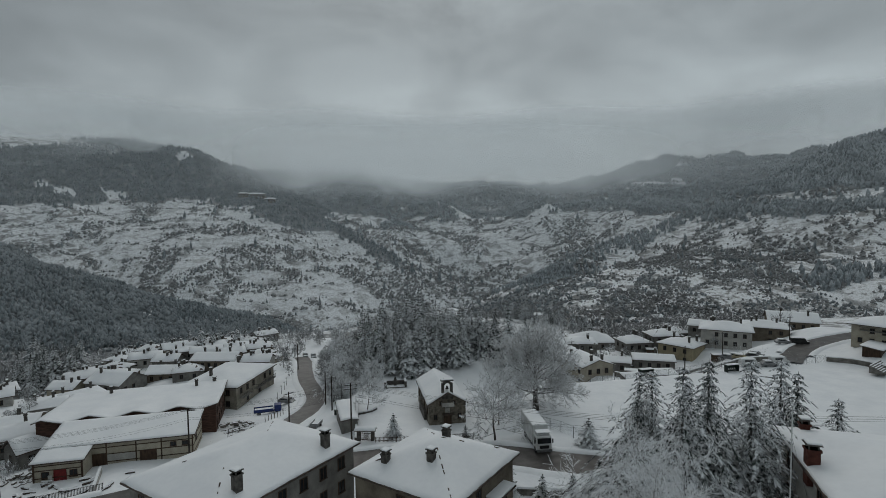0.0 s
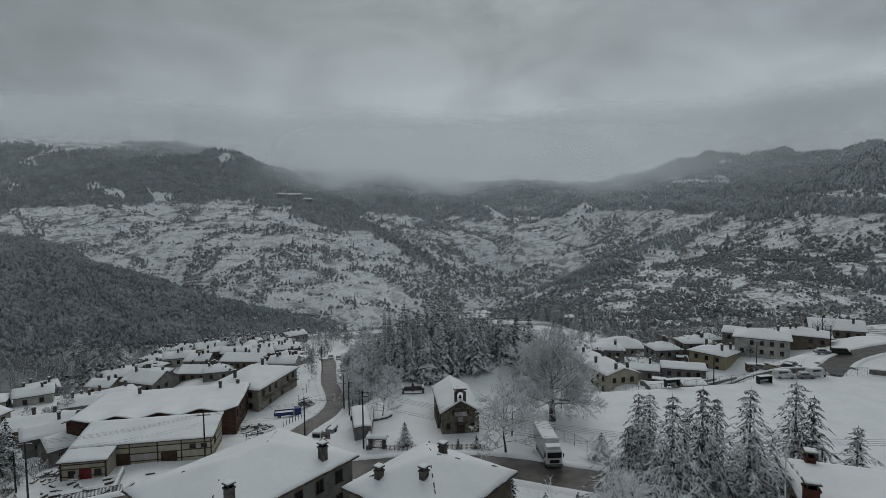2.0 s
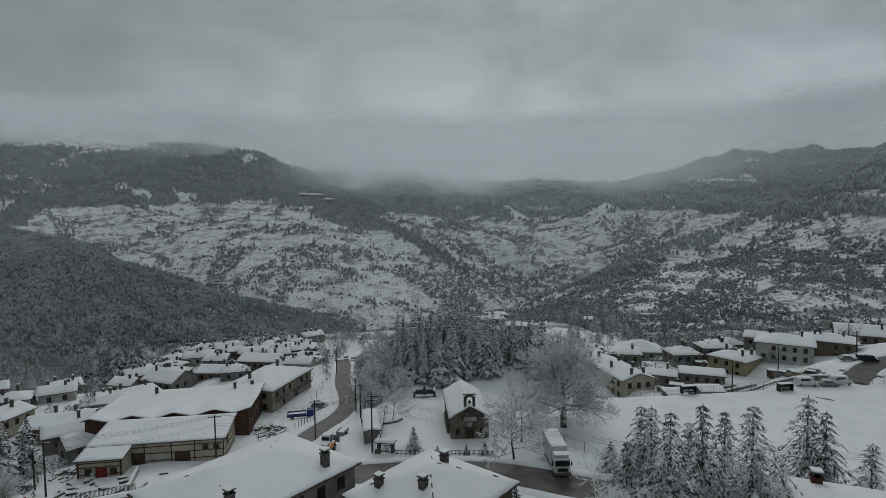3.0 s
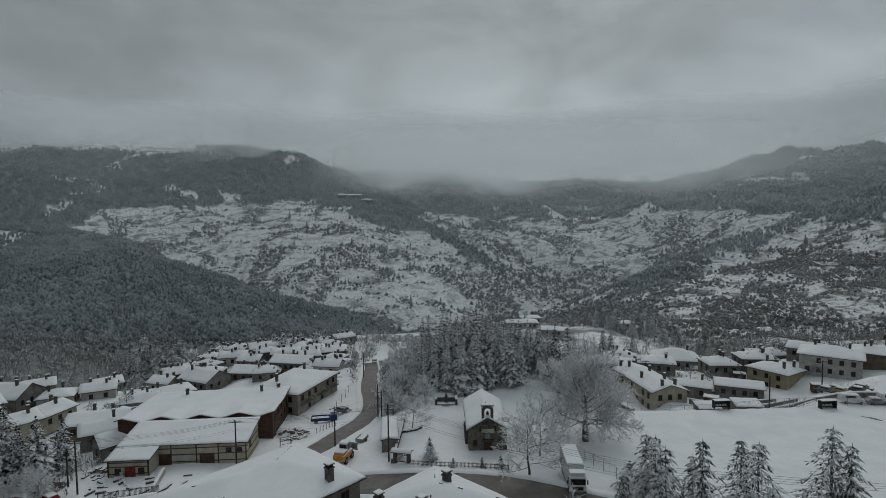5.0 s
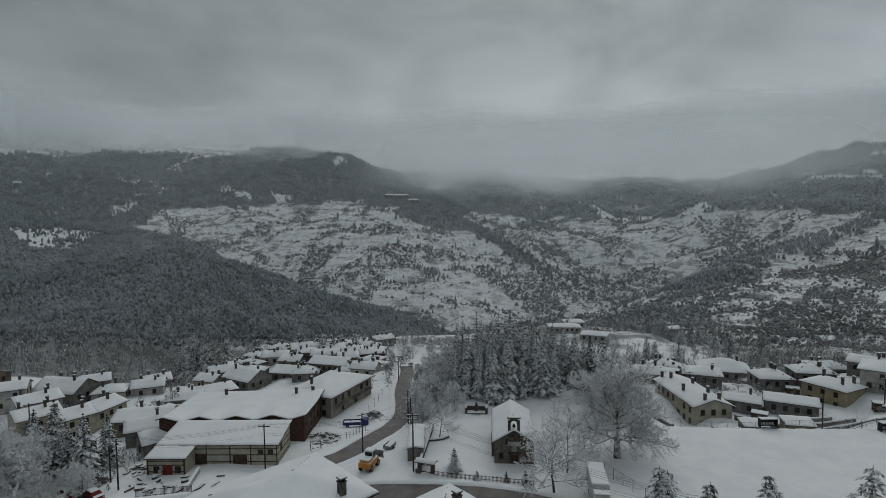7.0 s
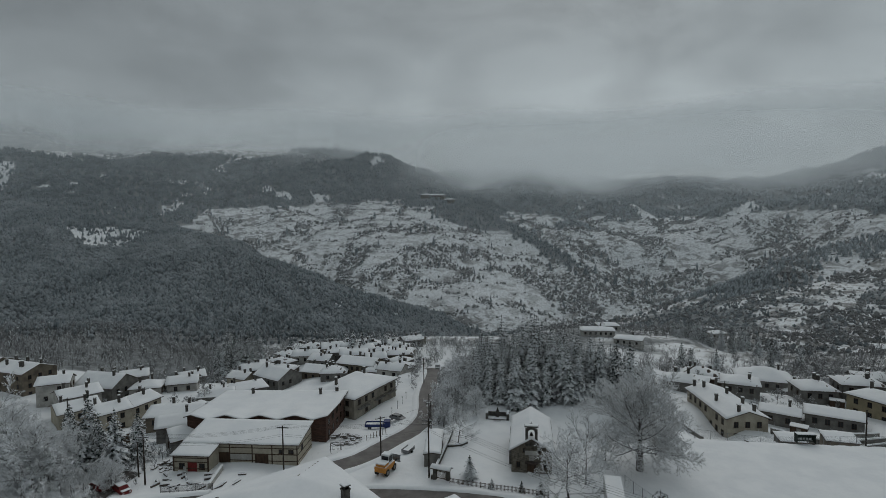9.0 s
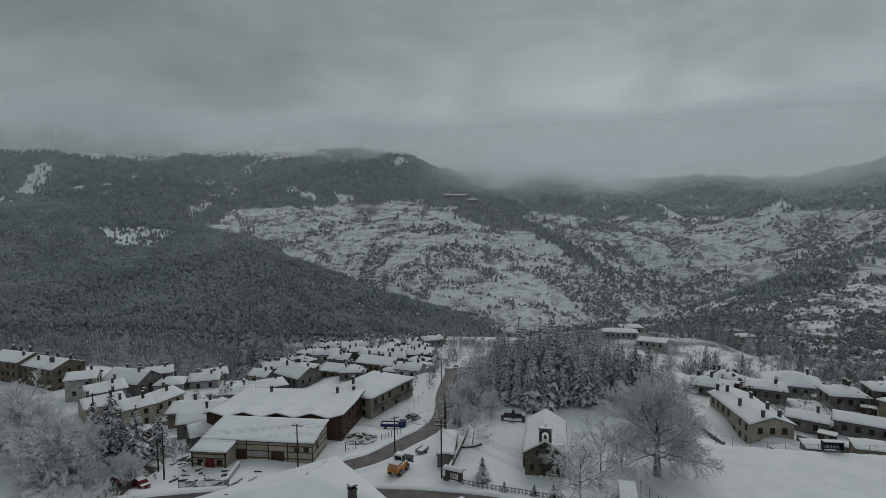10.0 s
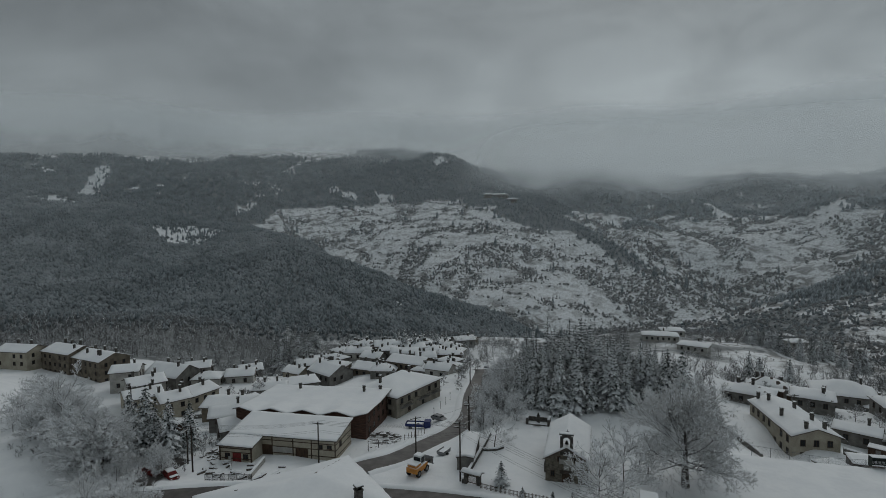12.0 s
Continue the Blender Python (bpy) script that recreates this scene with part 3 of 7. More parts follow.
def cover(x, y, z, own):
    """How wooded and how scrubby the ground is, from 0 to 1."""
    n1, n2 = fbm(x, y, 170.0, 4, 71), fbm(x, y, 60.0, 3, 81)
    wood, scrub = np.zeros(x.shape), np.zeros(x.shape)
    az = np.degrees(np.arctan2(x, y))
    r = np.hypot(x, y)
    n3 = fbm(x, y, 25.0, 2, 77)
    spur = own == 1
    wood = np.where(spur, 1.0, wood)
    wood = np.where(spur, wood - 0.55 * smooth(n2, 0.46, 0.66), wood)
    gap = np.exp(-(((x + 238) / 16) ** 2 + ((y - 770) / 55) ** 2)) + np.exp(-(((x + 168) / 13) ** 2 + ((y - 790) / 40) ** 2))
    wood = np.where(spur, wood - 0.7 * smooth(gap + 0.3 * n3, 0.45, 0.8), wood)
    lines = hedge_lines(x, y, z)
    patch = smooth(n1 + 0.4 * n2, -0.1, 0.5)
    lm = own == 2
    wood = np.where(lm, smooth(z + 26 * n1 + 18 * n2 - 0.05 * (x + 400), 76, 98), wood)
    wood = np.where(lm & (x < -750), np.maximum(wood, smooth(z + 34 * n1 + 20 * n2, 10, 46)), wood)
    wood = np.where(lm, wood - 0.75 * smooth(n2 + 0.4 * n1 + 0.35 * n3, 0.34, 0.5), wood)
    wood = np.where(lm & (x < -500), wood * (1 - smooth(z + 22 * n2, 236, 262)), wood)
    # trees behind and along the ridge that falls to the valley
    flank = line_distance(x, y, CRESTS[1][2][8:16])[0]
    wood = np.where(lm & (x > -240), 0.8 * (1 - smooth(flank + 22 * n2 + 12 * n3, 18, 48)) * smooth(z + 20 * n2, -95, -40), wood)
    wood = np.where(lm & (x > -240) & (y > 1470), 0.85, wood)
    scrub = np.where(lm, 0.34 + 0.45 * lines + 0.40 * patch, scrub)
    fm = own == 3
    wood = np.where(fm, smooth(0.55 * n1 + 0.45 * n2 + (z - 32) / 60.0, -0.05, 0.25), wood)
    wood = np.where(fm, wood - 0.75 * smooth(fbm(x * 0.6, y * 0.9, 70.0, 3, 191) + 0.4 * n3, 0.30, 0.46), wood)
    scrub = np.where(fm, 0.50 + 0.4 * lines + 0.3 * patch, scrub)
    rm = own == 4
    wood = np.where(rm, smooth(z + 34 * n1 + 28 * n2 + 18 * n3, 12, 44), wood)
    wood = np.where(rm, wood - 0.8 * smooth(n2 + 0.6 * n3, 0.36, 0.54), wood)
    wood = np.where(rm, wood * (1 - 0.95 * smooth(np.exp(-((z - 66 - 0.02 * (x - 760)) / 12) ** 2) * smooth(x, 640, 720) + 0.4 * n2, 0.35, 0.7)), wood)
    flank = line_distance(x, y, CRESTS[3][2][7:14])[0]
    wood = np.where(rm, np.maximum(wood, 0.4 * (1 - smooth(flank + 40 * n2 + 24 * n3, 5, 45))), wood)
    scrub = np.where(rm, 0.52 + 0.40 * lines + 0.4 * patch, scrub)
    crown = line_distance(x, y, CRESTS[1][2][6:12])[0]
    wood = np.where(((own == 2) | (own == 3)) & (y > 1300), np.maximum(wood, 0.75 * (1 - smooth(crown + 30 * n2 + 20 * n3, 70, 150))), wood)
    wood = np.where(own > 0, wood * (1 - 0.85 * clearing(x, y)), wood)
    scrub = np.where(own > 1, scrub * (1 - 0.8 * clearing(x, y)), scrub)
    low = (own == 0) | (own == 5)
    scrub = np.where(low, smooth(r, 230, 420) * (0.80 + 0.4 * lines + 0.45 * patch), scrub)
    wood = np.where(low & (x < -20), np.maximum(smooth(r + 60 * n1, 330, 430) * smooth(-x - 0.06 * y, 0, 60), smooth(r + 25 * n2, 235, 262) * smooth(-az, 24, 32)), wood)
    wood = np.where(low & (x >= -20), np.maximum(smooth(0.5 * n1 + n2 + 0.8 * n3, 0.1, 0.5) * smooth(r, 300, 450) * 0.65, 0.62 * smooth(n2 + 0.6 * n1, -0.35, 0.25) * smooth(r + 20 * n2, 225, 250) * (1 - smooth(r, 330, 420)) * smooth(az + 8 * n1, 4, 10) * (1 - smooth(az, 36, 42))), wood)
    # the wooded gully at the valley's head and the grey slope east of it
    gully = line_distance(x, y, ((40, 520, 0), (190, 570, 0), (300, 720, 0), (380, 900, 0)))[0]
    east = line_distance(x, y, ((330, 330, 0), (470, 420, 0), (560, 470, 0)))[0]
    deep = np.maximum(0.62 * (1 - smooth(gully + 50 * n1 + 60 * n2, 20, 80)), 0.35 * (1 - smooth(east + 50 * n2 + 60 * fbm(x, y, 24.0, 3, 197), 10, 60)))
    wood = np.where(own != 1, np.maximum(wood, deep), wood)
    return np.clip(wood, 0, 1), np.clip(scrub, 0, 1)


def build_ground():
    az = np.concatenate([np.arange(-82, 82, 0.45), np.arange(82, 278, 4.0)])
    rr = [4.0]
    while rr[-1] < 4600:
        rr.append(rr[-1] * (1.0125 if rr[-1] < 420 else 1.016) + 0.05)
    rr = np.array(rr)
    A, Rr = np.meshgrid(np.radians(az), rr)
    X, Y = Rr * np.sin(A), Rr * np.cos(A) - 6.0
    Z, own = land(X.ravel(), Y.ravel())
    wood, scrub = cover(X.ravel(), Y.ravel(), Z, own)
    na, nr = len(az), len(rr)
    V = np.stack([X.ravel(), Y.ravel(), Z], 1)
    i = np.arange((nr - 1) * na)
    a, j = i % na, i // na
    b = (a + 1) % na
    F = np.stack([j * na + a, j * na + b, (j + 1) * na + b, (j + 1) * na + a], 1)[:, ::-1]
    V = np.vstack([V, [[0, -6.0, ground_z(0, -6.0)]]])
    me = fast_mesh("ground", V, F, GROUND, True)
    # the middle, below the camera
    bm = bmesh.new()
    bm.from_mesh(me)
    bm.verts.ensure_lookup_table()
    mid = bm.verts[len(V) - 1]
    for k in range(na):
        bm.faces.new((bm.verts[k], mid, bm.verts[(k + 1) % na]))
    bmesh.ops.recalc_face_normals(bm, faces=bm.faces)
    bm.to_mesh(me)
    bm.free()
    for name, vals in (("wood", wood), ("scrub", scrub)):
        at = me.attributes.new(name, "FLOAT", "POINT")
        at.data.foreach_set("value", np.append(vals, 0.0).astype(np.float32))
    ob = new("ground", me)
    tagged(ob, "snow-covered hillside falling to a valley with scrub and woods", "ground", kind="structure")


build_ground()


def strip(name, line, half, lift, mat, label, category, offset=0.0, crown=0.0):
    V, F = [], []
    n = 7
    for k, p in enumerate(line):
        q = line[min(k + 1, len(line) - 1)] - line[max(k - 1, 0)]
        side = Vector((q.y, -q.x, 0)).normalized()
        for i in range(n):
            s = -1 + 2 * i / (n - 1)
            w = p + side * (offset + half * s)
            jig = 0.12 * math.sin(k * 1.7 + i) * (1 if abs(s) > 0.9 else 0)
            V.append((w.x + side.x * jig, w.y + side.y * jig, p.z + lift + crown * (1 - s * s)))
    for k in range(len(line) - 1):
        for i in range(n - 1):
            F.append((k * n + i, k * n + i + 1, (k + 1) * n + i + 1, (k + 1) * n + i))
    ob = new(name, fast_mesh(name, V, F, mat, True))
    return tagged(ob, label, category, kind="structure")


for key, (line, half) in ROAD_LINES.items():
    strip("road", line, half, 0.0, ASPHALT, "dark wet asphalt road cleared of snow", "road")


def snow_ridge(line, half, side_sign, height, seed):
    """The bank of ploughed snow along a road's edge."""
    rnd = random.Random(seed)
    V, F = [], []
    prof = ((-0.1, -0.35), (0.15, 0.35), (0.5, 0.85), (0.9, 1.0), (1.5, 0.55), (2.1, -0.35))
    n = len(prof)
    for k, p in enumerate(line):
        q = line[min(k + 1, len(line) - 1)] - line[max(k - 1, 0)]
        side = Vector((q.y, -q.x, 0)).normalized() * side_sign
        h = height * rnd.uniform(0.55, 1.2)
        for s, t in prof:
            w = p + side * (half - 0.1 + s + rnd.uniform(-0.12, 0.12))
            V.append((w.x, w.y, p.z + t * h))
    for k in range(len(line) - 1):
        for i in range(n - 1):
            F.append((k * n + i, k * n + i + 1, (k + 1) * n + i + 1, (k + 1) * n + i))
    ob = new("snow_bank", fast_mesh("snow_bank", V, F, SNOW, True))
    tagged(ob, "ploughed snow heaped along the road's edge", "snow bank", kind="stuff")


snow_ridge(ROAD_LINES["north"][0][6:], 2.4, 1, 0.35, 1)
snow_ridge(ROAD_LINES["north"][0][6:], 2.4, -1, 0.35, 2)
snow_ridge(ROAD_LINES["main"][0][:24], 3.4, -1, 0.4, 3)
snow_ridge(ROAD_LINES["main"][0][34:], 3.4, -1, 0.4, 4)
snow_ridge(ROAD_LINES["main"][0], 3.4, 1, 0.4, 5)
snow_ridge(ROAD_LINES["east"][0][4:], 3.0, 1, 0.45, 6)
snow_ridge(ROAD_LINES["east"][0][4:], 3.0, -1, 0.45, 7)


# ---- clouds over the mountains ----
def cloud_sheet(name, radius, z0, z1, mat, label, a0=-75, a1=80, sway=60.0, seed=3):
    V, F = [], []
    na, nz = 60, 8
    for i in range(na + 1):
        a = radians(a0 + (a1 - a0) * i / na)
        for j in range(nz + 1):
            z = z0 + (z1 - z0) * j / nz
            r = radius + sway * math.sin(i * 0.7 + seed) + 0.25 * (z - z0)
            V.append((r * math.sin(a), r * math.cos(a), z))
    for i in range(na):
        for j in range(nz):
            k = i * (nz + 1) + j
            F.append((k, k + nz + 1, k + nz + 2, k + 1))
    ob = new(name, fast_mesh(name, V, F, mat, True))
    tagged(ob, label, "cloud", kind="structure")


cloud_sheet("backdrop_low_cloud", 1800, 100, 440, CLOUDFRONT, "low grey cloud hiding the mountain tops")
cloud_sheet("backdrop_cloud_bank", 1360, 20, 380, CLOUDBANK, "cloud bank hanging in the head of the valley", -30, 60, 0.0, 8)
for k, r in enumerate((520, 900, 1230)):
    cloud_sheet("backdrop_thin_haze", r, -220, 310, THINHAZE, "thin winter haze over the valley", seed=9 + k, sway=25.0)
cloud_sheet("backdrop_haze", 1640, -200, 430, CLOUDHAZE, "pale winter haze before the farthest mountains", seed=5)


# ---- woods and scrub far off ----
def scatter(count, x0, x1, y0, y1, seed):
    rng = np.random.default_rng(seed)
    x, y = rng.uniform(x0, x1, count), rng.uniform(y0, y1, count)
    z, own = land(x, y)
    wood, scrub = cover(x, y, z, own)
    return rng, x, y, z, own, wood, scrub


def plant(name, rng, x, y, z, height, width, rings, mat, label, category, rough=(0.55, 1.35), soft=True, sides=3):
    """Many small crowns in one mesh; rings: (height share, radius share) from the foot to the tip."""
    n = len(x)
    V = []
    turn = rng.uniform(0, 6.28, n)
    for hs, rs in rings:
        for s in range(sides):
            a = turn + 2 * math.pi * s / sides + hs * 2.0
            r = width * rs * rng.uniform(rough[0], rough[1], n)
            V.append(np.stack([x + r * np.cos(a), y + r * np.sin(a), z + height * (hs + rng.uniform(-0.05, 0.05, n))], 1))
    V.append(np.stack([x + rng.normal(0, 0.06, n) * width, y, z + height], 1))
    nv = len(V)
    V = np.stack(V, 1).reshape(-1, 3)
    tri = []
    for k in range(len(rings) - 1):
        for s in range(sides):
            a, b = k * sides + s, k * sides + (s + 1) % sides
            c, d = a + sides, b + sides
            tri += [(a, b, d), (a, d, c)]
    top = (len(rings) - 1) * sides
    for s in range(sides):
        tri.append((top + s, top + (s + 1) % sides, nv - 1))
    T = (np.array(tri)[None] + (np.arange(n) * nv)[:, None, None]).reshape(-1, 3)
    ob = new(name, fast_mesh(name, V, T, mat, soft))
    return tagged(ob, label, category, kind="stuff")


CONE = ((0.05, 0.9), (0.5, 0.6))
CLUMP = ((0.05, 0.7), (0.5, 1.0))


NEAR_BRUSH = []


def woods():
    # the spur
    rng, x, y, z, own, wood, scrub = scatter(115000, -1250, 40, 150, 1040, 11)
    ok = (rng.uniform(0, 1, len(x)) < wood) & (np.hypot(x, y) > 238) & ((own == 1) | (own == 0)) & (np.degrees(np.arctan2(x, y)) > -66)
    x, y, z = x[ok], y[ok], z[ok]
    near = np.hypot(x, y) < 330 + 130 * rng.uniform(0, 1, len(x))
    NEAR_BRUSH.append((x[near], y[near], rng.uniform(4.0, 8.5, int(near.sum()))))
    x, y, z = x[~near], y[~near], z[~near]
    mixv = fbm(x, y, 90, 3, 91) + rng.normal(0, 0.35, len(x))
    c = mixv > 0.15
    h = rng.uniform(6.0, 11.0, len(x)) * (0.5 + 0.5 * smooth(np.hypot(x, y), 280, 700))
    plant("conifer_wood", rng, x[c], y[c], z[c] - 1, h[c] * 1.0, h[c] * 0.34, CONE, FARTREE, "dense dark conifers dusted with snow on the spur, tinted for haze", "forest")
    d = ~c
    plant("bare_wood", rng, x[d], y[d], z[d] - 1, h[d] * 0.8, h[d] * 0.44, CLUMP, FARWOOD, "grey leafless woods dusted with snow on the spur, tinted for haze", "forest")
    # grey woods below the village
    rng, x, y, z, own, wood, scrub = scatter(26000, 0, 620, 330, 940, 16)
    ok = (rng.uniform(0, 1, len(x)) < wood) & (own != 1) & (np.hypot(x, y) > 370) & ((own != 4) | (np.hypot(x, y) < 640))
    x, y, z = x[ok], y[ok], z[ok]
    h = rng.uniform(2.0, 4.5, len(x))
    near = np.hypot(x, y) < 400
    NEAR_BRUSH.append((x[near], y[near], h[near] * 1.5))
    x, y, z, h = x[~near], y[~near], z[~near], h[~near]
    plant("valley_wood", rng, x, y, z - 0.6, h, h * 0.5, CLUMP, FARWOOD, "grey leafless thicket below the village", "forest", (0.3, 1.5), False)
    # the left mountain
    rng, x, y, z, own, wood, scrub = scatter(70000, -1900, 400, 620, 1900, 12)
    ok = (rng.uniform(0, 1, len(x)) < wood) & (own == 2)
    x, y, z = x[ok], y[ok], z[ok]
    h = rng.uniform(9, 14, len(x))
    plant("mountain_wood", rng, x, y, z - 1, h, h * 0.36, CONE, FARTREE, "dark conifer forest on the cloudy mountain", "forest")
    # the right mountain
    rng, x, y, z, own, wood, scrub = scatter(50000, 250, 1450, 450, 1000, 13)
    ok = (rng.uniform(0, 1, len(x)) < wood) & (own == 4) & (np.hypot(x, y) > 640)
    x, y, z = x[ok], y[ok], z[ok]
    h = rng.uniform(8, 13, len(x))
    plant("mountain_wood", rng, x, y, z - 1, h, h * 0.38, CONE, HAZETREE, "frosted conifer forest, paled for haze, on the steep mountainside", "forest")
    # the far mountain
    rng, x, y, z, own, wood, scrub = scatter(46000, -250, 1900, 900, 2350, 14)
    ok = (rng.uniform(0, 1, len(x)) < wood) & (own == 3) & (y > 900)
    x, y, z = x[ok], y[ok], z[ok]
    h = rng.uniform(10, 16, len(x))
    plant("mountain_wood", rng, x, y, z - 1, h, h * 0.45, CONE, HAZETREE, "conifer forest on the farthest mountain, paled for haze", "forest")
    # scrub and lone trees
    rng, x, y, z, own, wood, scrub = scatter(170000, -800, 1250, 260, 1550, 15)
    dens = 0.05 + 0.95 * hedge_lines(x, y, z) ** 1.5 + 0.40 * smooth(fbm(x, y, 45, 3, 95) + 0.7 * fbm(x, y, 200, 3, 96), 0.1, 0.6)
    ok = (rng.uniform(0, 1, len(x)) < scrub * dens * 0.8) & (wood < 0.5) & (np.abs(np.degrees(np.arctan2(x, y))) < 58) & (np.hypot(x, y) > 270)
    x, y, z = x[ok], y[ok], z[ok]
    h = rng.uniform(1.4, 3.8, len(x)) * np.where(rng.uniform(0, 1, len(x)) < 0.12, 1.7, 1.0) * (0.4 + 0.6 * smooth(np.hypot(x, y), 300, 900)) * (0.85 + 0.7 * hedge_lines(x, y, z))
    near = np.hypot(x, y) < 400
    NEAR_BRUSH.append((x[near], y[near], h[near] * 1.6))
    x, y, z, h = x[~near], y[~near], z[~near], h[~near]
    plant("hillside_scrub", rng, x, y, z - 0.5, h, h * 0.55, CLUMP, BUSHES, "leafless scrub and small trees scattered over snowy terraces", "scrub", (0.3, 1.5), False)
    # the terraces on the near right slope are the most overgrown
    rng2, x2, y2, z2, own2, wood2, scrub2 = scatter(120000, 60, 820, 300, 740, 17)
    dens = 0.12 + 0.88 * hedge_lines(x2, y2, z2) + 0.5 * smooth(fbm(x2, y2, 30, 3, 97) + 0.5 * fbm(x2, y2, 110, 3, 98), 0.0, 0.5)
    ok = (rng2.uniform(0, 1, len(x2)) < scrub2 * dens * 0.24) & ((own2 == 5) | (own2 == 0)) & (np.hypot(x2, y2) > 400) & (np.degrees(np.arctan2(x2, y2)) > 8)
    h2 = rng2.uniform(1.2, 3.6, int(ok.sum()))
    plant("terrace_scrub", rng2, x2[ok], y2[ok], z2[ok] - 0.4, h2, h2 * 0.6, CLUMP, BUSHES, "grey leafless scrub crowding the lower terraces", "scrub", (0.3, 1.5), False)
    c = rng.uniform(0, 1, len(x)) < 0.05
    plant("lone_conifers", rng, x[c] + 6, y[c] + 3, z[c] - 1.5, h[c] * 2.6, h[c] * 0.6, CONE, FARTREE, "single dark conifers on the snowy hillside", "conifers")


woods()


# ---- houses ----
MESHES = {}


def shared(key, make, mat):
    """One mesh for all alike pieces."""
    if key not in MESHES:
        me = bpy.data.meshes.new(key[0])
        bm = make()
        bmesh.ops.recalc_face_normals(bm, faces=bm.faces)
        bm.to_mesh(me)
        bm.free()
        me.materials.append(mat)
        MESHES[key] = me
    return MESHES[key]


def place(name, me, parent, m, label=""):
    ob = new(name, me)
    ob.parent = parent
    ob.matrix_basis = m
    if label:
        ob["label"] = label
    return ob


def window_frame_mesh(w, h):
    bm = bmesh.new()
    f = 0.09
    add_box(bm, -w / 2 - f, -w / 2, -0.06, 0.02, -h / 2 - f, h / 2 + f)
    add_box(bm, w / 2, w / 2 + f, -0.06, 0.02, -h / 2 - f, h / 2 + f)
    add_box(bm, -w / 2, w / 2, -0.06, 0.02, h / 2, h / 2 + f)
    add_box(bm, -w / 2 - f - 0.05, w / 2 + f + 0.05, -0.14, 0.02, -h / 2 - f, -h / 2)
    add_box(bm, -0.03, 0.03, -0.05, 0.02, -h / 2, h / 2)
    return bm


def window(parent, m, w=0.95, h=1.25, name="window", frame_mat=None):
    """m: the middle of the window on the wall, its -y facing out."""
    fm = frame_mat or WOOD
    ob = place(name, shared(("window_frame", w, h, fm.name), lambda: window_frame_mesh(w, h), fm), parent, m)
    place("pane", shared(("pane", w, h), lambda: box(-w / 2, w / 2, -0.015, 0.02, -h / 2, h / 2), GLASS), ob, Matrix.Identity(4))
    return ob


def door(parent, m, w=1.1, h=2.1, mat=None, label=""):
    mat = mat or WOOD

    def make():
        bm = box(-w / 2, w / 2, -0.04, 0.02, 0, h)
        add_box(bm, -w / 2 - 0.1, -w / 2, -0.09, 0.02, 0, h + 0.1)
        add_box(bm, w / 2, w / 2 + 0.1, -0.09, 0.02, 0, h + 0.1)
        add_box(bm, -w / 2, w / 2, -0.09, 0.02, h, h + 0.1)
        add_box(bm, -0.02, 0.02, -0.06, 0.02, 0, h)
        return bm
    return place("door", shared(("door", w, h, mat.name), make, mat), parent, m, label)


def roof_height(kind, W, D, rise, u, v):
    if kind == "hip":
        return rise * np.clip(np.minimum((W - np.abs(u)), (D - np.abs(v))) / min(W, D), 0, 1)
    if kind == "gable":
        return rise * (D - np.abs(v)) / D
    if kind == "bays":
        return rise * (v + D) / (2 * D) + 1.1 * (1 - np.abs(2 * (((u + 3.0) / 8.0) % 1.0) - 1)) * np.clip(1 - (v + D) / (1.1 * D), 0, 1)
    if kind == "shed":
        return rise * (v + D) / (2 * D)
    return rise * np.minimum((W - np.abs(u)) / W, 1) * 0


def lines_of(half, step, ridge):
    n = max(2, int(math.ceil(half / step)))
    a = np.linspace(0, half, n + 1)
    return np.concatenate([-a[::-1], a[1:]])


def roof_mesh(name, kind, W, D, rise, thick, lift, step, mat, lump=0.0, seed=0, soft=0.0):
    """A roof's skin on a grid, with its edge faces and an underside."""
    us, vs = lines_of(W, step, 0), lines_of(D, step, 0)
    U, V = np.meshgrid(us, vs)
    Z = roof_height(kind, W, D, rise, U, V)
    if soft:
        edge = np.minimum(W - np.abs(U), D - np.abs(V))
        Z = Z - soft * (1 - smooth(edge, 0, 0.6))
        Z = Z + lump * fbm(U + seed * 13.7, V + seed * 7.1, 2.6, 3, 7 + seed % 50) * smooth(edge, -0.2, 1.0)
        jag = 0.07 * fbm(U + seed, V - seed, 0.9, 2, 3)
        U = U + np.where(np.abs(U) > W - 1e-6, np.sign(U) * jag, 0)
        V = V + np.where(np.abs(V) > D - 1e-6, np.sign(V) * jag, 0)
    nu, nv = len(us), len(vs)
    base = roof_height(kind, W, D, rise, np.meshgrid(us, vs)[0], np.meshgrid(us, vs)[1])
    top = np.stack([U.ravel(), V.ravel(), (Z + lift + thick).ravel()], 1)
    bot = np.stack([U.ravel(), V.ravel(), (base + lift).ravel()], 1)
    P = np.vstack([top, bot])
    N = nu * nv
    i, j = np.meshgrid(np.arange(nu - 1), np.arange(nv - 1))
    a = (j * nu + i).ravel()
    F = [np.stack([a, a + 1, a + nu + 1, a + nu], 1), np.stack([a + N, a + nu + N, a + nu + 1 + N, a + 1 + N], 1)]
    ring = list(range(nu)) + [k * nu + nu - 1 for k in range(1, nv)] + [(nv - 1) * nu + k for k in range(nu - 2, -1, -1)] + [k * nu for k in range(nv - 2, 0, -1)]
    ring = np.array(ring)
    nxt = np.roll(ring, -1)
    F.append(np.stack([ring, ring + N, nxt + N, nxt], 1))
    me = fast_mesh(name, P, np.vstack(F), mat, False)
    if soft:
        flags = np.zeros(len(me.polygons), dtype=bool)
        flags[: len(a)] = True
        me.polygons.foreach_set("use_smooth", flags)
    return me


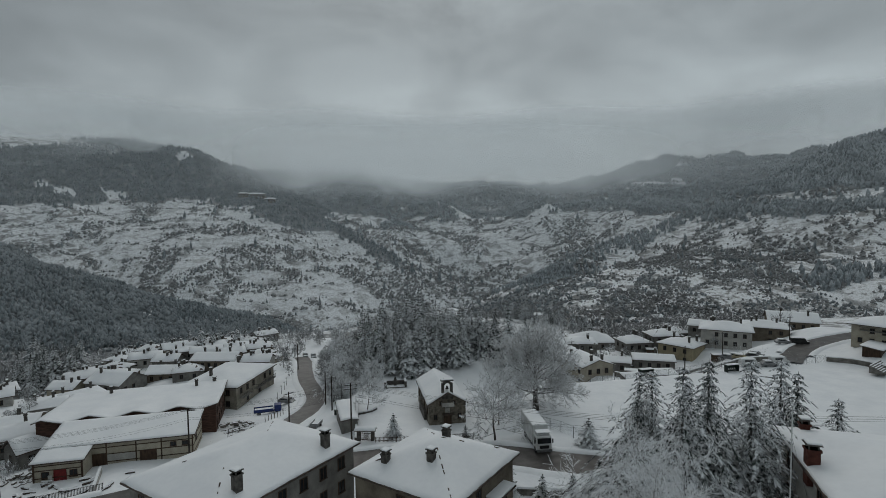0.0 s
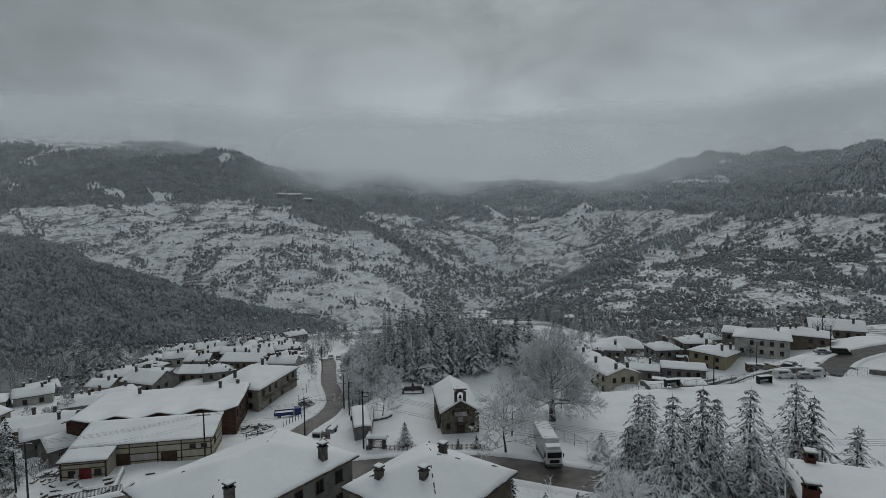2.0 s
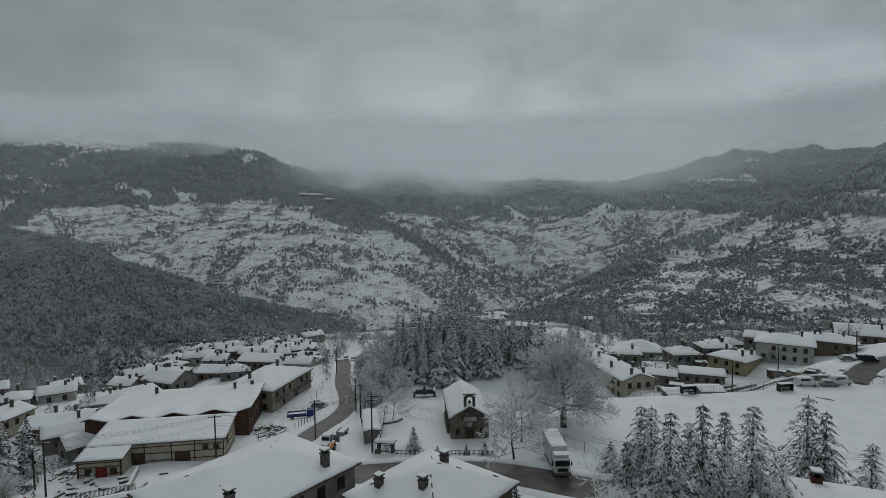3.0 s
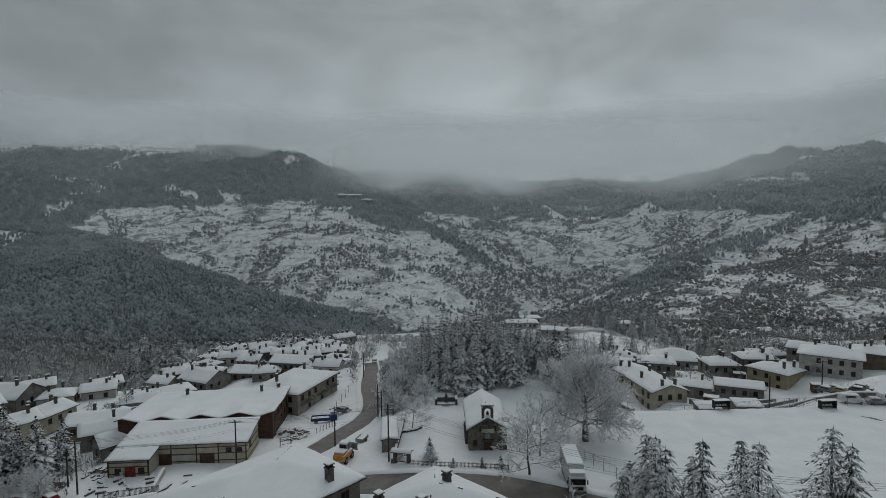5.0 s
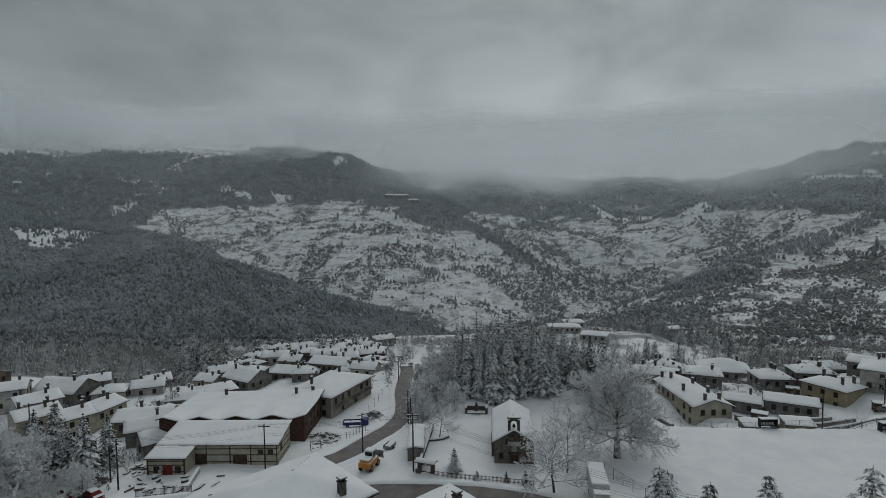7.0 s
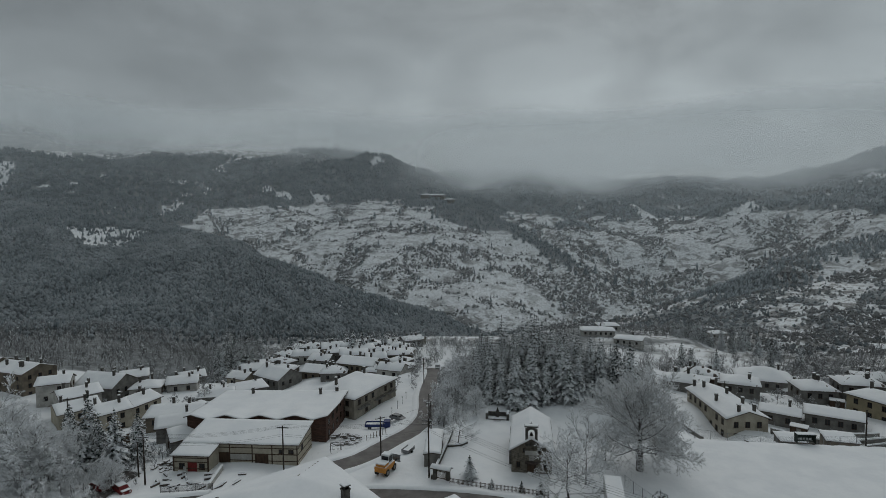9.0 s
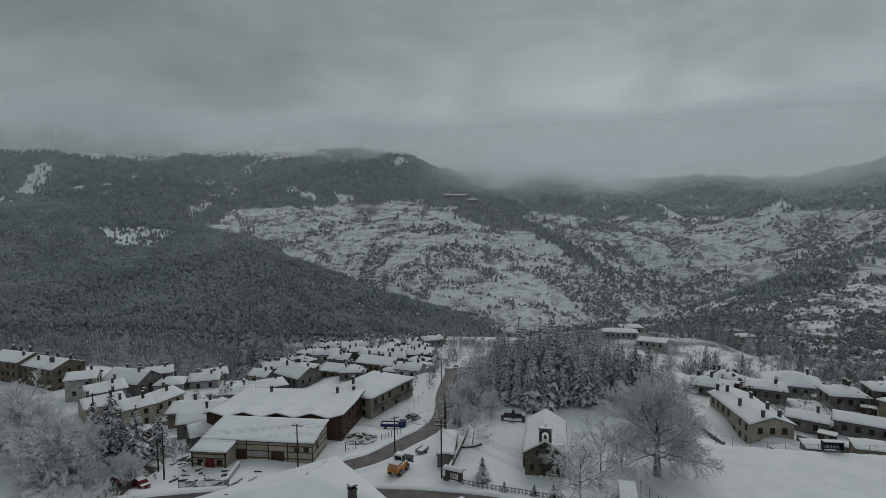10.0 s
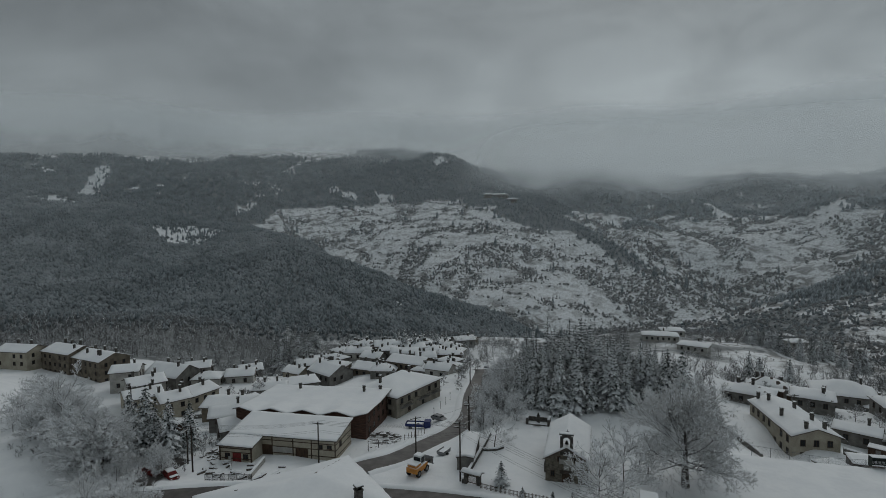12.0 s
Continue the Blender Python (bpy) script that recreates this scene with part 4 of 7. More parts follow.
def chimney(parent, u, v, z, h=1.5, s=0.55, mat=None, pot=True):
    mat = mat or STONE_TRIM

    def make():
        bm = box(-s / 2, s / 2, -s / 2, s / 2, -0.9, h)
        add_box(bm, -s / 2 - 0.07, s / 2 + 0.07, -s / 2 - 0.07, s / 2 + 0.07, h - 0.16, h)
        return bm
    ob = place("chimney", shared(("chimney", round(h, 1), round(s, 2), mat.name), make, mat), parent, Matrix.Translation((u, v, z)))

    def cap():
        bm = bmesh.new()
        for sx in (-1, 1):
            for sy in (-1, 1):
                add_box(bm, sx * s * 0.36 - 0.05, sx * s * 0.36 + 0.05, sy * s * 0.36 - 0.05, sy * s * 0.36 + 0.05, h, h + 0.3)
        add_box(bm, -s / 2 - 0.1, s / 2 + 0.1, -s / 2 - 0.1, s / 2 + 0.1, h + 0.3, h + 0.37)
        return bm
    place("cap", shared(("cap", round(h, 1), round(s, 2)), cap, STONE_TRIM), ob, Matrix.Identity(4))
    place("snow_cap", shared(("snow_cap", round(h, 1), round(s, 2)), lambda: box(-s / 2 - 0.06, s / 2 + 0.06, -s / 2 - 0.06, s / 2 + 0.06, h + 0.374, h + 0.52, 0.05), SNOW), ob, Matrix.Identity(4))
    return ob


def wall_mesh(kind, w, d, h, rise, W, D):
    """Four walls that run up to the roof, gables included; with thickness."""
    bm = bmesh.new()
    t = 0.3

    def up(u, v):
        return h + float(roof_height(kind, W, D, rise, np.array(u), np.array(v))) - 0.03

    def slab(u0, v0, u1, v1, iu, iv):
        k = 34 if kind == "bays" else 2
        outer, inner = [], []
        for i in range(k + 1):
            u, v = u0 + (u1 - u0) * i / k, v0 + (v1 - v0) * i / k
            outer.append((bm.verts.new((u, v, 0)), bm.verts.new((u, v, up(u, v)))))
            inner.append((bm.verts.new((u + iu, v + iv, 0)), bm.verts.new((u + iu, v + iv, up(u, v)))))
        for i in range(k):
            bm.faces.new((outer[i][0], outer[i + 1][0], outer[i + 1][1], outer[i][1]))
            bm.faces.new((inner[i][0], inner[i][1], inner[i + 1][1], inner[i + 1][0]))
            bm.faces.new((outer[i][1], outer[i + 1][1], inner[i + 1][1], inner[i][1]))
    slab(-w / 2, -d / 2, w / 2, -d / 2, 0, t)
    slab(w / 2, -d / 2, w / 2, d / 2, -t, 0)
    slab(w / 2, d / 2, -w / 2, d / 2, 0, -t)
    slab(-w / 2, d / 2, -w / 2, -d / 2, t, 0)
    return bm


HOUSE_COUNT = [0]


def house(x, y, rot, w, d, eave, rise, kind, mat, label, over=0.6, chimneys=(), storeys=2, sides="fl", name="house", base=None, step=1.2, snow=0.13, spacing=2.7, chim=None, ch=1.5, cs=0.6, group="village houses", win=(0.9, 1.25)):
    """A house: its middle, turn, size, eaves' height; the ridge runs along its width. sides: walls with windows (f, b, l, r)."""
    HOUSE_COUNT[0] += 1
    seed = HOUSE_COUNT[0]
    if base is None:
        c, s = math.cos(radians(rot)), math.sin(radians(rot))
        base = min(ground_z(x + c * u * w / 2 - s * v * d / 2, y + s * u * w / 2 + c * v * d / 2) for u in (-1, 1) for v in (-1, 1)) - 0.5
    h = eave - base
    ob = thing(name, x, y, base, rot, label, "house", group)
    W, D = w / 2 + over, d / 2 + over
    slope = rise * over / min(W, D) if kind in ("hip", "gable") else 0
    wall = part("wall", wall_mesh(kind, w, d, h - slope, rise, W, D), mat, ob)
    roof = part("roof", roof_mesh("roof", kind, W, D, rise, 0.16, h - slope, min(W, D) / 3 if kind == "hip" else (0.8 if kind == "bays" else 3.0), ROOFEDGE), ROOFEDGE, ob)
    part("snow_cover", roof_mesh("snow_cover", kind, W - 0.06, D - 0.06, rise * (min(W, D) - 0.06) / min(W, D), snow, h - slope + 0.164, step, SNOW, 0.05, seed, 0.05), SNOW, ob)
    for cu, cv in chimneys:
        z = h - slope + float(roof_height(kind, W, D, rise, np.array(cu), np.array(cv))) + 0.2
        chimney(ob, cu, cv, z, ch * (1 + 0.15 * math.sin(seed + cu)), cs, chim)
    rnd = random.Random(seed)
    turns = {"f": (0, w, d), "b": (180, w, d), "l": (-90, d, w), "r": (90, d, w)}
    for side in sides:
        a, length, depth = turns[side]
        cols = max(1, int((length - 1.2) / spacing))
        for row in range(storeys):
            zc = h - slope - 1.35 - 2.75 * row
            if zc < 0.9:
                break
            for k in range(cols):
                if rnd.random() < 0.12:
                    continue
                u = (k - (cols - 1) / 2) * (length - 1.4) / cols
                m = pose(0, 0, 0, 0, 0, a) @ Matrix.Translation((u, -depth / 2 - 0.003, zc))
                window(ob, m, win[0], win[1])
    return ob


def balcony(parent, m, length, mat=None):
    """A balcony on a wall: slab, rail and posts; m: its middle on the wall, -y facing out."""
    b = place("balcony", shared(("balcony", length), lambda: box(-length / 2, length / 2, -1.2, -0.004, -0.12, 0.0), GREYWALL), parent, m)

    def rails():
        bm = box(-length / 2, length / 2, -1.19, -1.14, 0.92, 0.97)
        n = int(length / 0.25)
        for k in range(n + 1):
            u = -length / 2 + 0.02 + (length - 0.04) * k / n
            add_box(bm, u - 0.012, u + 0.012, -1.175, -1.151, 0.0, 0.92)
        for s in (-1, 1):
            add_box(bm, s * length / 2 - 0.03, s * length / 2 + 0.03, -1.14, -0.01, 0.92, 0.97)
        return bm
    place("railing", shared(("railing", length), rails, DARKMETAL), b, Matrix.Identity(4))
    return b


# houses close below the camera
near_a = house(-20.9, 57.7, 45.8, 18.4, 13.4, 10.3, 2.3, "hip", GREYWALL, "grey rendered house with a wide snowy hipped roof", 0.6, ((5.8, -5.6), (-5.6, -5.4)), 3, "frl", base=0.5, step=0.55, snow=0.17, ch=1.5, cs=0.75, group="houses below the viewpoint", chim=STONE_TRIM)
near_b = house(-1.3, 52.2, 44.0, 12.4, 11.8, 10.5, 2.6, "hip", BROWNWALL, "brown-grey stone house with snowy pyramid roof", 0.6, ((-4.4, 3.3), (-2.8, -1.3), (2.4, 0.3)), 3, "frl", base=0.8, step=0.55, snow=0.17, ch=1.0, cs=0.7, group="houses below the viewpoint", chim=STONE_TRIM)
near_c = house(27.5, 24.0, -30.0, 16.0, 14.0, 18.6, 1.6, "hip", PLASTER, "white house with broad snow-laden roof and brick chimneys", 0.6, (), 4, "fl", base=4.5, step=0.6, snow=0.2, group="houses below the viewpoint")
chimney(near_c, -8.0, 0.2, 13.8, 1.7, 0.8, BRICKRED)
chimney(near_c, -6.6, 6.4, 13.8, 1.3, 0.65, BRICKRED)



def ridge_tiles(ob, w, d, eave, base, rise, over, snow, seed):
    """Dark ridge tiles that show through the snow in places along the ridge and the hips."""
    rnd = random.Random(seed)
    W, D = w / 2 + over, d / 2 + over
    low = eave - base - rise * over / min(W, D) + 0.10 + snow
    bm = bmesh.new()
    for a, b in (((-(W - D), 0), (W - D, 0)), ((W - D, 0), (W, D)), ((W - D, 0), (W, -D)), ((D - W, 0), (-W, D)), ((D - W, 0), (-W, -D))):
        p, q = Vector((a[0], a[1], low + rise)), Vector((b[0], b[1], low + (rise if b[1] == 0 else 0)))
        length, f = (q - p).length, 0.4
        while f < length - 1.5:
            run = rnd.uniform(0.2, 0.7)
            if rnd.random() < 0.33:
                add_tube(bm, p.lerp(q, f / length), p.lerp(q, (f + run) / length), rnd.uniform(0.05, 0.085), 0.06, 5)
            f += run + rnd.uniform(0.15, 0.9)
    part("ridge_tiles", bm, ROOFEDGE, ob, "dark ridge tiles showing through the snow")["kind"] = "stuff"


ridge_tiles(near_a, 18.4, 13.4, 10.3, 0.5, 2.3, 0.6, 0.17, 1)
ridge_tiles(near_b, 12.4, 11.8, 10.5, 0.8, 2.6, 0.6, 0.17, 2)

# the long cream hall with timber bands, and the brick works behind it
hall = house(-49.5, 106.8, 2.0, 24.0, 8.4, -3.4, 1.5, "shed", CREAM, "long cream hall with timber bands and snowy roof", 0.5, (), 1, "r", base=-8.4, step=0.7, snow=0.15, group="workshops", name="workshop_hall")
house(-57.7, 100.3, 2.0, 7.4, 4.2, -4.3, 0.95, "shed", CREAM, "projecting cream wing with timber posts", 0.45, (), 1, "", base=-8.4, step=0.7, snow=0.15, group="workshops", name="workshop_wing")
brick = house(-52.6, 124.6, 5.0, 32.0, 21.0, -2.9, -0.5, "bays", BRICK, "unfinished red brick works under a vast snowy roof", 0.6, ((10.0, 7.5), (-8.0, 8.0)), 2, "r", step=0.8, snow=0.16, group="workshops", name="brick_works", spacing=3.6, win=(1.3, 1.4))
roadside = house(-37.6, 145.3, 70.0, 20.2, 14.0, -4.2, 2.2, "hip", BEIGE, "two-storey beige-brown house with balconies by the road", 0.7, ((-9.5, -1.0), (-6.0, 2.0), (6.0, 1.2)), 2, "flr", name="roadside_house", spacing=3.0)

# row by the field and the houses behind it
house(60.0, 142.0, 95.0, 22.0, 9.4, -5.1, 1.8, "gable", CREAM, "low cream terrace with snowy roof and chimneys", 0.6, ((-10.0, 1.6), (-9.0, -2.5), (-4.0, -2.4), (-1.5, 2.8), (3.0, -2.0), (8.0, 1.6), (10.5, 3.0)), 2, "bfl", name="terraced_house", chim=STONE_TRIM)
house(95.0, 199.0, -14.0, 17.0, 13.0, -14.5, 3.4, "hip", GREYWALL, "large grey house with long snowy hipped roof", 0.7, ((5.0, 2.0),), 2, "fl")
house(106.0, 193.0, -14.0, 15.0, 10.0, -17.0, 1.8, "hip", GREYWALL, "grey annexe with balcony under snowy roof", 0.6, ((5.0, 3.0), (-3.0, 2.0)), 2, "fl")
house(104.0, 153.5, -62.0, 11.5, 9.5, -6.4, 1.8, "hip", YELLOW, "ochre two-storey house with snowy hipped roof", 0.7, ((-3.5, 2.0), (3.5, -2.0), (4.0, 2.5)), 2, "flb")
house(88.0, 146.0, -27.0, 12.0, 8.0, -8.4, 1.2, "gable", GREYWALL, "low grey shed with snow on its roof", 0.5, ((1.0, 1.5),), 1, "f", name="shed")
house(76.5, 148.5, -30.0, 9.0, 7.0, -9.0, 1.1, "gable", GREYWALL, "low grey shed with sloping snowy roof", 0.4, ((2.0, 1.0),), 1, "f", name="shed")
house(120.0, 152.0, -40.0, 15.0, 12.0, -1.6, 2.2, "hip", PLASTER, "white house with stone base and snowy roof", 0.8, ((-4.0, 2.5), (4.5, 2.0)), 2, "flb")
house(137.5, 154.0, -42.0, 14.0, 11.0, -2.2, 1.8, "hip", BROWNWALL, "brown house with snowy roof above the car park", 0.7, ((-4.0, -1.0), (-2.5, -1.0), (3.5, -1.0)), 2, "fl")
house(160.0, 165.0, -36.0, 16.0, 11.0, -3.4, 3.0, "gable", BROWNWALL, "gabled house with dark timber end", 0.6, ((-3.0, 1.5), (5.0, -2.0)), 2, "fl")
rb = house(137.5, 113.0, 24.0, 12.0, 12.0, 6.2, 2.2, "hip", CREAM, "cream house with a veranda and snowy roof", 0.9, ((2.0, 0.0),), 2, "fl", base=-0.5)
house(128.5, 108.0, 24.0, 9.0, 4.0, 1.4, 0.6, "shed", WOOD, "dark timber veranda with snowy lean-to roof", 0.6, (), 1, "", base=-0.8, name="veranda")

# houses down the slope, below the hall
house(-75.5, 121.0, 30.0, 9.0, 7.0, -6.6, 1.9, "gable", GREYWALL, "small grey house with steep snowy gable", 0.5, ((2.0, 0.8),), 2, "fl")
house(-68.2, 113.0, 46.0, 7.4, 6.0, -6.2, 2.2, "gable", GREYWALL, "narrow grey gable house beside the hall", 0.4, (), 2, "fl")
house(-84.0, 134.0, 12.0, 13.0, 10.0, -8.9, 1.6, "gable", BROWNWALL, "low workshop with sloping snowy roof", 0.7, ((2.5, 1.0), (-2.0, 2.0)), 1, "f", name="shed")
for hx, hy, turn, hw, he, mat, tone in ((-121.0, 141.5, 54.0, 10.0, -7.6, PLASTER, "white"), (-114.4, 133.3, 54.0, 9.6, -8.6, CREAM, "cream"), (-106.0, 135.6, 57.0, 8.0, -9.6, CREAM, "pale cream"), (-104.6, 143.6, 78.0, 10.4, -10.3, CREAM, "long cream")):
    house(hx, hy, turn, hw, 9.6, he, 1.8, "gable", mat, tone + " terraced house stepping down the slope, snowy roof", 0.6, ((-3.0, 1.5), (2.0, -1.5), (3.2, 1.2)), 2, "fr", name="terraced_house", group="stepped terrace", base=-15.0)
house(-125.0, 158.0, -8.0, 15.0, 10.5, -9.8, 3.4, "gable", GREYWALL, "grey gabled house with snowy roof", 0.5, ((-3, 1.0), (2, 1.0), (4, -1.0)), 2, "fr")
house(-112.0, 160.0, 20.0, 9.0, 8.0, -11.0, 1.8, "hip", PLASTER, "white house with snowy roof", 0.5, ((1, 1), (-2, -1)), 2, "fr")
house(-136.0, 150.0, 30.0, 8.5, 8.0, -7.2, 1.8, "gable", PLASTER, "white cottage with broad snowy roof", 0.5, ((2, 1.0),), 2, "fr")
house(-158.0, 160.5, -14.0, 17.0, 11.0, -6.6, 2.3, "gable", BROWNWALL, "long brown apartment block with many chimneys", 0.5, ((-6, 1.5), (-4, -2.5), (0, 1.5), (3, -2.5), (4.2, -2.5), (7, 1.5)), 3, "fr", name="apartment_block", base=-15.0)
house(-175.0, 163.0, -10.0, 16.0, 11.0, -5.6, 2.2, "gable", BROWNWALL, "brown apartment block with snowy roof", 0.5, ((-5, 1.5), (-1, 1.5), (4, 1.5), (6, -2.0)), 3, "fr", name="apartment_block", base=-15.0)
house(-192.0, 158.0, 4.0, 14.0, 9.0, -5.0, 2.0, "gable", CREAM, "cream apartment block with snowy roof", 0.5, ((-3, 1.5), (3, 1.5)), 2, "fr", name="apartment_block", base=-14.0)

# the grey gable house and its neighbours in the middle of the village
house(-81.0, 190.0, -28.0, 14.0, 11.0, -15.6, 3.2, "gable", GREYWALL, "large grey house with snowy gable roof", 0.5, ((-4.5, -1.5), (3.5, 2.0)), 2, "fr")
house(-66.0, 197.0, -10.0, 14.0, 9.0, -15.6, 2.0, "gable", BROWNWALL, "brown house with wide snowy roof", 0.5, ((-4.0, 1.0), (1.0, 1.0), (4.0, 1.0)), 2, "f")
house(-50.5, 196.0, -14.0, 15.0, 9.0, -11.8, 2.0, "gable", BROWNWALL, "brown timbered house with upper gallery", 0.6, ((-5.0, 1.0), (-1.0, 1.5), (4.0, 1.0)), 2, "fr", spacing=2.0)
house(-86.0, 174.0, 38.0, 13.0, 10.0, -15.2, 1.4, "hip", GREYWALL, "low grey house under a broad snowy roof", 0.7, ((-3.0, 2.0), (4.0, 1.5)), 1, "fr")
house(-88.0, 160.0, 30.0, 10.0, 8.0, -13.6, 2.0, "gable", GREYWALL, "grey cottage with snowy roof", 0.5, ((2.0, 1.0), (-2, 1)), 2, "fr")
house(-98.0, 178.0, 24.0, 9.0, 8.0, -19.0, 2.0, "hip", PLASTER, "white cottage with snowy hipped roof", 0.5, ((1.0, 1.0),), 1, "fr")
house(-109.0, 196.0, 14.0, 11.0, 8.0, -25.0, 2.0, "hip", GREYWALL, "grey cottage with snowy hipped roof", 0.5, ((2.0, 0.5),), 1, "f")
house(-124.0, 206.0, 30.0, 12.0, 8.0, -29.0, 2.2, "hip", GREYWALL, "low cottage at the edge of the woods", 0.5, ((-2.0, 0.5),), 1, "f")
# cottages crowding the slope towards the woods
for hx, hy, turn, hw, mat, tone in ((-103.5, 166.0, 25.0, 9.0, PLASTER, "white"), (-110.0, 181.0, 40.0, 8.0, GREYWALL, "grey"), (-95.5, 190.5, -15.0, 8.5, CREAM, "cream"), (-119.0, 191.0, 30.0, 8.0, GREYWALL, "grey"), (-136.0, 214.0, 10.0, 8.0, BROWNWALL, "brown"), (-105.0, 211.0, 20.0, 9.0, PLASTER, "white"), (-91.0, 203.0, -30.0, 8.0, GREYWALL, "grey"), (-129.0, 176.0, 35.0, 8.5, GREYWALL, "grey")):
    house(hx, hy, turn, hw, 7.2, ground_z(hx, hy) + 2.9, 1.9, "gable", mat, tone + " cottage with snowy roof and chimneys near the woods", 0.6, ((-2.4, 1.2), (2.0, -0.8), (2.6, 1.6)), 1, "fr", step=1.5, ch=1.2)
rv = random.Random(5)
taken = [(-81, 190), (-66, 197), (-50.5, 196), (-98, 178), (-109, 196), (-124, 206)]
while len(taken) < 62:
    # the lower village along the road: alike cottages stepping down
    hy = rv.uniform(176, 306)
    hx = rv.uniform(-34 - 0.12 * (hy - 176) - 62 + 0.12 * (hy - 176), -31 - 0.10 * (hy - 176))
    if min(math.hypot(hx - a, hy - b) for a, b in taken) < 8.8 or (hy < 190 and hx < -42):
        continue
    taken.append((hx, hy))
    gz = ground_z(hx, hy)
    if gz - min(ground_z(hx + u, hy + v) for u in (-6, 6) for v in (-6, 6)) > 5.0:
        continue
    house(hx, hy, rv.uniform(-35, 35), rv.uniform(7.5, 11), rv.uniform(6.5, 8.5), gz + rv.uniform(2.7, 4.0), rv.uniform(1.5, 2.2), rv.choice(("gable", "hip")), rv.choice((PLASTER, CREAM, GREYWALL, BROWNWALL)), "cottage in the lower village with snowy roof", 0.5, ((rv.uniform(-3, 3), rv.uniform(-1.5, 1.5)), (rv.uniform(-3, 3), rv.uniform(-1.5, 1.5)), (rv.uniform(-3, 3), rv.uniform(-1.5, 1.5))), 1, "f", step=2.0, group="lower village", ch=1.0, cs=0.6, chim=STONE_TRIM)
for k in range(15):
    # houses on the slope beyond the field
    hx, hy = 62 + (k % 5) * 16 + rv.uniform(-5, 5) + (k // 5) * 10, 168 + (k // 5) * 17 + rv.uniform(-4, 4)
    if (84 < hx < 118 and 178 < hy < 214):
        continue
    gz = ground_z(hx, hy)
    house(hx, hy, rv.uniform(-50, 10), rv.uniform(9, 13), rv.uniform(7.5, 9.5), gz + rv.uniform(3.2, 4.4), rv.uniform(1.6, 2.4), rv.choice(("gable", "hip", "hip")), rv.choice((PLASTER, GREYWALL, GREYWALL, BROWNWALL)), "village house beyond the field with snowy roof", 0.5, ((rv.uniform(-3, 3), rv.uniform(-1.5, 1.5)), (rv.uniform(-3, 3), rv.uniform(-1.5, 1.5))), 1, "fl", step=2.0, group="houses beyond the field", ch=1.3, cs=0.7)
for k in range(7):
    # scattered farms in the valley
    hx, hy = 60 + k * 32 + rv.uniform(-8, 8), 400 + rv.uniform(-40, 130)
    gz = ground_z(hx, hy)
    house(hx, hy, rv.uniform(-30, 30), rv.uniform(11, 18), rv.uniform(9, 11), gz + rv.uniform(2.8, 3.8), rv.uniform(1.8, 2.5), rv.choice(("gable", "hip")), rv.choice((PLASTER, GREYWALL)), "farm building in the valley with snowy roof", 0.5, (), 1, "f", step=2.5, group="valley farms")

# broad roofs behind the grove
for hx, hy, hw in ((56.0, 310.0, 18.0), (70.0, 294.0, 14.0), (66.0, 334.0, 12.0)):
    gz = ground_z(hx, hy)
    house(hx, hy, rv.uniform(-25, 15), hw, 10.0, gz + 3.4, 1.5, "hip", PLASTER, "broad pale building with snowy roof behind the grove", 0.6, ((2.0, 1.0),), 1, "f", step=2.0, group="buildings behind the grove")


# ---- trees ----
def sprays(V, F, base, tip, half, up):
    """A flattened spray of needles from base to tip: eight triangles."""
    b, t = np.asarray(base, float), np.asarray(tip, float)
    d = t - b
    n = np.hypot(d[0], d[1]) + 1e-6
    side = np.array([-d[1] / n, d[0] / n, 0.0]) * half
    m = b + d * 0.5
    k = len(V)
    V += [b, t, m + side, m - side, m + np.array([0, 0, up]), m - np.array([0, 0, up * 0.8])]
    F += [(k, k + 2, k + 4), (k + 2, k + 1, k + 4), (k + 1, k + 3, k + 4), (k + 3, k, k + 4), (k + 2, k, k + 5), (k + 1, k + 2, k + 5), (k + 3, k + 1, k + 5), (k, k + 3, k + 5)]


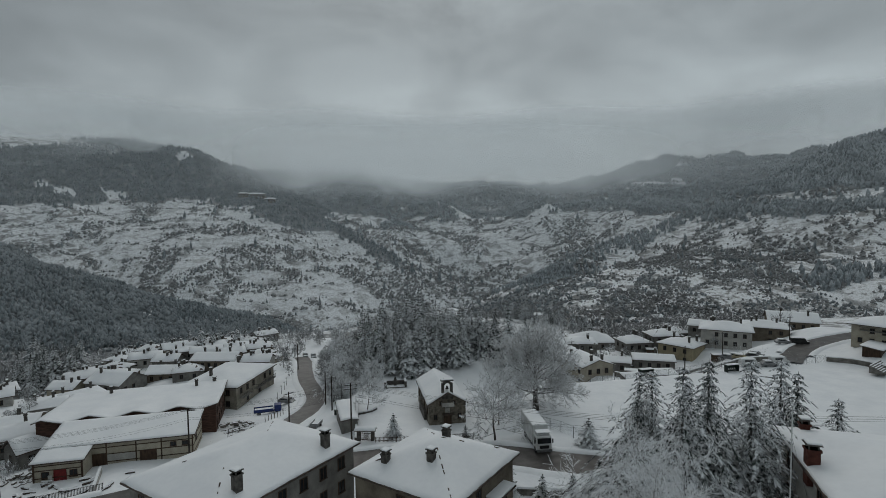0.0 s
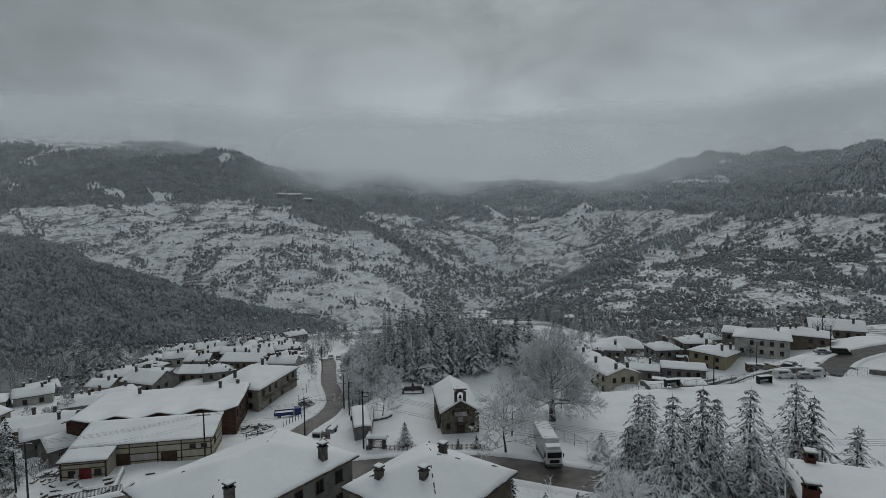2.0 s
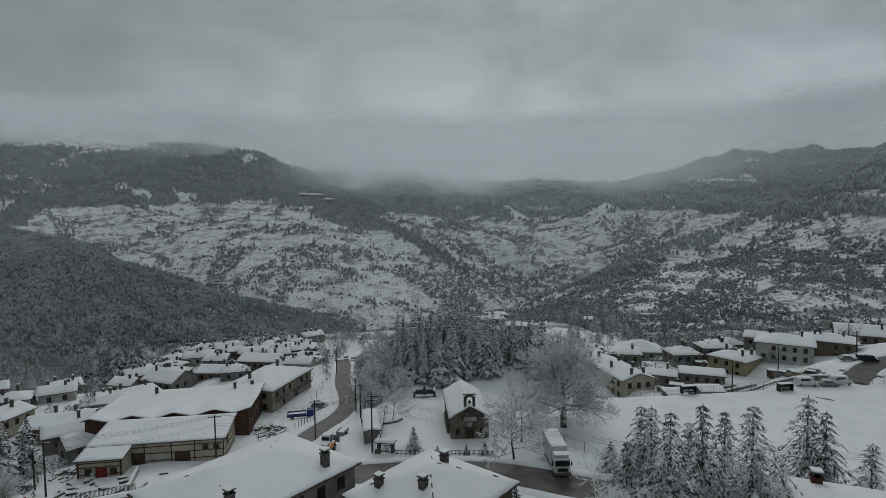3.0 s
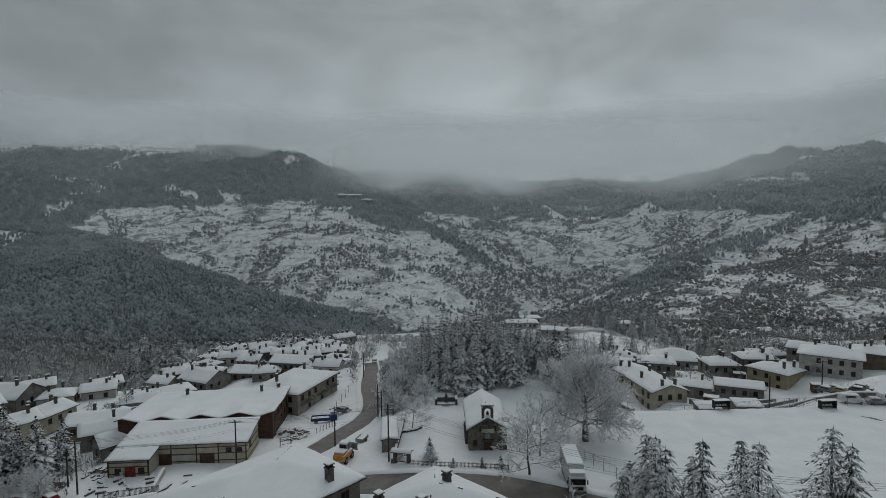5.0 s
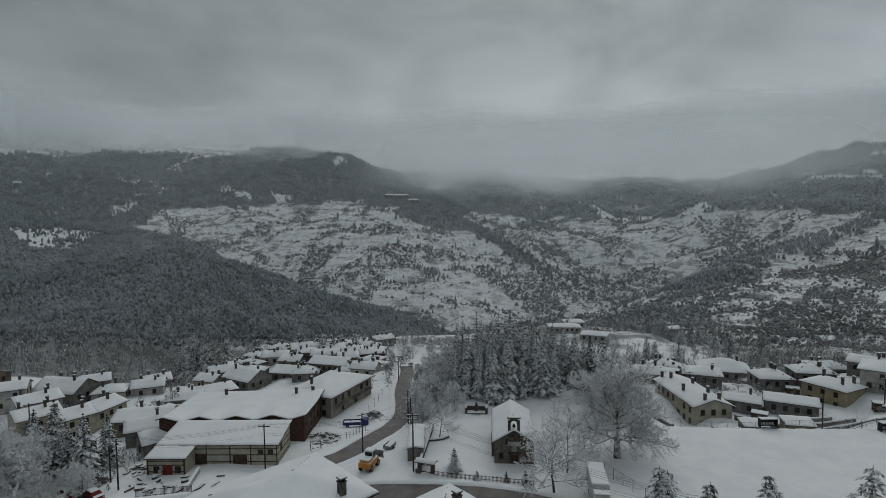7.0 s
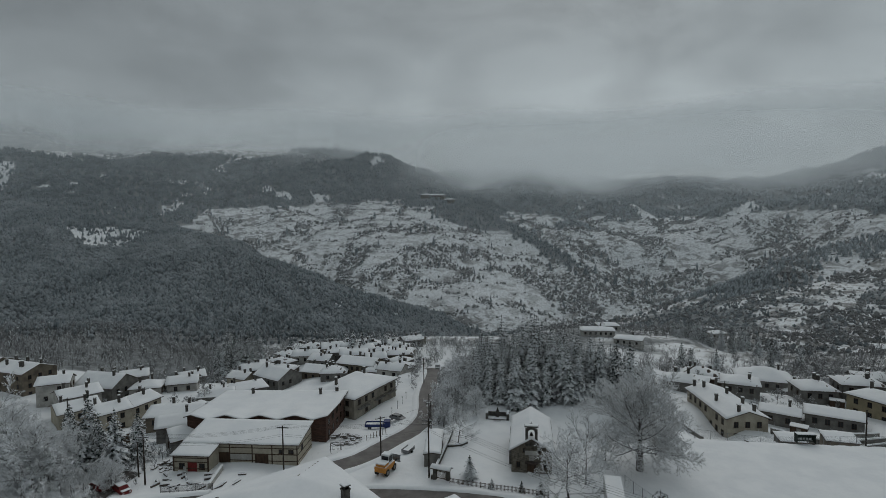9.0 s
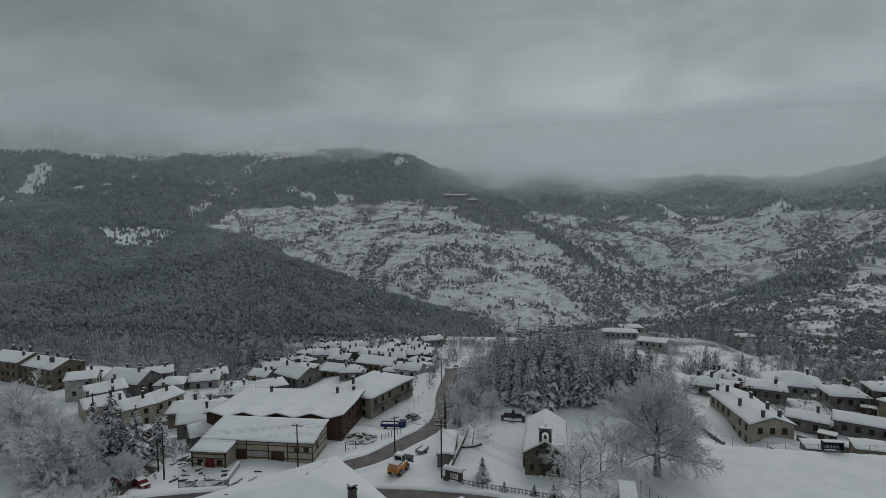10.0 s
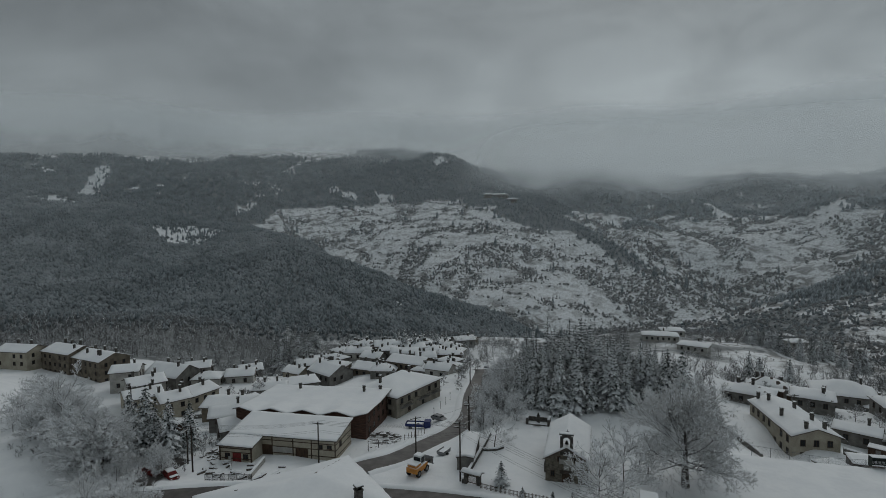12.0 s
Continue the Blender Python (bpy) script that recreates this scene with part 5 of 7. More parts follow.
def conifer_crown(height, spread, whorls, per, droop, seed, low=0.1, twigs=2, thick=1.0, open_top=1.0, lean_out=0.0):
    rnd = random.Random(seed)
    V, F = [], []
    for i in range(whorls):
        t = i / (whorls - 1)
        z = height * (low + (0.985 - low) * t)
        reach = spread * ((1 - t) ** 0.72 * 0.94 + 0.06) * rnd.uniform(0.85, 1.12)
        n = max(4, int(per * (1 - 0.45 * t)))
        a0 = rnd.uniform(0, 6.28)
        for k in range(n):
            if rnd.random() < 0.06:
                continue
            a = a0 + 2 * math.pi * k / n + rnd.uniform(-0.25, 0.25)
            L = reach * rnd.uniform(0.7, 1.15)
            dz = -droop * L * rnd.uniform(0.7, 1.3) + lean_out * L
            ca, sa = math.cos(a), math.sin(a)
            p0 = np.array([0.0, 0.0, z])
            p1 = np.array([ca * L * 0.55, sa * L * 0.55, z + dz * 0.25 + 0.08 * L])
            p2 = np.array([ca * L, sa * L, z + dz])
            w = (0.16 * L + 0.08) * thick
            sprays(V, F, p0, p1 + (p2 - p1) * 0.2, w * 0.8, 0.10 * thick + 0.02 * L)
            sprays(V, F, p1 - (p1 - p0) * 0.25, p2, w, 0.09 * thick + 0.02 * L)
            for s in range(twigs):
                f = rnd.uniform(0.35, 0.95)
                q = p1 * (1 - f) + p2 * f if s % 2 else p0 * (1 - f) + p1 * f
                b = a + rnd.choice((-1, 1)) * rnd.uniform(0.5, 1.0)
                l2 = L * rnd.uniform(0.22, 0.42)
                e = q + np.array([math.cos(b) * l2, math.sin(b) * l2, -droop * l2 * rnd.uniform(0.6, 1.7)])
                sprays(V, F, q, e, (0.20 * l2 + 0.04) * thick, 0.06 * thick + 0.03 * l2)
    sprays(V, F, (0, 0, height * 0.93), (0.05, 0, height * 1.03), 0.08 * thick, 0.05)
    return V, F


def conifer(name, height, spread, whorls, per, droop, seed, label, mat, group, **more):
    ob = thing(name, 0, 0, 0, 0, label, "tree", group)
    bm = bmesh.new()
    add_tube(bm, (0, 0, -0.8), (0, 0, height * 0.5), height * 0.018 + 0.05, height * 0.010 + 0.03, 7)
    add_tube(bm, (0, 0, height * 0.5), (0, 0, height * 0.97), height * 0.010 + 0.03, 0.02, 6)
    part("trunk", bm, BARK, ob)
    V, F = conifer_crown(height, spread, whorls, per, droop, seed, **more)
    part("crown", fast_mesh("crown", V, F, mat), mat, ob)
    return ob


def branches(seed, height, trunk, spread, depth, splits, droop=0.0, twig=0.022, fork=0.28, extra=False):
    """Segments of a bare tree: start, end, radii, level."""
    rnd = random.Random(seed)
    out = []

    def grow(p, d, length, r, level):
        q = p
        parts = 2 if level < 3 else 1
        for k in range(parts):
            d = (d + Vector((rnd.gauss(0, 0.10), rnd.gauss(0, 0.10), rnd.gauss(0, 0.05)))).normalized()
            e = q + d * length / parts
            r2 = max(r * (0.86 if level < 3 else 0.7), twig * 0.7)
            out.append((q, e, r, r2, level))
            if level < depth and (k > 0 or level > 0):
                n = splits + (2 if level == 0 else 1 if level == 1 or level == depth - 1 else 0) + (1 if extra and level >= depth - 2 else 0)
                for i in range(n if k == parts - 1 else max(1, n - 2)):
                    a = rnd.uniform(0, 6.28)
                    tilt = rnd.uniform(0.35, 0.95 if level else 1.15) * spread
                    side = d.orthogonal().normalized()
                    side.rotate(Matrix.Rotation(a, 3, d))
                    nd = (d * math.cos(tilt) + side * math.sin(tilt) + Vector((0, 0, 0.10 - droop))).normalized()
                    grow(e, nd, length * rnd.uniform(0.56, 0.80), max(r2 * rnd.uniform(0.5, 0.75), twig), level + 1)
            q, r = e, r2
    grow(Vector((0, 0, -0.6)), Vector((rnd.gauss(0, 0.04), rnd.gauss(0, 0.04), 1)), height * fork, trunk, 0)
    return out


def limbs_mesh(name, segs, mat, sides):
    V, F = [], []
    for a, b, ra, rb, level in segs:
        d = (b - a).normalized()
        u = d.orthogonal().normalized()
        w = d.cross(u)
        k = len(V)
        for p, r in ((a, ra), (b, rb)):
            for s in range(sides):
                t = 2 * math.pi * s / sides
                V.append(p + u * (r * math.cos(t)) + w * (r * math.sin(t)))
        for s in range(sides):
            n = (s + 1) % sides
            F.append((k + s, k + n, k + sides + n, k + sides + s))
    return fast_mesh(name, [tuple(v) for v in V], F, mat)


def bare_tree(name, seed, height, trunk, spread, depth, splits, label, group, droop=0.0, twig=0.03, fork=0.28, extra=False, twig_mat=None):
    twig_mat = twig_mat or TWIG
    segs = branches(seed, height, trunk, spread, depth, splits, droop, twig, fork, extra)
    top = max(s[1].z for s in segs)
    f = height / top
    segs = [(a * f, b * f, ra, rb, lv) for a, b, ra, rb, lv in segs]
    ob = thing(name, 0, 0, 0, 0, label, "tree", group)
    part("trunk", limbs_mesh("trunk", [s for s in segs if s[4] <= 1], BARK, 7), BARK, ob)
    middle = [s for s in segs if 1 < s[4] <= depth - 2]
    if middle:
        part("branchwork", limbs_mesh("branchwork", middle, LIMB, 4), LIMB, ob)["kind"] = "stuff"
    part("twig_crown", limbs_mesh("twig_crown", [s for s in segs if s[4] > max(1, depth - 2)], twig_mat, 3), twig_mat, ob)["kind"] = "stuff"
    return ob


def crowned(seed, height, trunk, half, low, limbs, twig, reps=(2, 2, 2), flat=0.0, top=0.66):
    """Segments of a bare tree with a leading stem and a rounded crown down to `low` of its height."""
    rnd = random.Random(seed)
    out = []

    def shoot(p, d, length, r, level):
        joints = (3, 3, 2, 1)[level - 1]
        q = p
        for k in range(joints):
            d = (d + Vector((rnd.gauss(0, 0.13), rnd.gauss(0, 0.13), rnd.gauss(0.02, 0.09)))).normalized()
            e = q + d * (length / joints)
            r2 = max(r * 0.72, twig)
            out.append((q, e, r, r2, level))
            if level < 4:
                for i in range(reps[level - 1]):
                    tilt = rnd.uniform(0.45, 1.0)
                    side = d.orthogonal().normalized()
                    side.rotate(Matrix.Rotation(rnd.uniform(0, 6.28), 3, d))
                    nd = (d * math.cos(tilt) + side * math.sin(tilt) + Vector((0, 0, rnd.uniform(-0.08, 0.16)))).normalized()
                    shoot(e, nd, length * rnd.uniform(0.34, 0.58) * (1.1 - 0.18 * k), max(r2 * 0.5, twig), level + 1)
            q, r = e, r2

    q, d = Vector((0, 0, -0.6)), Vector((rnd.gauss(0, 0.03), rnd.gauss(0, 0.03), 1)).normalized()
    stem = [(q, trunk)]
    for k in range(8):
        d = (d + Vector((rnd.gauss(0, 0.05), rnd.gauss(0, 0.05), 0.1))).normalized()
        e = q + d * (height * top / 8)
        r2 = trunk * (1 - 0.115 * (k + 1))
        out.append((q, e, stem[-1][1], r2, 0))
        stem.append((e, r2))
        q = e
    for k in range(limbs):
        s = (k + rnd.uniform(0, 0.8)) / limbs
        h = low + (top - low) * s ** 0.85
        i = min(7, int(h / top * 8))
        f = h / top * 8 - i
        p = stem[i][0].lerp(stem[i + 1][0], f)
        r = stem[i][1] * 0.42
        a = k * 2.4 + rnd.uniform(-0.4, 0.4)
        rise = radians(8 + 62 * s ** 1.3 - flat * (1 - s)) + rnd.gauss(0, 0.12)
        length = 0.80 * half * (0.86 + 0.22 * math.sin(math.pi * min(1, 0.1 + s))) * rnd.uniform(0.8, 1.12)
        length = min(length, 0.9 * (height - p.z) / max(0.3, math.sin(rise)))
        shoot(p, Vector((math.cos(a) * math.cos(rise), math.sin(a) * math.cos(rise), math.sin(rise))), length, max(r, twig * 2), 1)
    return out


def crown_tree(name, segs, label, group, twig_mat, fine=3):
    ob = thing(name, 0, 0, 0, 0, label, "tree", group)
    part("trunk", limbs_mesh("trunk", [s for s in segs if s[4] == 0], BARK, 8), BARK, ob)
    part("branchwork", limbs_mesh("branchwork", [s for s in segs if 0 < s[4] < fine], LIMB, 4), LIMB, ob)["kind"] = "stuff"
    part("twig_crown", limbs_mesh("twig_crown", [s for s in segs if s[4] >= fine], twig_mat, 3), twig_mat, ob)["kind"] = "stuff"
    return ob


def tree_belt(name, places, mat, label, seed, height=8.0, sprigs=34, rod=0.075):
    """Many slim bare trees joined in one mesh, for belts too far off to count: each a fan of thin rods."""
    rng = np.random.default_rng(seed)
    P = np.array(places)
    n = len(P)
    gz = land(P[:, 0], P[:, 1])[0] - 0.2
    x, y, z, h = (np.repeat(v, sprigs) for v in (P[:, 0], P[:, 1], gz, P[:, 2] * height))
    m = n * sprigs
    a, f = rng.uniform(0, 6.28, m), rng.uniform(0, 1, m)
    lean = rng.uniform(0.15, 1.45, m)
    foot = h * rng.uniform(0.15, 0.72, m)
    length = h * rng.uniform(0.16, 0.34, m)
    reach = length * np.sin(lean)
    B = np.stack([x + np.cos(a) * 0.20 * h * f, y + np.sin(a) * 0.20 * h * f, z + foot], 1)
    first = np.arange(m) % sprigs == 0
    B[first] = np.stack([x[first], y[first], z[first]], 1)
    reach, length = np.where(first, 0.02 * h, reach), np.where(first, h * 0.6, length)
    E = B + np.stack([np.cos(a) * reach, np.sin(a) * reach, np.where(first, length, length * np.cos(lean))], 1)
    r = np.where(first, 0.09, rod)
    V = []
    for t in (0.0, 2.09, 4.19):
        V.append(B + np.stack([r * math.cos(t), r * math.sin(t), 0 * r], 1))
    V.append(E)
    V = np.stack(V, 1).reshape(-1, 3)
    T = (np.array([(0, 1, 3), (1, 2, 3), (2, 0, 3)])[None] + (np.arange(m) * 4)[:, None, None]).reshape(-1, 3)
    tagged(new(name, fast_mesh(name, V, T, mat)), label, "trees", kind="stuff")


def put(ob, x, y, turn=0.0, scale=1.0, z=None, wide=1.0):
    z = ground_z(x, y) - 0.1 if z is None else z
    return copy_thing(ob, pose(x, y, z, 0, 0, turn) @ Matrix.Diagonal((scale * wide, scale * wide, scale, 1)))


def shift(ob, x, y, turn=0.0, scale=1.0, z=None, wide=1.0):
    """Stand the first of its kind at its place."""
    z = ground_z(x, y) - 0.1 if z is None else z
    ob.matrix_world = pose(x, y, z, 0, 0, turn) @ Matrix.Diagonal((scale * wide, scale * wide, scale, 1))
    return ob


tr = random.Random(42)


def stand(kinds, places, group_scale=(0.85, 1.15)):
    """Set trees of several kinds at places (x, y, height share); the first of each kind is used up first."""
    for k, (x, y, s) in enumerate(places):
        ob = kinds[k % len(kinds)]
        f = shift if k < len(kinds) else put
        f(ob, x, y, tr.uniform(0, 360), s, None, tr.uniform(0.9, 1.12))


# the grove on the knoll behind the chapel
grove = [conifer("spruce", 19.0, 3.9, 20, 10, 0.50, 100 + k, "tall spruce laden with snow in the knoll's grove", NEEDLES, "spruce grove", twigs=3, thick=1.25) for k in range(3)]
spots = []
while len(spots) < 74:
    x, y = tr.uniform(-5, 33), tr.uniform(127, 160)
    if ((x - 13.5) / 19) ** 2 + ((y - 143) / 17) ** 2 > 1 or (y < 129 and x < 6):
        continue
    if min([math.hypot(x - a, y - b) for a, b, _ in spots] or [9]) < 2.3:
        continue
    spots.append((x, y, tr.uniform(0.72, 1.05) * (1 - 0.012 * abs(x - 12))))
stand(grove, spots)
# single spruces elsewhere
others = [conifer("spruce", 10.0, 2.7, 20, 11, 0.40, 200 + k, "dark spruce with snow on its branches", NEEDLES, "lone spruces", twigs=2, thick=1.1) for k in range(2)]
stand(others, [(-74.5, 99.0, 1.25), (-77.8, 98.6, 1.1), (-80.6, 99.4, 1.2), (-85.0, 99.5, 1.2), (-83.0, 97.0, 1.05), (-72.5, 103.0, 1.0), (33.5, 128.0, 1.35), (31.0, 131.0, 1.3),
               (-62.0, 224.0, 0.95), (-58.0, 226.0, 0.9), (91.5, 232.0, 1.3), (72.0, 214.0, 1.2), (76.0, 216.0, 1.0), (110.0, 226.0, 1.1)])
stand([conifer("small_spruce", 4.2, 1.5, 13, 9, 0.25, 301, "small round spruce covered in snow", NEEDLES, "yard spruces", twigs=3, thick=0.9)], [(-1.3, 90.6, 1.0), (2.6, 87.0, 0.42), (7.4, 85.6, 0.45), (10.4, 84.6, 0.55), (9.5, 60.5, 1.3), (13.0, 57.5, 1.0), (17.5, 58.5, 0.9), (21.0, 57.0, 0.8), (-6.0, 62.5, 0.9)])
bushy = conifer("bushy_conifer", 5.0, 3.0, 12, 12, 0.12, 305, "broad bushy conifer dusted with snow beside the parked lorry", NEEDLES, "yard spruces", twigs=4, thick=0.9, low=0.04)
shift(bushy, 27.6, 73.5, 20)
for k in range(38):
    # dark clump by the woods' edge
    if k < 14:
        x, y = -122 + tr.uniform(-12, 12), 232 + tr.uniform(-8, 10)
    elif k < 24:
        x, y = 112 + (k - 14) * 6.2 + tr.uniform(-2, 2), 352 - (k - 14) * 1.5 + tr.uniform(-6, 6)
    else:
        x, y = 140 + tr.uniform(-26, 36), 338 + tr.uniform(-22, 22)
    put(others[k % 2], x, y, tr.uniform(0, 360), tr.uniform(1.1, 1.6) * (1.0 if k < 14 else 0.75))
for k in range(18):
    x, y = -78 + tr.uniform(-26, 30), 236 + tr.uniform(-6, 22)
    put(others[k % 2], x, y, tr.uniform(0, 360), tr.uniform(0.6, 0.9))

# cedars below the viewpoint
def fan(V, F, base, tip, half, up):
    """A small drooping twig: a tent of four triangles."""
    d = tip - base
    n = math.hypot(d[0], d[1]) + 1e-6
    side = np.array([-d[1] / n * half, d[0] / n * half, 0.0])
    m = base + d * 0.55
    k = len(V)
    V += [base, tip, m + side, m - side, m + np.array([0, 0, up])]
    F += [(k, k + 2, k + 4), (k + 2, k + 1, k + 4), (k + 1, k + 3, k + 4), (k + 3, k, k + 4)]


def cedar_crown(height, spread, whorls, seed):
    rnd = random.Random(seed)
    V, F = [], []
    for i in range(whorls):
        t = i / (whorls - 1)
        z = height * (0.04 + 0.93 * t ** 0.92)
        reach = spread * (0.97 * (1 - t) ** 1.2 + 0.03)
        n = 5 + int(5 * (1 - t))
        a0 = rnd.uniform(0, 6.28)
        for k in range(n):
            a = a0 + 2 * math.pi * k / n + rnd.uniform(-0.35, 0.35)
            L = reach * rnd.uniform(0.5, 1.3)
            up, fall = rnd.uniform(0.15, 0.42), rnd.uniform(0.5, 0.95)
            p = np.array([0.0, 0.0, z])
            joints = 3 if L < 2.5 else 4
            for s in range(joints):
                f0, f1 = s / joints, (s + 1) / joints
                ab = a + rnd.uniform(-0.12, 0.12)
                q = np.array([math.cos(ab) * L * f1, math.sin(ab) * L * f1, z + L * (up * f1 - fall * f1 ** 2.3)])
                sprays(V, F, p, q, 0.05 + 0.02 * L, 0.05)
                d = q - p
                step = max(2, int(np.linalg.norm(d) / 0.24))
                for w in range(step):
                    b = p + d * ((w + rnd.random()) / step)
                    l2 = (0.30 + 0.16 * L * (1.15 - f1)) * rnd.uniform(0.7, 1.25)
                    for sg in (-1, 1):
                        c = ab + sg * rnd.uniform(0.45, 0.95)
                        fan(V, F, b, b + np.array([math.cos(c) * l2, math.sin(c) * l2, -l2 * rnd.uniform(0.25, 0.95)]), 0.042 + 0.042 * l2, 0.045)
                p = q
    sprays(V, F, (0, 0, height * 0.95), (0.05, 0, height * 0.99), 0.035, 0.03)
    return V, F


def cedar(height, spread, whorls, seed):
    ob = thing("cedar", 0, 0, 0, 0, "drooping cedar heavy with snow beside the field", "tree", "cedars by the house")
    bm = bmesh.new()
    add_tube(bm, (0, 0, -0.8), (0, 0, height * 0.5), 0.32, 0.18, 8)
    add_tube(bm, (0, 0, height * 0.5), (0, 0, height * 0.97), 0.18, 0.02, 6)
    part("trunk", bm, BARK, ob)
    V, F = cedar_crown(height, spread, whorls, seed)
    part("crown", fast_mesh("crown", V, F, CEDAR), CEDAR, ob)
    return ob


cedars = [cedar(19.0, 10.6, 32, 400 + k) for k in range(3)]
CEDAR_TOPS = ((16.6, 33.5, 25.6), (20.3, 33.3, 25.4), (13.7, 32.7, 25.5), (16.9, 43.2, 21.6), (16.8, 41.1, 22.6), (34.5, 44.6, 20.9), (34.9, 42.9, 20.2), (37.4, 40.6, 18.3), (27.9, 47.4, 18.8), (12.4, 36.5, 21.5), (23.4, 36.5, 20.5), (18.2, 37.8, 22.0), (10.9, 33.4, 19.0), (19.5, 31.0, 18.5))
stand(cedars, [(x, y, (top - ground_z(x, y)) / 19.0) for x, y, top in CEDAR_TOPS])

# bare trees white with rime
big = crown_tree("plane_tree", crowned(7, 21.0, 0.75, 8.6, 0.17, 36, 0.030, (3, 3, 3), 4.0, 0.52), "great bare tree white with rime beside the chapel", "rimed trees", BROWNTWIG)
shift(big, 28.6, 97.5, 30)
near_tree = crown_tree("bare_tree", crowned(31, 18.2, 0.22, 7.0, 0.3, 24, 0.013, (2, 3, 3)), "fine-twigged bare tree white with rime near the viewpoint", "rimed trees", TWIG)
shift(near_tree, 9.6, 27.4, 40)
kinds = [crown_tree("bare_tree", crowned(20 + k, 11.0, 0.20, 5.2 + 0.5 * k, 0.16, 13, 0.029, (2, 2, 3)), "leafless tree white with rime", "rimed trees", TWIG) for k in range(3)]
slim = [crown_tree("bare_tree", crowned(50 + k, 11.0, 0.16, 3.8, 0.16, 12, 0.030, (2, 2, 2)), "slim leafless tree thinly rimed", "grey trees", GREYTWIG) for k in range(3)]
places = [(14.4, 80.0, 1.08), (18.0, 89.5, 1.05), (-4.8, 106.0, 0.66), (23.0, 100.0, 0.7), (33.0, 104.0, 0.8)]
for k in range(27):
    # thicket beyond the open snow bank
    f, g = tr.random(), tr.uniform(1.0, 15.0)
    places.append((-75 - 29 * f - 0.34 * g, 79 + 11 * f + 0.94 * g, tr.uniform(0.7, 1.0) + (0.35 if f < 0.55 and g < 8 else 0)))
for k in range(16):
    # more of the thicket along the bank's crest
    f, g = tr.uniform(0.6, 1.7), tr.uniform(2.0, 18.0)
    places.append((-75 - 29 * f - 0.34 * g, 79 + 11 * f + 0.94 * g, tr.uniform(0.6, 0.95)))
for k in range(14):
    # white trees between the road and the grove
    places.append((tr.uniform(-12, -5), tr.uniform(124, 165), tr.uniform(0.7, 1.1)))
for k in range(6):
    # before the grove's foot
    places.append((tr.uniform(-10, 0), tr.uniform(121.5, 127), tr.uniform(0.4, 0.65)))
for k in range(7):
    places.append((-57 + tr.uniform(-6, 5), 69 + tr.uniform(-3, 4), tr.uniform(0.6, 0.9)))
for k in range(8):
    places.append((-70 + tr.uniform(-6, 4), 87 + tr.uniform(-4, 5), tr.uniform(0.35, 0.65)))
stand(kinds, places)
places = []
for k in range(34):
    # thicket on the knoll's left flank
    places.append((tr.uniform(-14, -3), tr.uniform(126, 185), tr.uniform(0.55, 0.9)))
for k in range(18):
    places.append((tr.uniform(30, 46), tr.uniform(120, 170), tr.uniform(0.4, 0.75)))
for k in range(14):
    places.append((tr.uniform(-31, -23), tr.uniform(158, 200), tr.uniform(0.4, 0.65)))
for k in range(34):
    # where the road leaves the village
    places.append((tr.uniform(-32, -6), tr.uniform(206, 300), tr.uniform(0.45, 0.8)))
for k in range(40):
    # among the houses below the bank
    places.append((tr.uniform(-150, -85), tr.uniform(108, 225), tr.uniform(0.35, 0.7)))
for k in range(34):
    places.append((tr.uniform(62, 150), tr.uniform(142, 215), tr.uniform(0.35, 0.7)))
for k in range(60):
    places.append((tr.uniform(-12, 48), tr.uniform(160, 215), tr.uniform(0.6, 1.0)))
stand(slim, places)

# belts of trees farther off
places = [(tr.uniform(-190, -20), tr.uniform(228, 290), tr.uniform(0.6, 1.1)) for k in range(420)]
tree_belt("bare_tree_belt", places, GREYTWIG, "grey rimed trees along the foot of the woods", 70)
places = []
while len(places) < 1900:
    a, r = radians(tr.uniform(2, 44)), tr.uniform(212, 560)
    x, y = r * math.sin(a), r * math.cos(a)
    if float(fbm(np.array([x]), np.array([y]), 60.0, 3, 141)[0]) + tr.uniform(-0.25, 0.25) < -0.1:
        continue
    places.append((x, y, tr.uniform(0.45, 0.95)))
tree_belt("bare_tree_belt", places, WOODTWIG, "leafless grey trees on the slope below the houses", 80, 9.5, 46, 0.085)
places = [(tr.uniform(-100, -62), tr.uniform(82, 112), tr.uniform(0.2, 0.5)) for k in range(110)]
tree_belt("brushwood", places, GREYTWIG, "rimed brushwood on the bank above the road", 90, 7.0, 34)

for (bx, by, bh), mat, label in zip(NEAR_BRUSH, (WOODTWIG, GREYTWIG, BUSHES), ("brown-grey leafless woods at the foot of the spur", "grey leafless thicket in the valley", "leafless scrub along the snowy terraces")):
    tree_belt("brushwood", np.stack([bx, by, bh], 1), mat, label, 95, 1.0, 22, 0.075)

shrubs = [bare_tree("shrub", 80 + k, 2.6, 0.06, 1.1, 3, 5, "low leafless shrub white with rime", "yard shrubs", twig=0.03, fork=0.1) for k in range(2)]
places = []
for k in range(60):
    places.append((tr.uniform(44, 130), tr.uniform(117, 175), tr.uniform(0.5, 1.3)))
for k in range(20):
    places.append((tr.uniform(-36, -24), tr.uniform(104, 128), tr.uniform(0.3, 0.7)))
for k in range(110):
    places.append((tr.uniform(-118, -66), tr.uniform(56, 92), tr.uniform(0.15, 0.7)))
for k in range(34):
    places.append((tr.uniform(-84, -64), tr.uniform(86, 108), tr.uniform(0.4, 0.9)))
for k in range(14):
    places.append((tr.uniform(-20, 4), tr.uniform(124, 130), tr.uniform(0.6, 1.1)))
for k in range(12):
    places.append((tr.uniform(20, 27), tr.uniform(84, 100), tr.uniform(0.4, 0.9)))
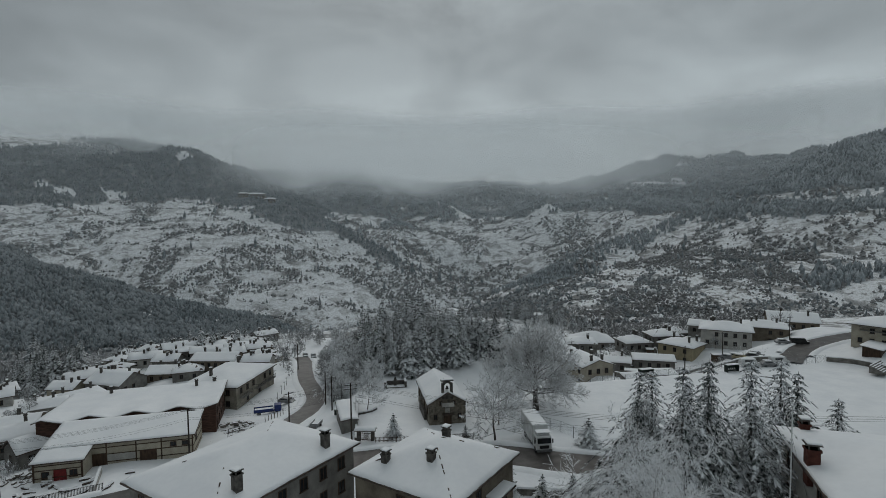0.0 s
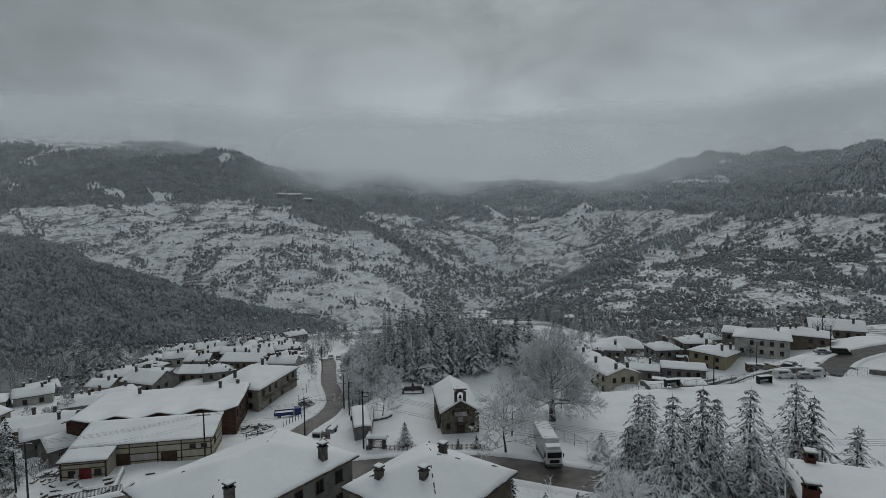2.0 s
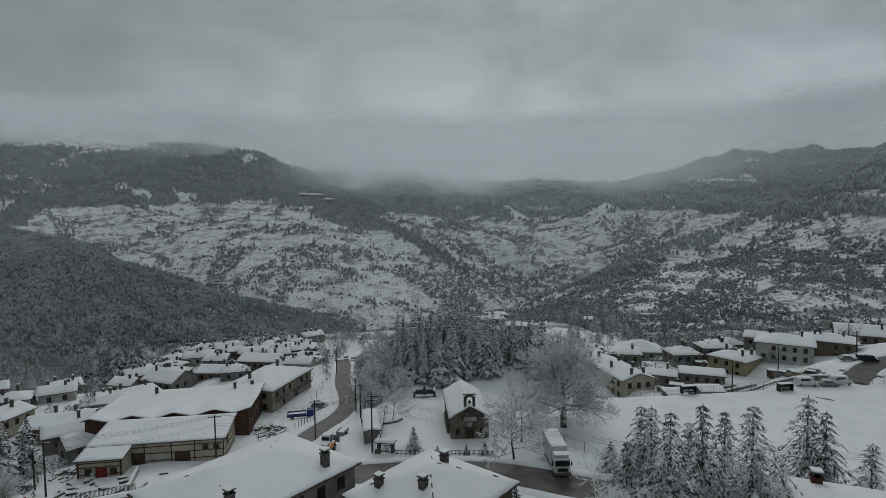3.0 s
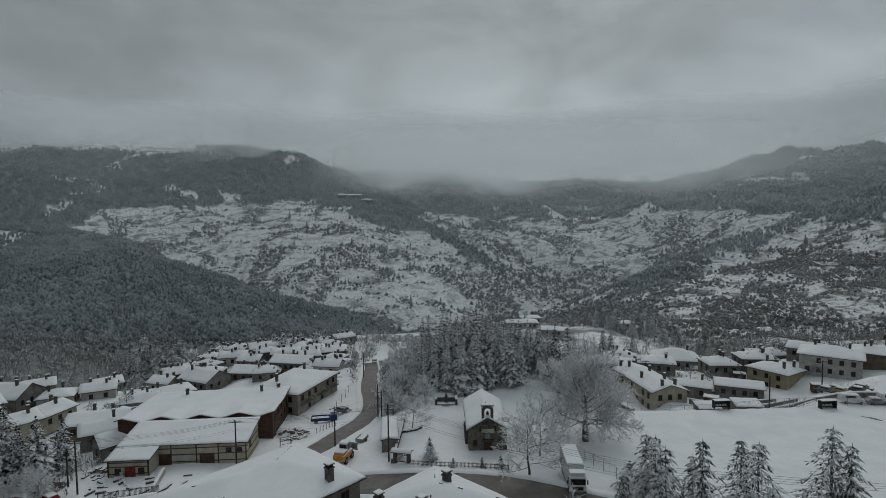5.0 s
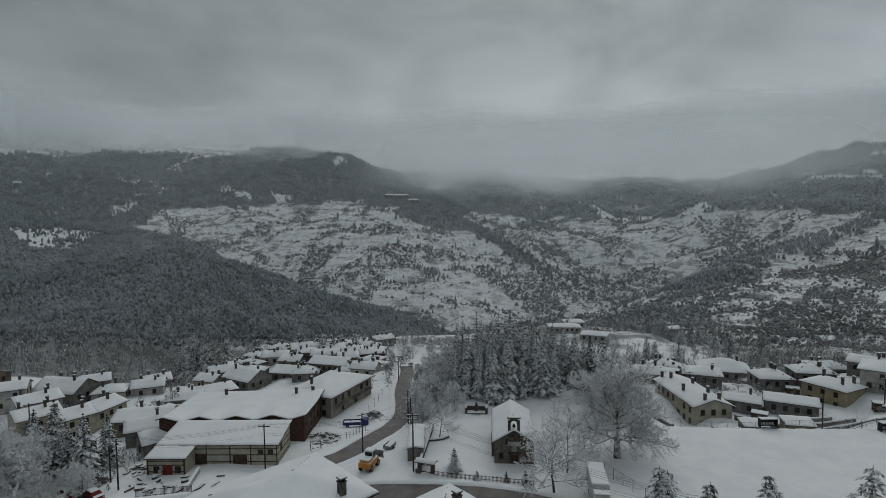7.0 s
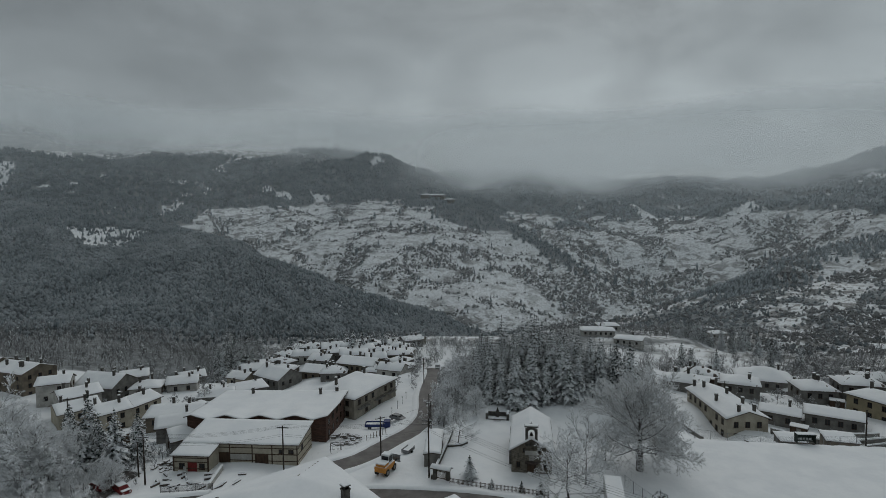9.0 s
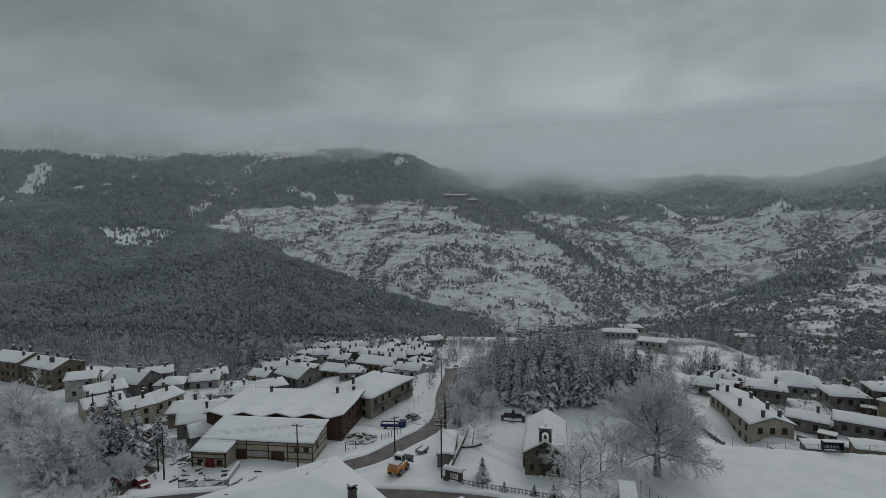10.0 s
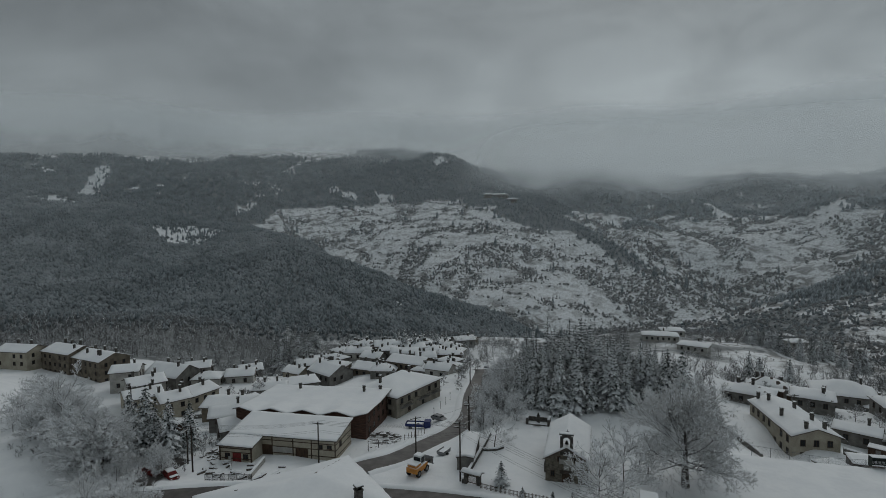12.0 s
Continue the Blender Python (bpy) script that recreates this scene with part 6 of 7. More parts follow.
stand(shrubs, places)


# ---- the chapel and its yard ----
def on_front(depth, u, z, turn=-90):
    return pose(0, 0, 0, 0, 0, turn) @ Matrix.Translation((u, -depth / 2 - 0.003, z))


chapel = house(9.6, 101.2, 88.0, 15.0, 7.0, 1.7, 2.3, "gable", STONE, "stone chapel with bell-cote and deep snow on its roof", 0.45, (), 1, "", name="chapel", base=-2.9, step=0.5, snow=0.3, group="chapel buildings")
tagged(chapel, category="chapel")


def bell_arch():
    bm = bmesh.new()
    for s in (-1, 1):
        add_box(bm, s * 0.82 - 0.24, s * 0.82 + 0.24, -0.35, 0.35, 0, 2.1, 0.03)
    n = 10
    for k in range(n):
        # arch stones
        a0, a1 = math.pi * k / n, math.pi * (k + 1) / n
        ring = []
        for yy in (-0.35, 0.35):
            for r, a in ((0.58, a0), (0.58, a1), (0.98, a1), (0.98, a0)):
                ring.append(bm.verts.new((r * math.cos(a), yy, 1.55 + r * math.sin(a))))
        for f in ((0, 1, 2, 3), (7, 6, 5, 4), (0, 4, 5, 1), (1, 5, 6, 2), (2, 6, 7, 3), (3, 7, 4, 0)):
            bm.faces.new([ring[i] for i in f])
    add_box(bm, -1.06, 1.06, -0.38, 0.38, -0.9, 0.0)
    add_box(bm, -1.2, 1.2, -0.46, 0.46, 2.5, 2.68, 0.03)
    return bm


def bell():
    bm = bmesh.new()
    prof = ((0.06, 0.55), (0.16, 0.5), (0.2, 0.3), (0.27, 0.08), (0.36, 0.0))
    rings = [[bm.verts.new((r * math.cos(a * math.pi / 6), r * math.sin(a * math.pi / 6), z)) for a in range(12)] for r, z in prof]
    for a, b in zip(rings[:-1], rings[1:]):
        for k in range(12):
            bm.faces.new((a[k], a[(k + 1) % 12], b[(k + 1) % 12], b[k]))
    bm.faces.new(rings[0])
    bm.faces.new(rings[-1][::-1])
    return bm


cote = place("bell_cote", shared(("bell_cote",), bell_arch, STONE_TRIM), chapel, on_front(15.0, 0, 6.25) @ Matrix.Translation((0, 0.3, 0)), "dark stone bell-cote")
place("bell", shared(("bell",), bell, BRONZE), cote, Matrix.Translation((0, 0, 0.95)), "bronze bell")
place("snow_cap", shared(("cote_snow",), lambda: box(-1.15, 1.15, -0.42, 0.42, 2.684, 2.86, 0.06), SNOW), cote, Matrix.Identity(4))
place("gallery", shared(("gallery",), lambda: add_box(add_box(add_box(box(-1.15, 1.15, -0.8, 0.0, 0, 0.14), -1.15, 1.15, -0.8, -0.72, 0.14, 0.75), -1.15, -1.07, -0.72, 0, 0.14, 0.75), 1.07, 1.15, -0.72, 0, 0.14, 0.75), PLASTER), chapel, on_front(15.0, 0, 4.1), "small white gallery under the bell")
place("snow_ledge", shared(("gsnow",), lambda: box(-1.05, 1.05, -0.7, -0.02, 0.144, 0.42, 0.05), SNOW), chapel, on_front(15.0, 0, 4.1))
place("niche", shared(("niche",), lambda: add_box(box(-0.45, 0.45, -0.1, 0.0, 0, 0.9), -0.5, 0.5, -0.28, 0.0, 0.9, 1.02), PLASTER), chapel, on_front(15.0, 0, 2.75), "pale niche above the door")
door(chapel, on_front(15.0, 0, 0.35), 1.3, 2.1)
place("porch_roof", shared(("porch",), lambda: box(-1.1, 1.1, -0.9, 0, 0, 0.12), ROOFEDGE), chapel, on_front(15.0, 0, 2.52))
place("step", shared(("cstep",), lambda: box(-1.2, 1.2, -1.4, 0, -0.3, 0.33, 0.03), STONE_TRIM), chapel, on_front(15.0, 0, 0.0))
for u in (-2.3, 2.3):
    window(chapel, on_front(15.0, u, 2.0), 0.55, 0.9)
    window(chapel, on_front(15.0, u * 0.55, 4.6), 0.4, 0.7)
for k in range(4):
    for turn in (0, 180):
        window(chapel, pose(0, 0, 0, 0, 0, turn) @ Matrix.Translation((-5.4 + 3.6 * k, -3.503, 2.7)), 0.6, 1.1)
place("lean_to", shared(("leanto",), lambda: box(-3.4, 3.4, -0.5, 0, 0, 2.1), STONE_TRIM), chapel, Matrix.Translation((-1.0, 3.5, 0)) @ pose(0, 0, 0, 0, 0, 180), "low stone buttress along the side wall")


def cross():
    return add_box(box(-0.05, 0.05, -0.05, 0.05, 0, 1.2), -0.3, 0.3, -0.05, 0.05, 0.75, 0.85)


place("cross", shared(("cross",), cross, METAL), chapel, Matrix.Translation((-3.5, 0, 7.0)) @ pose(0, 0, 0, 0, 0, 90), "small metal cross on the ridge")

# memorial
memorial = thing("memorial", 2.9, 120.6, ground_z(2.9, 120.6) - 0.1, -4, "dark stone memorial with bust and snow-capped pillars", "memorial")
part("plinth", box(-2.6, 2.6, -1.0, 1.0, 0, 0.28, 0.02), STONE_TRIM, memorial)
part("plinth_snow", box(-2.5, 2.5, -0.95, 0.95, 0.284, 0.42, 0.05), SNOW, memorial)
part("back_wall", box(-2.2, 2.2, 0.55, 0.85, 0.28, 1.35), STONE_TRIM, memorial)
for s in (-1, 1):
    for k in range(3):
        v = (-0.75, 0.0, 0.7)[k]
        pl = part("pillar", box(s * 2.35 - 0.26, s * 2.35 + 0.26, v - 0.26, v + 0.26, 0.28, 1.5, 0.02), STONE_TRIM, memorial)
        part("snow_cap", box(s * 2.35 - 0.28, s * 2.35 + 0.28, v - 0.28, v + 0.28, 1.504, 1.8, 0.07), SNOW, pl)
part("pedestal", box(-0.35, 0.35, -0.1, 0.5, 0.28, 1.9, 0.03), STONE_TRIM, memorial)
statue = thing("bust", 2.9, 120.8, ground_z(2.9, 120.6) + 1.8, -4, "small dark bronze bust on the memorial's pedestal", "statue")
bm = tube((0, 0, 0), (0, 0, 0.3), 0.3, 0.16, 10)
add_tube(bm, (0, 0, 0.3), (0, 0, 0.62), 0.16, 0.13, 10)
part("bust_body", bm, BRONZE, statue)
part("bench_slab", box(-0.9, 0.9, -1.9, -1.45, 0.35, 0.45), STONE_TRIM, memorial)

# shed, wall, gate and fence along the yard
house(-9.1, 102.2, 94.0, 10.6, 3.0, -1.25, 0.25, "gable", GREYWALL, "long low shed under snow beside the yard wall", 0.2, (), 1, "", name="shed", base=-4.6, step=0.6, snow=0.3, group="sheds")


def post_fence(name, line, spacing, height, post, rails, mat, label, pickets=0.0, net=False, snow_top=False, group="fences"):
    """A fence along a line of (x, y): posts, rails and pickets or netting."""
    pts = [Vector((x, y, 0)) for x, y in line]
    total = sum((b - a).length for a, b in zip(pts[:-1], pts[1:]))
    x0, y0 = line[0]
    z0 = ground_z(x0, y0)
    ob = thing(name, x0, y0, z0, 0, label, "fence", group)
    place_list = []
    for a, b in zip(pts[:-1], pts[1:]):
        n = max(1, round((b - a).length / spacing))
        for k in range(n):
            place_list.append(a + (b - a) * (k / n))
    place_list.append(pts[-1])
    zs = land([p.x for p in place_list], [p.y for p in place_list])[0]
    feet = [Vector((p.x - x0, p.y - y0, z - z0)) for p, z in zip(place_list, zs)]
    me = shared((name + "_post", height, post, mat.name), lambda: box(-post / 2, post / 2, -post / 2, post / 2, -0.3, height), mat)
    for f in feet:
        place("post", me, ob, Matrix.Translation(f))
    for h in rails:
        for a, b in zip(feet[:-1], feet[1:]):
            part("rail", tube(a + Vector((0, 0, h)), b + Vector((0, 0, h)), 0.025 if net else 0.035, 0.025 if net else 0.035, 4), mat, ob)
    if pickets:
        pm = shared((name + "_picket", height), lambda: box(-0.035, 0.035, -0.012, 0.012, 0.05, height * 0.95), mat)
        for a, b in zip(feet[:-1], feet[1:]):
            n = int((b - a).length / pickets)
            turn = math.degrees(math.atan2(b.y - a.y, b.x - a.x))
            for k in range(1, n):
                q = a + (b - a) * (k / n)
                place("picket", pm, ob, pose(q.x, q.y, q.z, 0, 0, turn))
    if net:
        # netting as crossing wires
        V, F = [], []
        for a, b in zip(feet[:-1], feet[1:]):
            L = (b - a).length
            n = int(L / 0.30)
            d = (b - a) / max(n, 1)
            side = Vector((-d.y, d.x, 0)).normalized() * 0.008
            m = int(height / 0.30)
            for k in range(n):
                for j in range(m):
                    p = a + d * k + Vector((0, 0, 0.05 + height * 0.95 * j / m))
                    for s0, s1 in ((0, 1), (1, 0)):
                        q0 = p + Vector((0, 0, s0 * height * 0.95 / m))
                        q1 = p + d + Vector((0, 0, s1 * height * 0.95 / m))
                        i = len(V)
                        V += [q0 + Vector((0, 0, 0.010)), q0 - Vector((0, 0, 0.010)) + side, q1 - Vector((0, 0, 0.010)) + side, q1 + Vector((0, 0, 0.010))]
                        F.append((i, i + 1, i + 2, i + 3))
        part("netting", fast_mesh("netting", [tuple(v) for v in V], F, mat), mat, ob)["kind"] = "stuff"
    return ob


def low_wall(name, line, half, height, mat, label, cap=True):
    pts = densified([(x, y, ground_z(x, y)) for x, y in line], 2.0)
    ob = thing(name, 0, 0, 0, 0, label, "wall", "low walls")
    for mat2, nm, h0, h1, hw in ((mat, "masonry", -0.6, height, half), (SNOW, "snow_cap", height + 0.004, height + 0.24, half * 0.92))[: 2 if cap else 1]:
        V, F = [], []
        for k, p in enumerate(pts):
            q = pts[min(k + 1, len(pts) - 1)] - pts[max(k - 1, 0)]
            s = Vector((q.y, -q.x, 0)).normalized()
            for o, z in ((-hw, h0), (hw, h0), (hw * (0.8 if nm == "snow_cap" else 1), h1), (-hw * (0.8 if nm == "snow_cap" else 1), h1)):
                V.append((p.x + s.x * o, p.y + s.y * o, p.z + z))
        for k in range(len(pts) - 1):
            for i in range(4):
                j = (i + 1) % 4
                F.append((4 * k + i, 4 * k + j, 4 * k + 4 + j, 4 * k + 4 + i))
        F += [(0, 1, 2, 3), (len(V) - 1, len(V) - 2, len(V) - 3, len(V) - 4)]
        part(nm, fast_mesh(nm, V, F, mat2), mat2, ob)
    return ob


low_wall("yard_wall", ((-7.9, 91.0), (-7.4, 98.0), (-6.9, 105.0), (-6.6, 112.0)), 0.25, 0.8, STONE_TRIM, "stepped dark stone wall with snow beside the shed")
low_wall("road_wall", ((6.0, 63.6), (12.8, 61.6), (19.9, 58.4), (27.0, 55.0)), 0.3, 0.9, WALLSTONE, "rubble wall with a snow cap along the road")
low_wall("tree_planter", ((-7.0, 104.6), (-5.6, 104.0), (-4.0, 104.4), (-2.9, 105.8)), 0.2, 0.35, STONE_TRIM, "curved stone kerb round a small tree")
low_wall("house_kerb", ((117.5, 112.5), (120.0, 107.0), (121.5, 101.5), (123.0, 95.0)), 0.3, 1.1, WALLSTONE, "dark retaining wall below the veranda")
post_fence("picket_fence", ((-4.6, 89.3), (0.7, 87.4), (6.0, 85.6), (11.5, 83.4)), 2.2, 1.0, 0.1, (0.3, 0.8), WOOD, "dark wooden picket fence along the road", pickets=0.22)
post_fence("field_fence", ((24.4, 90.0), (26.4, 81.0), (29.5, 73.0), (34.0, 66.5)), 3.0, 2.0, 0.07, (1.95,), METAL, "wire mesh fence between the road and the field", net=True)
post_fence("field_fence", ((44.0, 116.0), (57.0, 115.8), (77.0, 114.0), (96.0, 112.6), (116.3, 111.9)), 3.0, 2.1, 0.07, (2.05,), METAL, "wire mesh fence along the far side of the field", net=True)
post_fence("yard_fence", ((-57.5, 88.6), (-52.0, 88.2), (-47.0, 88.0)), 1.8, 1.3, 0.08, (0.2, 1.2), DARKMETAL, "black iron railing in front of the hall", pickets=0.2)

gate = thing("yard_gate", -6.2, 90.6, ground_z(-6.2, 90.6), -18, "small roofed gateway with a wooden gate", "gate")
for s in (-1, 1):
    part("pier", box(s * 1.25 - 0.3, s * 1.25 + 0.3, -0.3, 0.3, -0.3, 1.9), STONE_TRIM, gate)
part("canopy", roof_mesh("canopy", "gable", 1.9, 0.8, 0.35, 0.1, 1.9, 0.8, ROOFEDGE), ROOFEDGE, gate)
part("snow_cover", roof_mesh("snow_cover", "gable", 1.85, 0.75, 0.35, 0.22, 2.004, 0.4, SNOW, 0.05, 3, 0.08), SNOW, gate)
leaf = part("gate_leaf", add_box(box(-0.92, 0.92, -0.03, 0.03, 0.1, 0.2), -0.92, 0.92, -0.03, 0.03, 1.3, 1.4), WOOD, gate)
for k in range(9):
    part("slat", box(-0.9 + 0.2 * k, -0.8 + 0.2 * k, -0.05, -0.031, 0.08, 1.5), WOOD, leaf)

# ---- vehicles ----


def wheel(parent, x, y, r=0.48, w=0.3):
    def tyre():
        bm = bmesh.new()
        return add_tube(bm, (-w / 2, 0, 0), (w / 2, 0, 0), r, r, 16)
    t = place("wheel", shared(("wheel", r, w), tyre, RUBBER), parent, Matrix.Translation((x, y, r)))
    place("rim", shared(("rim", r, w), lambda: tube((-w / 2 - 0.012, 0, 0), (w / 2 + 0.012, 0, 0), r * 0.55, r * 0.55, 12), METAL), t, Matrix.Identity(4))


def lorry(x, y, z, turn):
    ob = thing("lorry", x, y, z, turn, "white box lorry with snow on its roof, parked by the road", "lorry")
    part("chassis", box(-0.5, 0.5, -4.2, 4.3, 0.55, 0.85), DARKMETAL, ob)
    body = part("cargo_box", box(-1.25, 1.25, -2.3, 4.6, 0.95, 3.65, 0.03), WHITEPAINT, ob)
    part("snow_cover", box(-1.22, 1.22, -2.25, 4.55, 3.654, 3.84, 0.05), SNOW, body)
    for s in (-1, 1):
        part("side_guard", box(s * 1.2 - 0.03, s * 1.2 + 0.03, -1.6, 2.2, 0.45, 0.8), METAL, ob)
    bm = box(-1.2, 1.2, -4.6, -2.5, 0.6, 2.75, 0.08)
    for v in bm.verts:
        if v.co.y < -4.4 and v.co.z > 1.9:
            v.co.y += 0.28
    cab = part("cab", bm, WHITEPAINT, ob)
    bm = box(-1.05, 1.05, -4.02, -3.0, 2.756, 3.2, 0.08)
    for v in bm.verts:
        if v.co.y < -3.9 and v.co.z > 3.0:
            v.co.y += 0.5
    part("wind_deflector", bm, WHITEPAINT, cab)
    part("snow_cover", box(-1.12, 1.12, -4.25, -2.95, 3.204, 3.36, 0.05), SNOW, cab)
    part("windscreen", box(-1.05, 1.05, -4.62, -4.36, 1.75, 2.5), GLASS, cab)
    part("grille", box(-0.75, 0.75, -4.635, -4.604, 0.95, 1.45), DARKMETAL, cab)
    part("bumper", box(-1.22, 1.22, -4.72, -4.604, 0.42, 0.85, 0.03), METAL, cab)
    for s in (-1, 1):
        part("headlight", box(s * 0.95 - 0.16, s * 0.95 + 0.16, -4.645, -4.604, 0.92, 1.12), WHITEPAINT, cab, "clear headlight")
        part("mirror", box(s * 1.42 - 0.08, s * 1.42 + 0.08, -4.35, -4.2, 1.7, 2.3), DARKMETAL, cab)
        part("side_window", box(s * 1.205 - 0.01, s * 1.205 + 0.01, -4.1, -3.2, 1.75, 2.4), GLASS, cab)
    for s in (-1, 1):
        wheel(ob, s * 1.05, -3.6)
        wheel(ob, s * 1.05, 2.4)
    return ob


lorry(20.3, 77.3, ground_z(20.0, 76.0) + 0.1, -6.0)


def car(x, y, turn, mat, label, kind="car", L=4.2, snow=True, group="parked cars", z=None):
    z = ground_z(x, y) if z is None else z
    ob = thing(kind, x, y, z, turn, label, "car", group)
    H = 1.45 if kind == "car" else 2.0
    w = 0.86
    prof = ((-L / 2, 0.35), (-L / 2, 0.75), (-L * 0.28, 0.92), (-L * 0.14, H), (L * 0.30, H), (L * 0.46, 0.95), (L / 2, 0.85), (L / 2, 0.35))
    if kind == "van":
        prof = ((-L / 2, 0.35), (-L / 2, 0.95), (-L * 0.36, 1.1), (-L * 0.26, H), (L * 0.47, H), (L / 2, 1.0), (L / 2, 0.6), (L / 2, 0.35))
    bm = bmesh.new()
    left = [bm.verts.new((-w * (0.86 if zz > 1.2 else 1), yy, zz)) for yy, zz in prof]
    right = [bm.verts.new((w * (0.86 if zz > 1.2 else 1), yy, zz)) for yy, zz in prof]
    n = len(prof)
    for k in range(n):
        bm.faces.new((left[k], left[(k + 1) % n], right[(k + 1) % n], right[k]))
    bm.faces.new(left[::-1])
    bm.faces.new(right)
    bmesh.ops.bevel(bm, geom=list(bm.edges), offset=0.05, segments=1, affect="EDGES")
    body = part("body", bm, mat, ob)
    for s in (-1, 1):
        part("side_window", box(s * 0.80 - 0.012, s * 0.80 + 0.012, -L * 0.12, L * 0.30, 0.98, H - 0.14), GLASS, body)
        wheel(ob, s * 0.76, -L * 0.31, 0.31, 0.2)
        wheel(ob, s * 0.76, L * 0.30, 0.31, 0.2)
        part("headlight", box(s * 0.6 - 0.15, s * 0.6 + 0.15, -L / 2 - 0.01, -L / 2 + 0.05, 0.58, 0.74), WHITEPAINT, body, "clear headlight")
    a, b = Vector((0, -L * 0.28, 0.95)), Vector((0, -L * 0.15, H - 0.08))
    if snow:
        part("snow_cover", box(-0.72, 0.72, -L * 0.13 if kind == "car" else -L * 0.25, L * 0.3 if kind == "car" else L * 0.46, H + 0.006, H + 0.2, 0.06), SNOW, body)
        part("snow_on_bonnet", box(-0.78, 0.78, -L * 0.49, -L * 0.29, 0.93, 1.06, 0.05), SNOW, body)
    else:
        part("windscreen", box(-0.66, 0.66, -L * 0.24, -L * 0.19, 1.0, H - 0.1), GLASS, body)
    return ob


car(-22.6, 131.6, 62, CARGREY, "silver-grey car parked beside the road, little snow", snow=False)
van_spots = ((95.2, 114.6, 75, "van", WHITEPAINT, "white van under snow in the car park"), (103.4, 113.6, 80, "van", WHITEPAINT, "white van under snow in the car park"), (100.0, 113.4, 78, "car", CARGREY, "dark car half buried in snow"), (100.5, 125.3, 30, "car", CARGREY, "grey car under snow in the car park"), (98.6, 121.3, 35, "car", YELLOW, "pale yellow car under snow"), (97.0, 124.0, 30, "car", CARGREY, "grey car under snow in the car park"), (103.0, 121.5, 40, "car", CARGREY, "grey car under snow in the car park"), (106.0, 124.0, 40, "car", CARGREY, "grey car under snow in the car park"), (125.5, 128.6, 70, "van", DARKMETAL, "black van parked beside the road"), (121.0, 130.0, 70, "car", CARGREY, "grey car under snow beside the road"))
for x, y, a, kind, mat, label in van_spots:
    car(x, y, a, mat, label, kind, 5.0 if kind == "van" else 4.2)
for x, y, a, m2 in ((-70.0, 89.0, 70, REDPAINT), (-64.8, 88.2, 60, REDPAINT), (-117.0, 133.0, 30, CARGREY), (-113.0, 131.0, 30, CARGREY), (-121.0, 135.0, 30, CARGREY), (-109.5, 128.5, 30, CARGREY)):
    car(x, y, a, m2, ("red" if m2 is REDPAINT else "grey") + " car with snow on its roof by the houses")
for x, y in ((-17.5, 187.0), (-20.5, 193.0)):
    car(x, y, 5, CARGREY, "grey car under snow beside the road")

flatbed = thing("blue_lorry", -26.6, 126.8, ground_z(-26.6, 126.8), 96, "small blue flatbed lorry parked by the brick works", "lorry")
part("chassis", box(-0.45, 0.45, -2.9, 3.0, 0.5, 0.75), DARKMETAL, flatbed)
part("cab", box(-1.0, 1.0, -3.1, -1.5, 0.6, 2.1, 0.08), BLUE, flatbed)
part("windscreen", box(-0.85, 0.85, -3.13, -3.09, 1.35, 1.95), GLASS, flatbed)
bed = part("bed", box(-1.1, 1.1, -1.35, 3.1, 0.8, 0.95), BLUE, flatbed)
for s in (-1, 1):
    part("side_board", box(s * 1.08 - 0.03, s * 1.08 + 0.03, -1.3, 3.05, 0.954, 1.5), BLUE, bed)
part("tail_board", box(-1.04, 1.04, 3.02, 3.08, 0.954, 1.5), BLUE, bed)
part("load_of_snow", box(-1.0, 1.0, -1.2, 2.9, 0.956, 1.25, 0.1), SNOW, bed)
for s in (-1, 1):
    wheel(flatbed, s * 0.85, -2.3, 0.42, 0.26)
    wheel(flatbed, s * 0.85, 1.9, 0.42, 0.26)


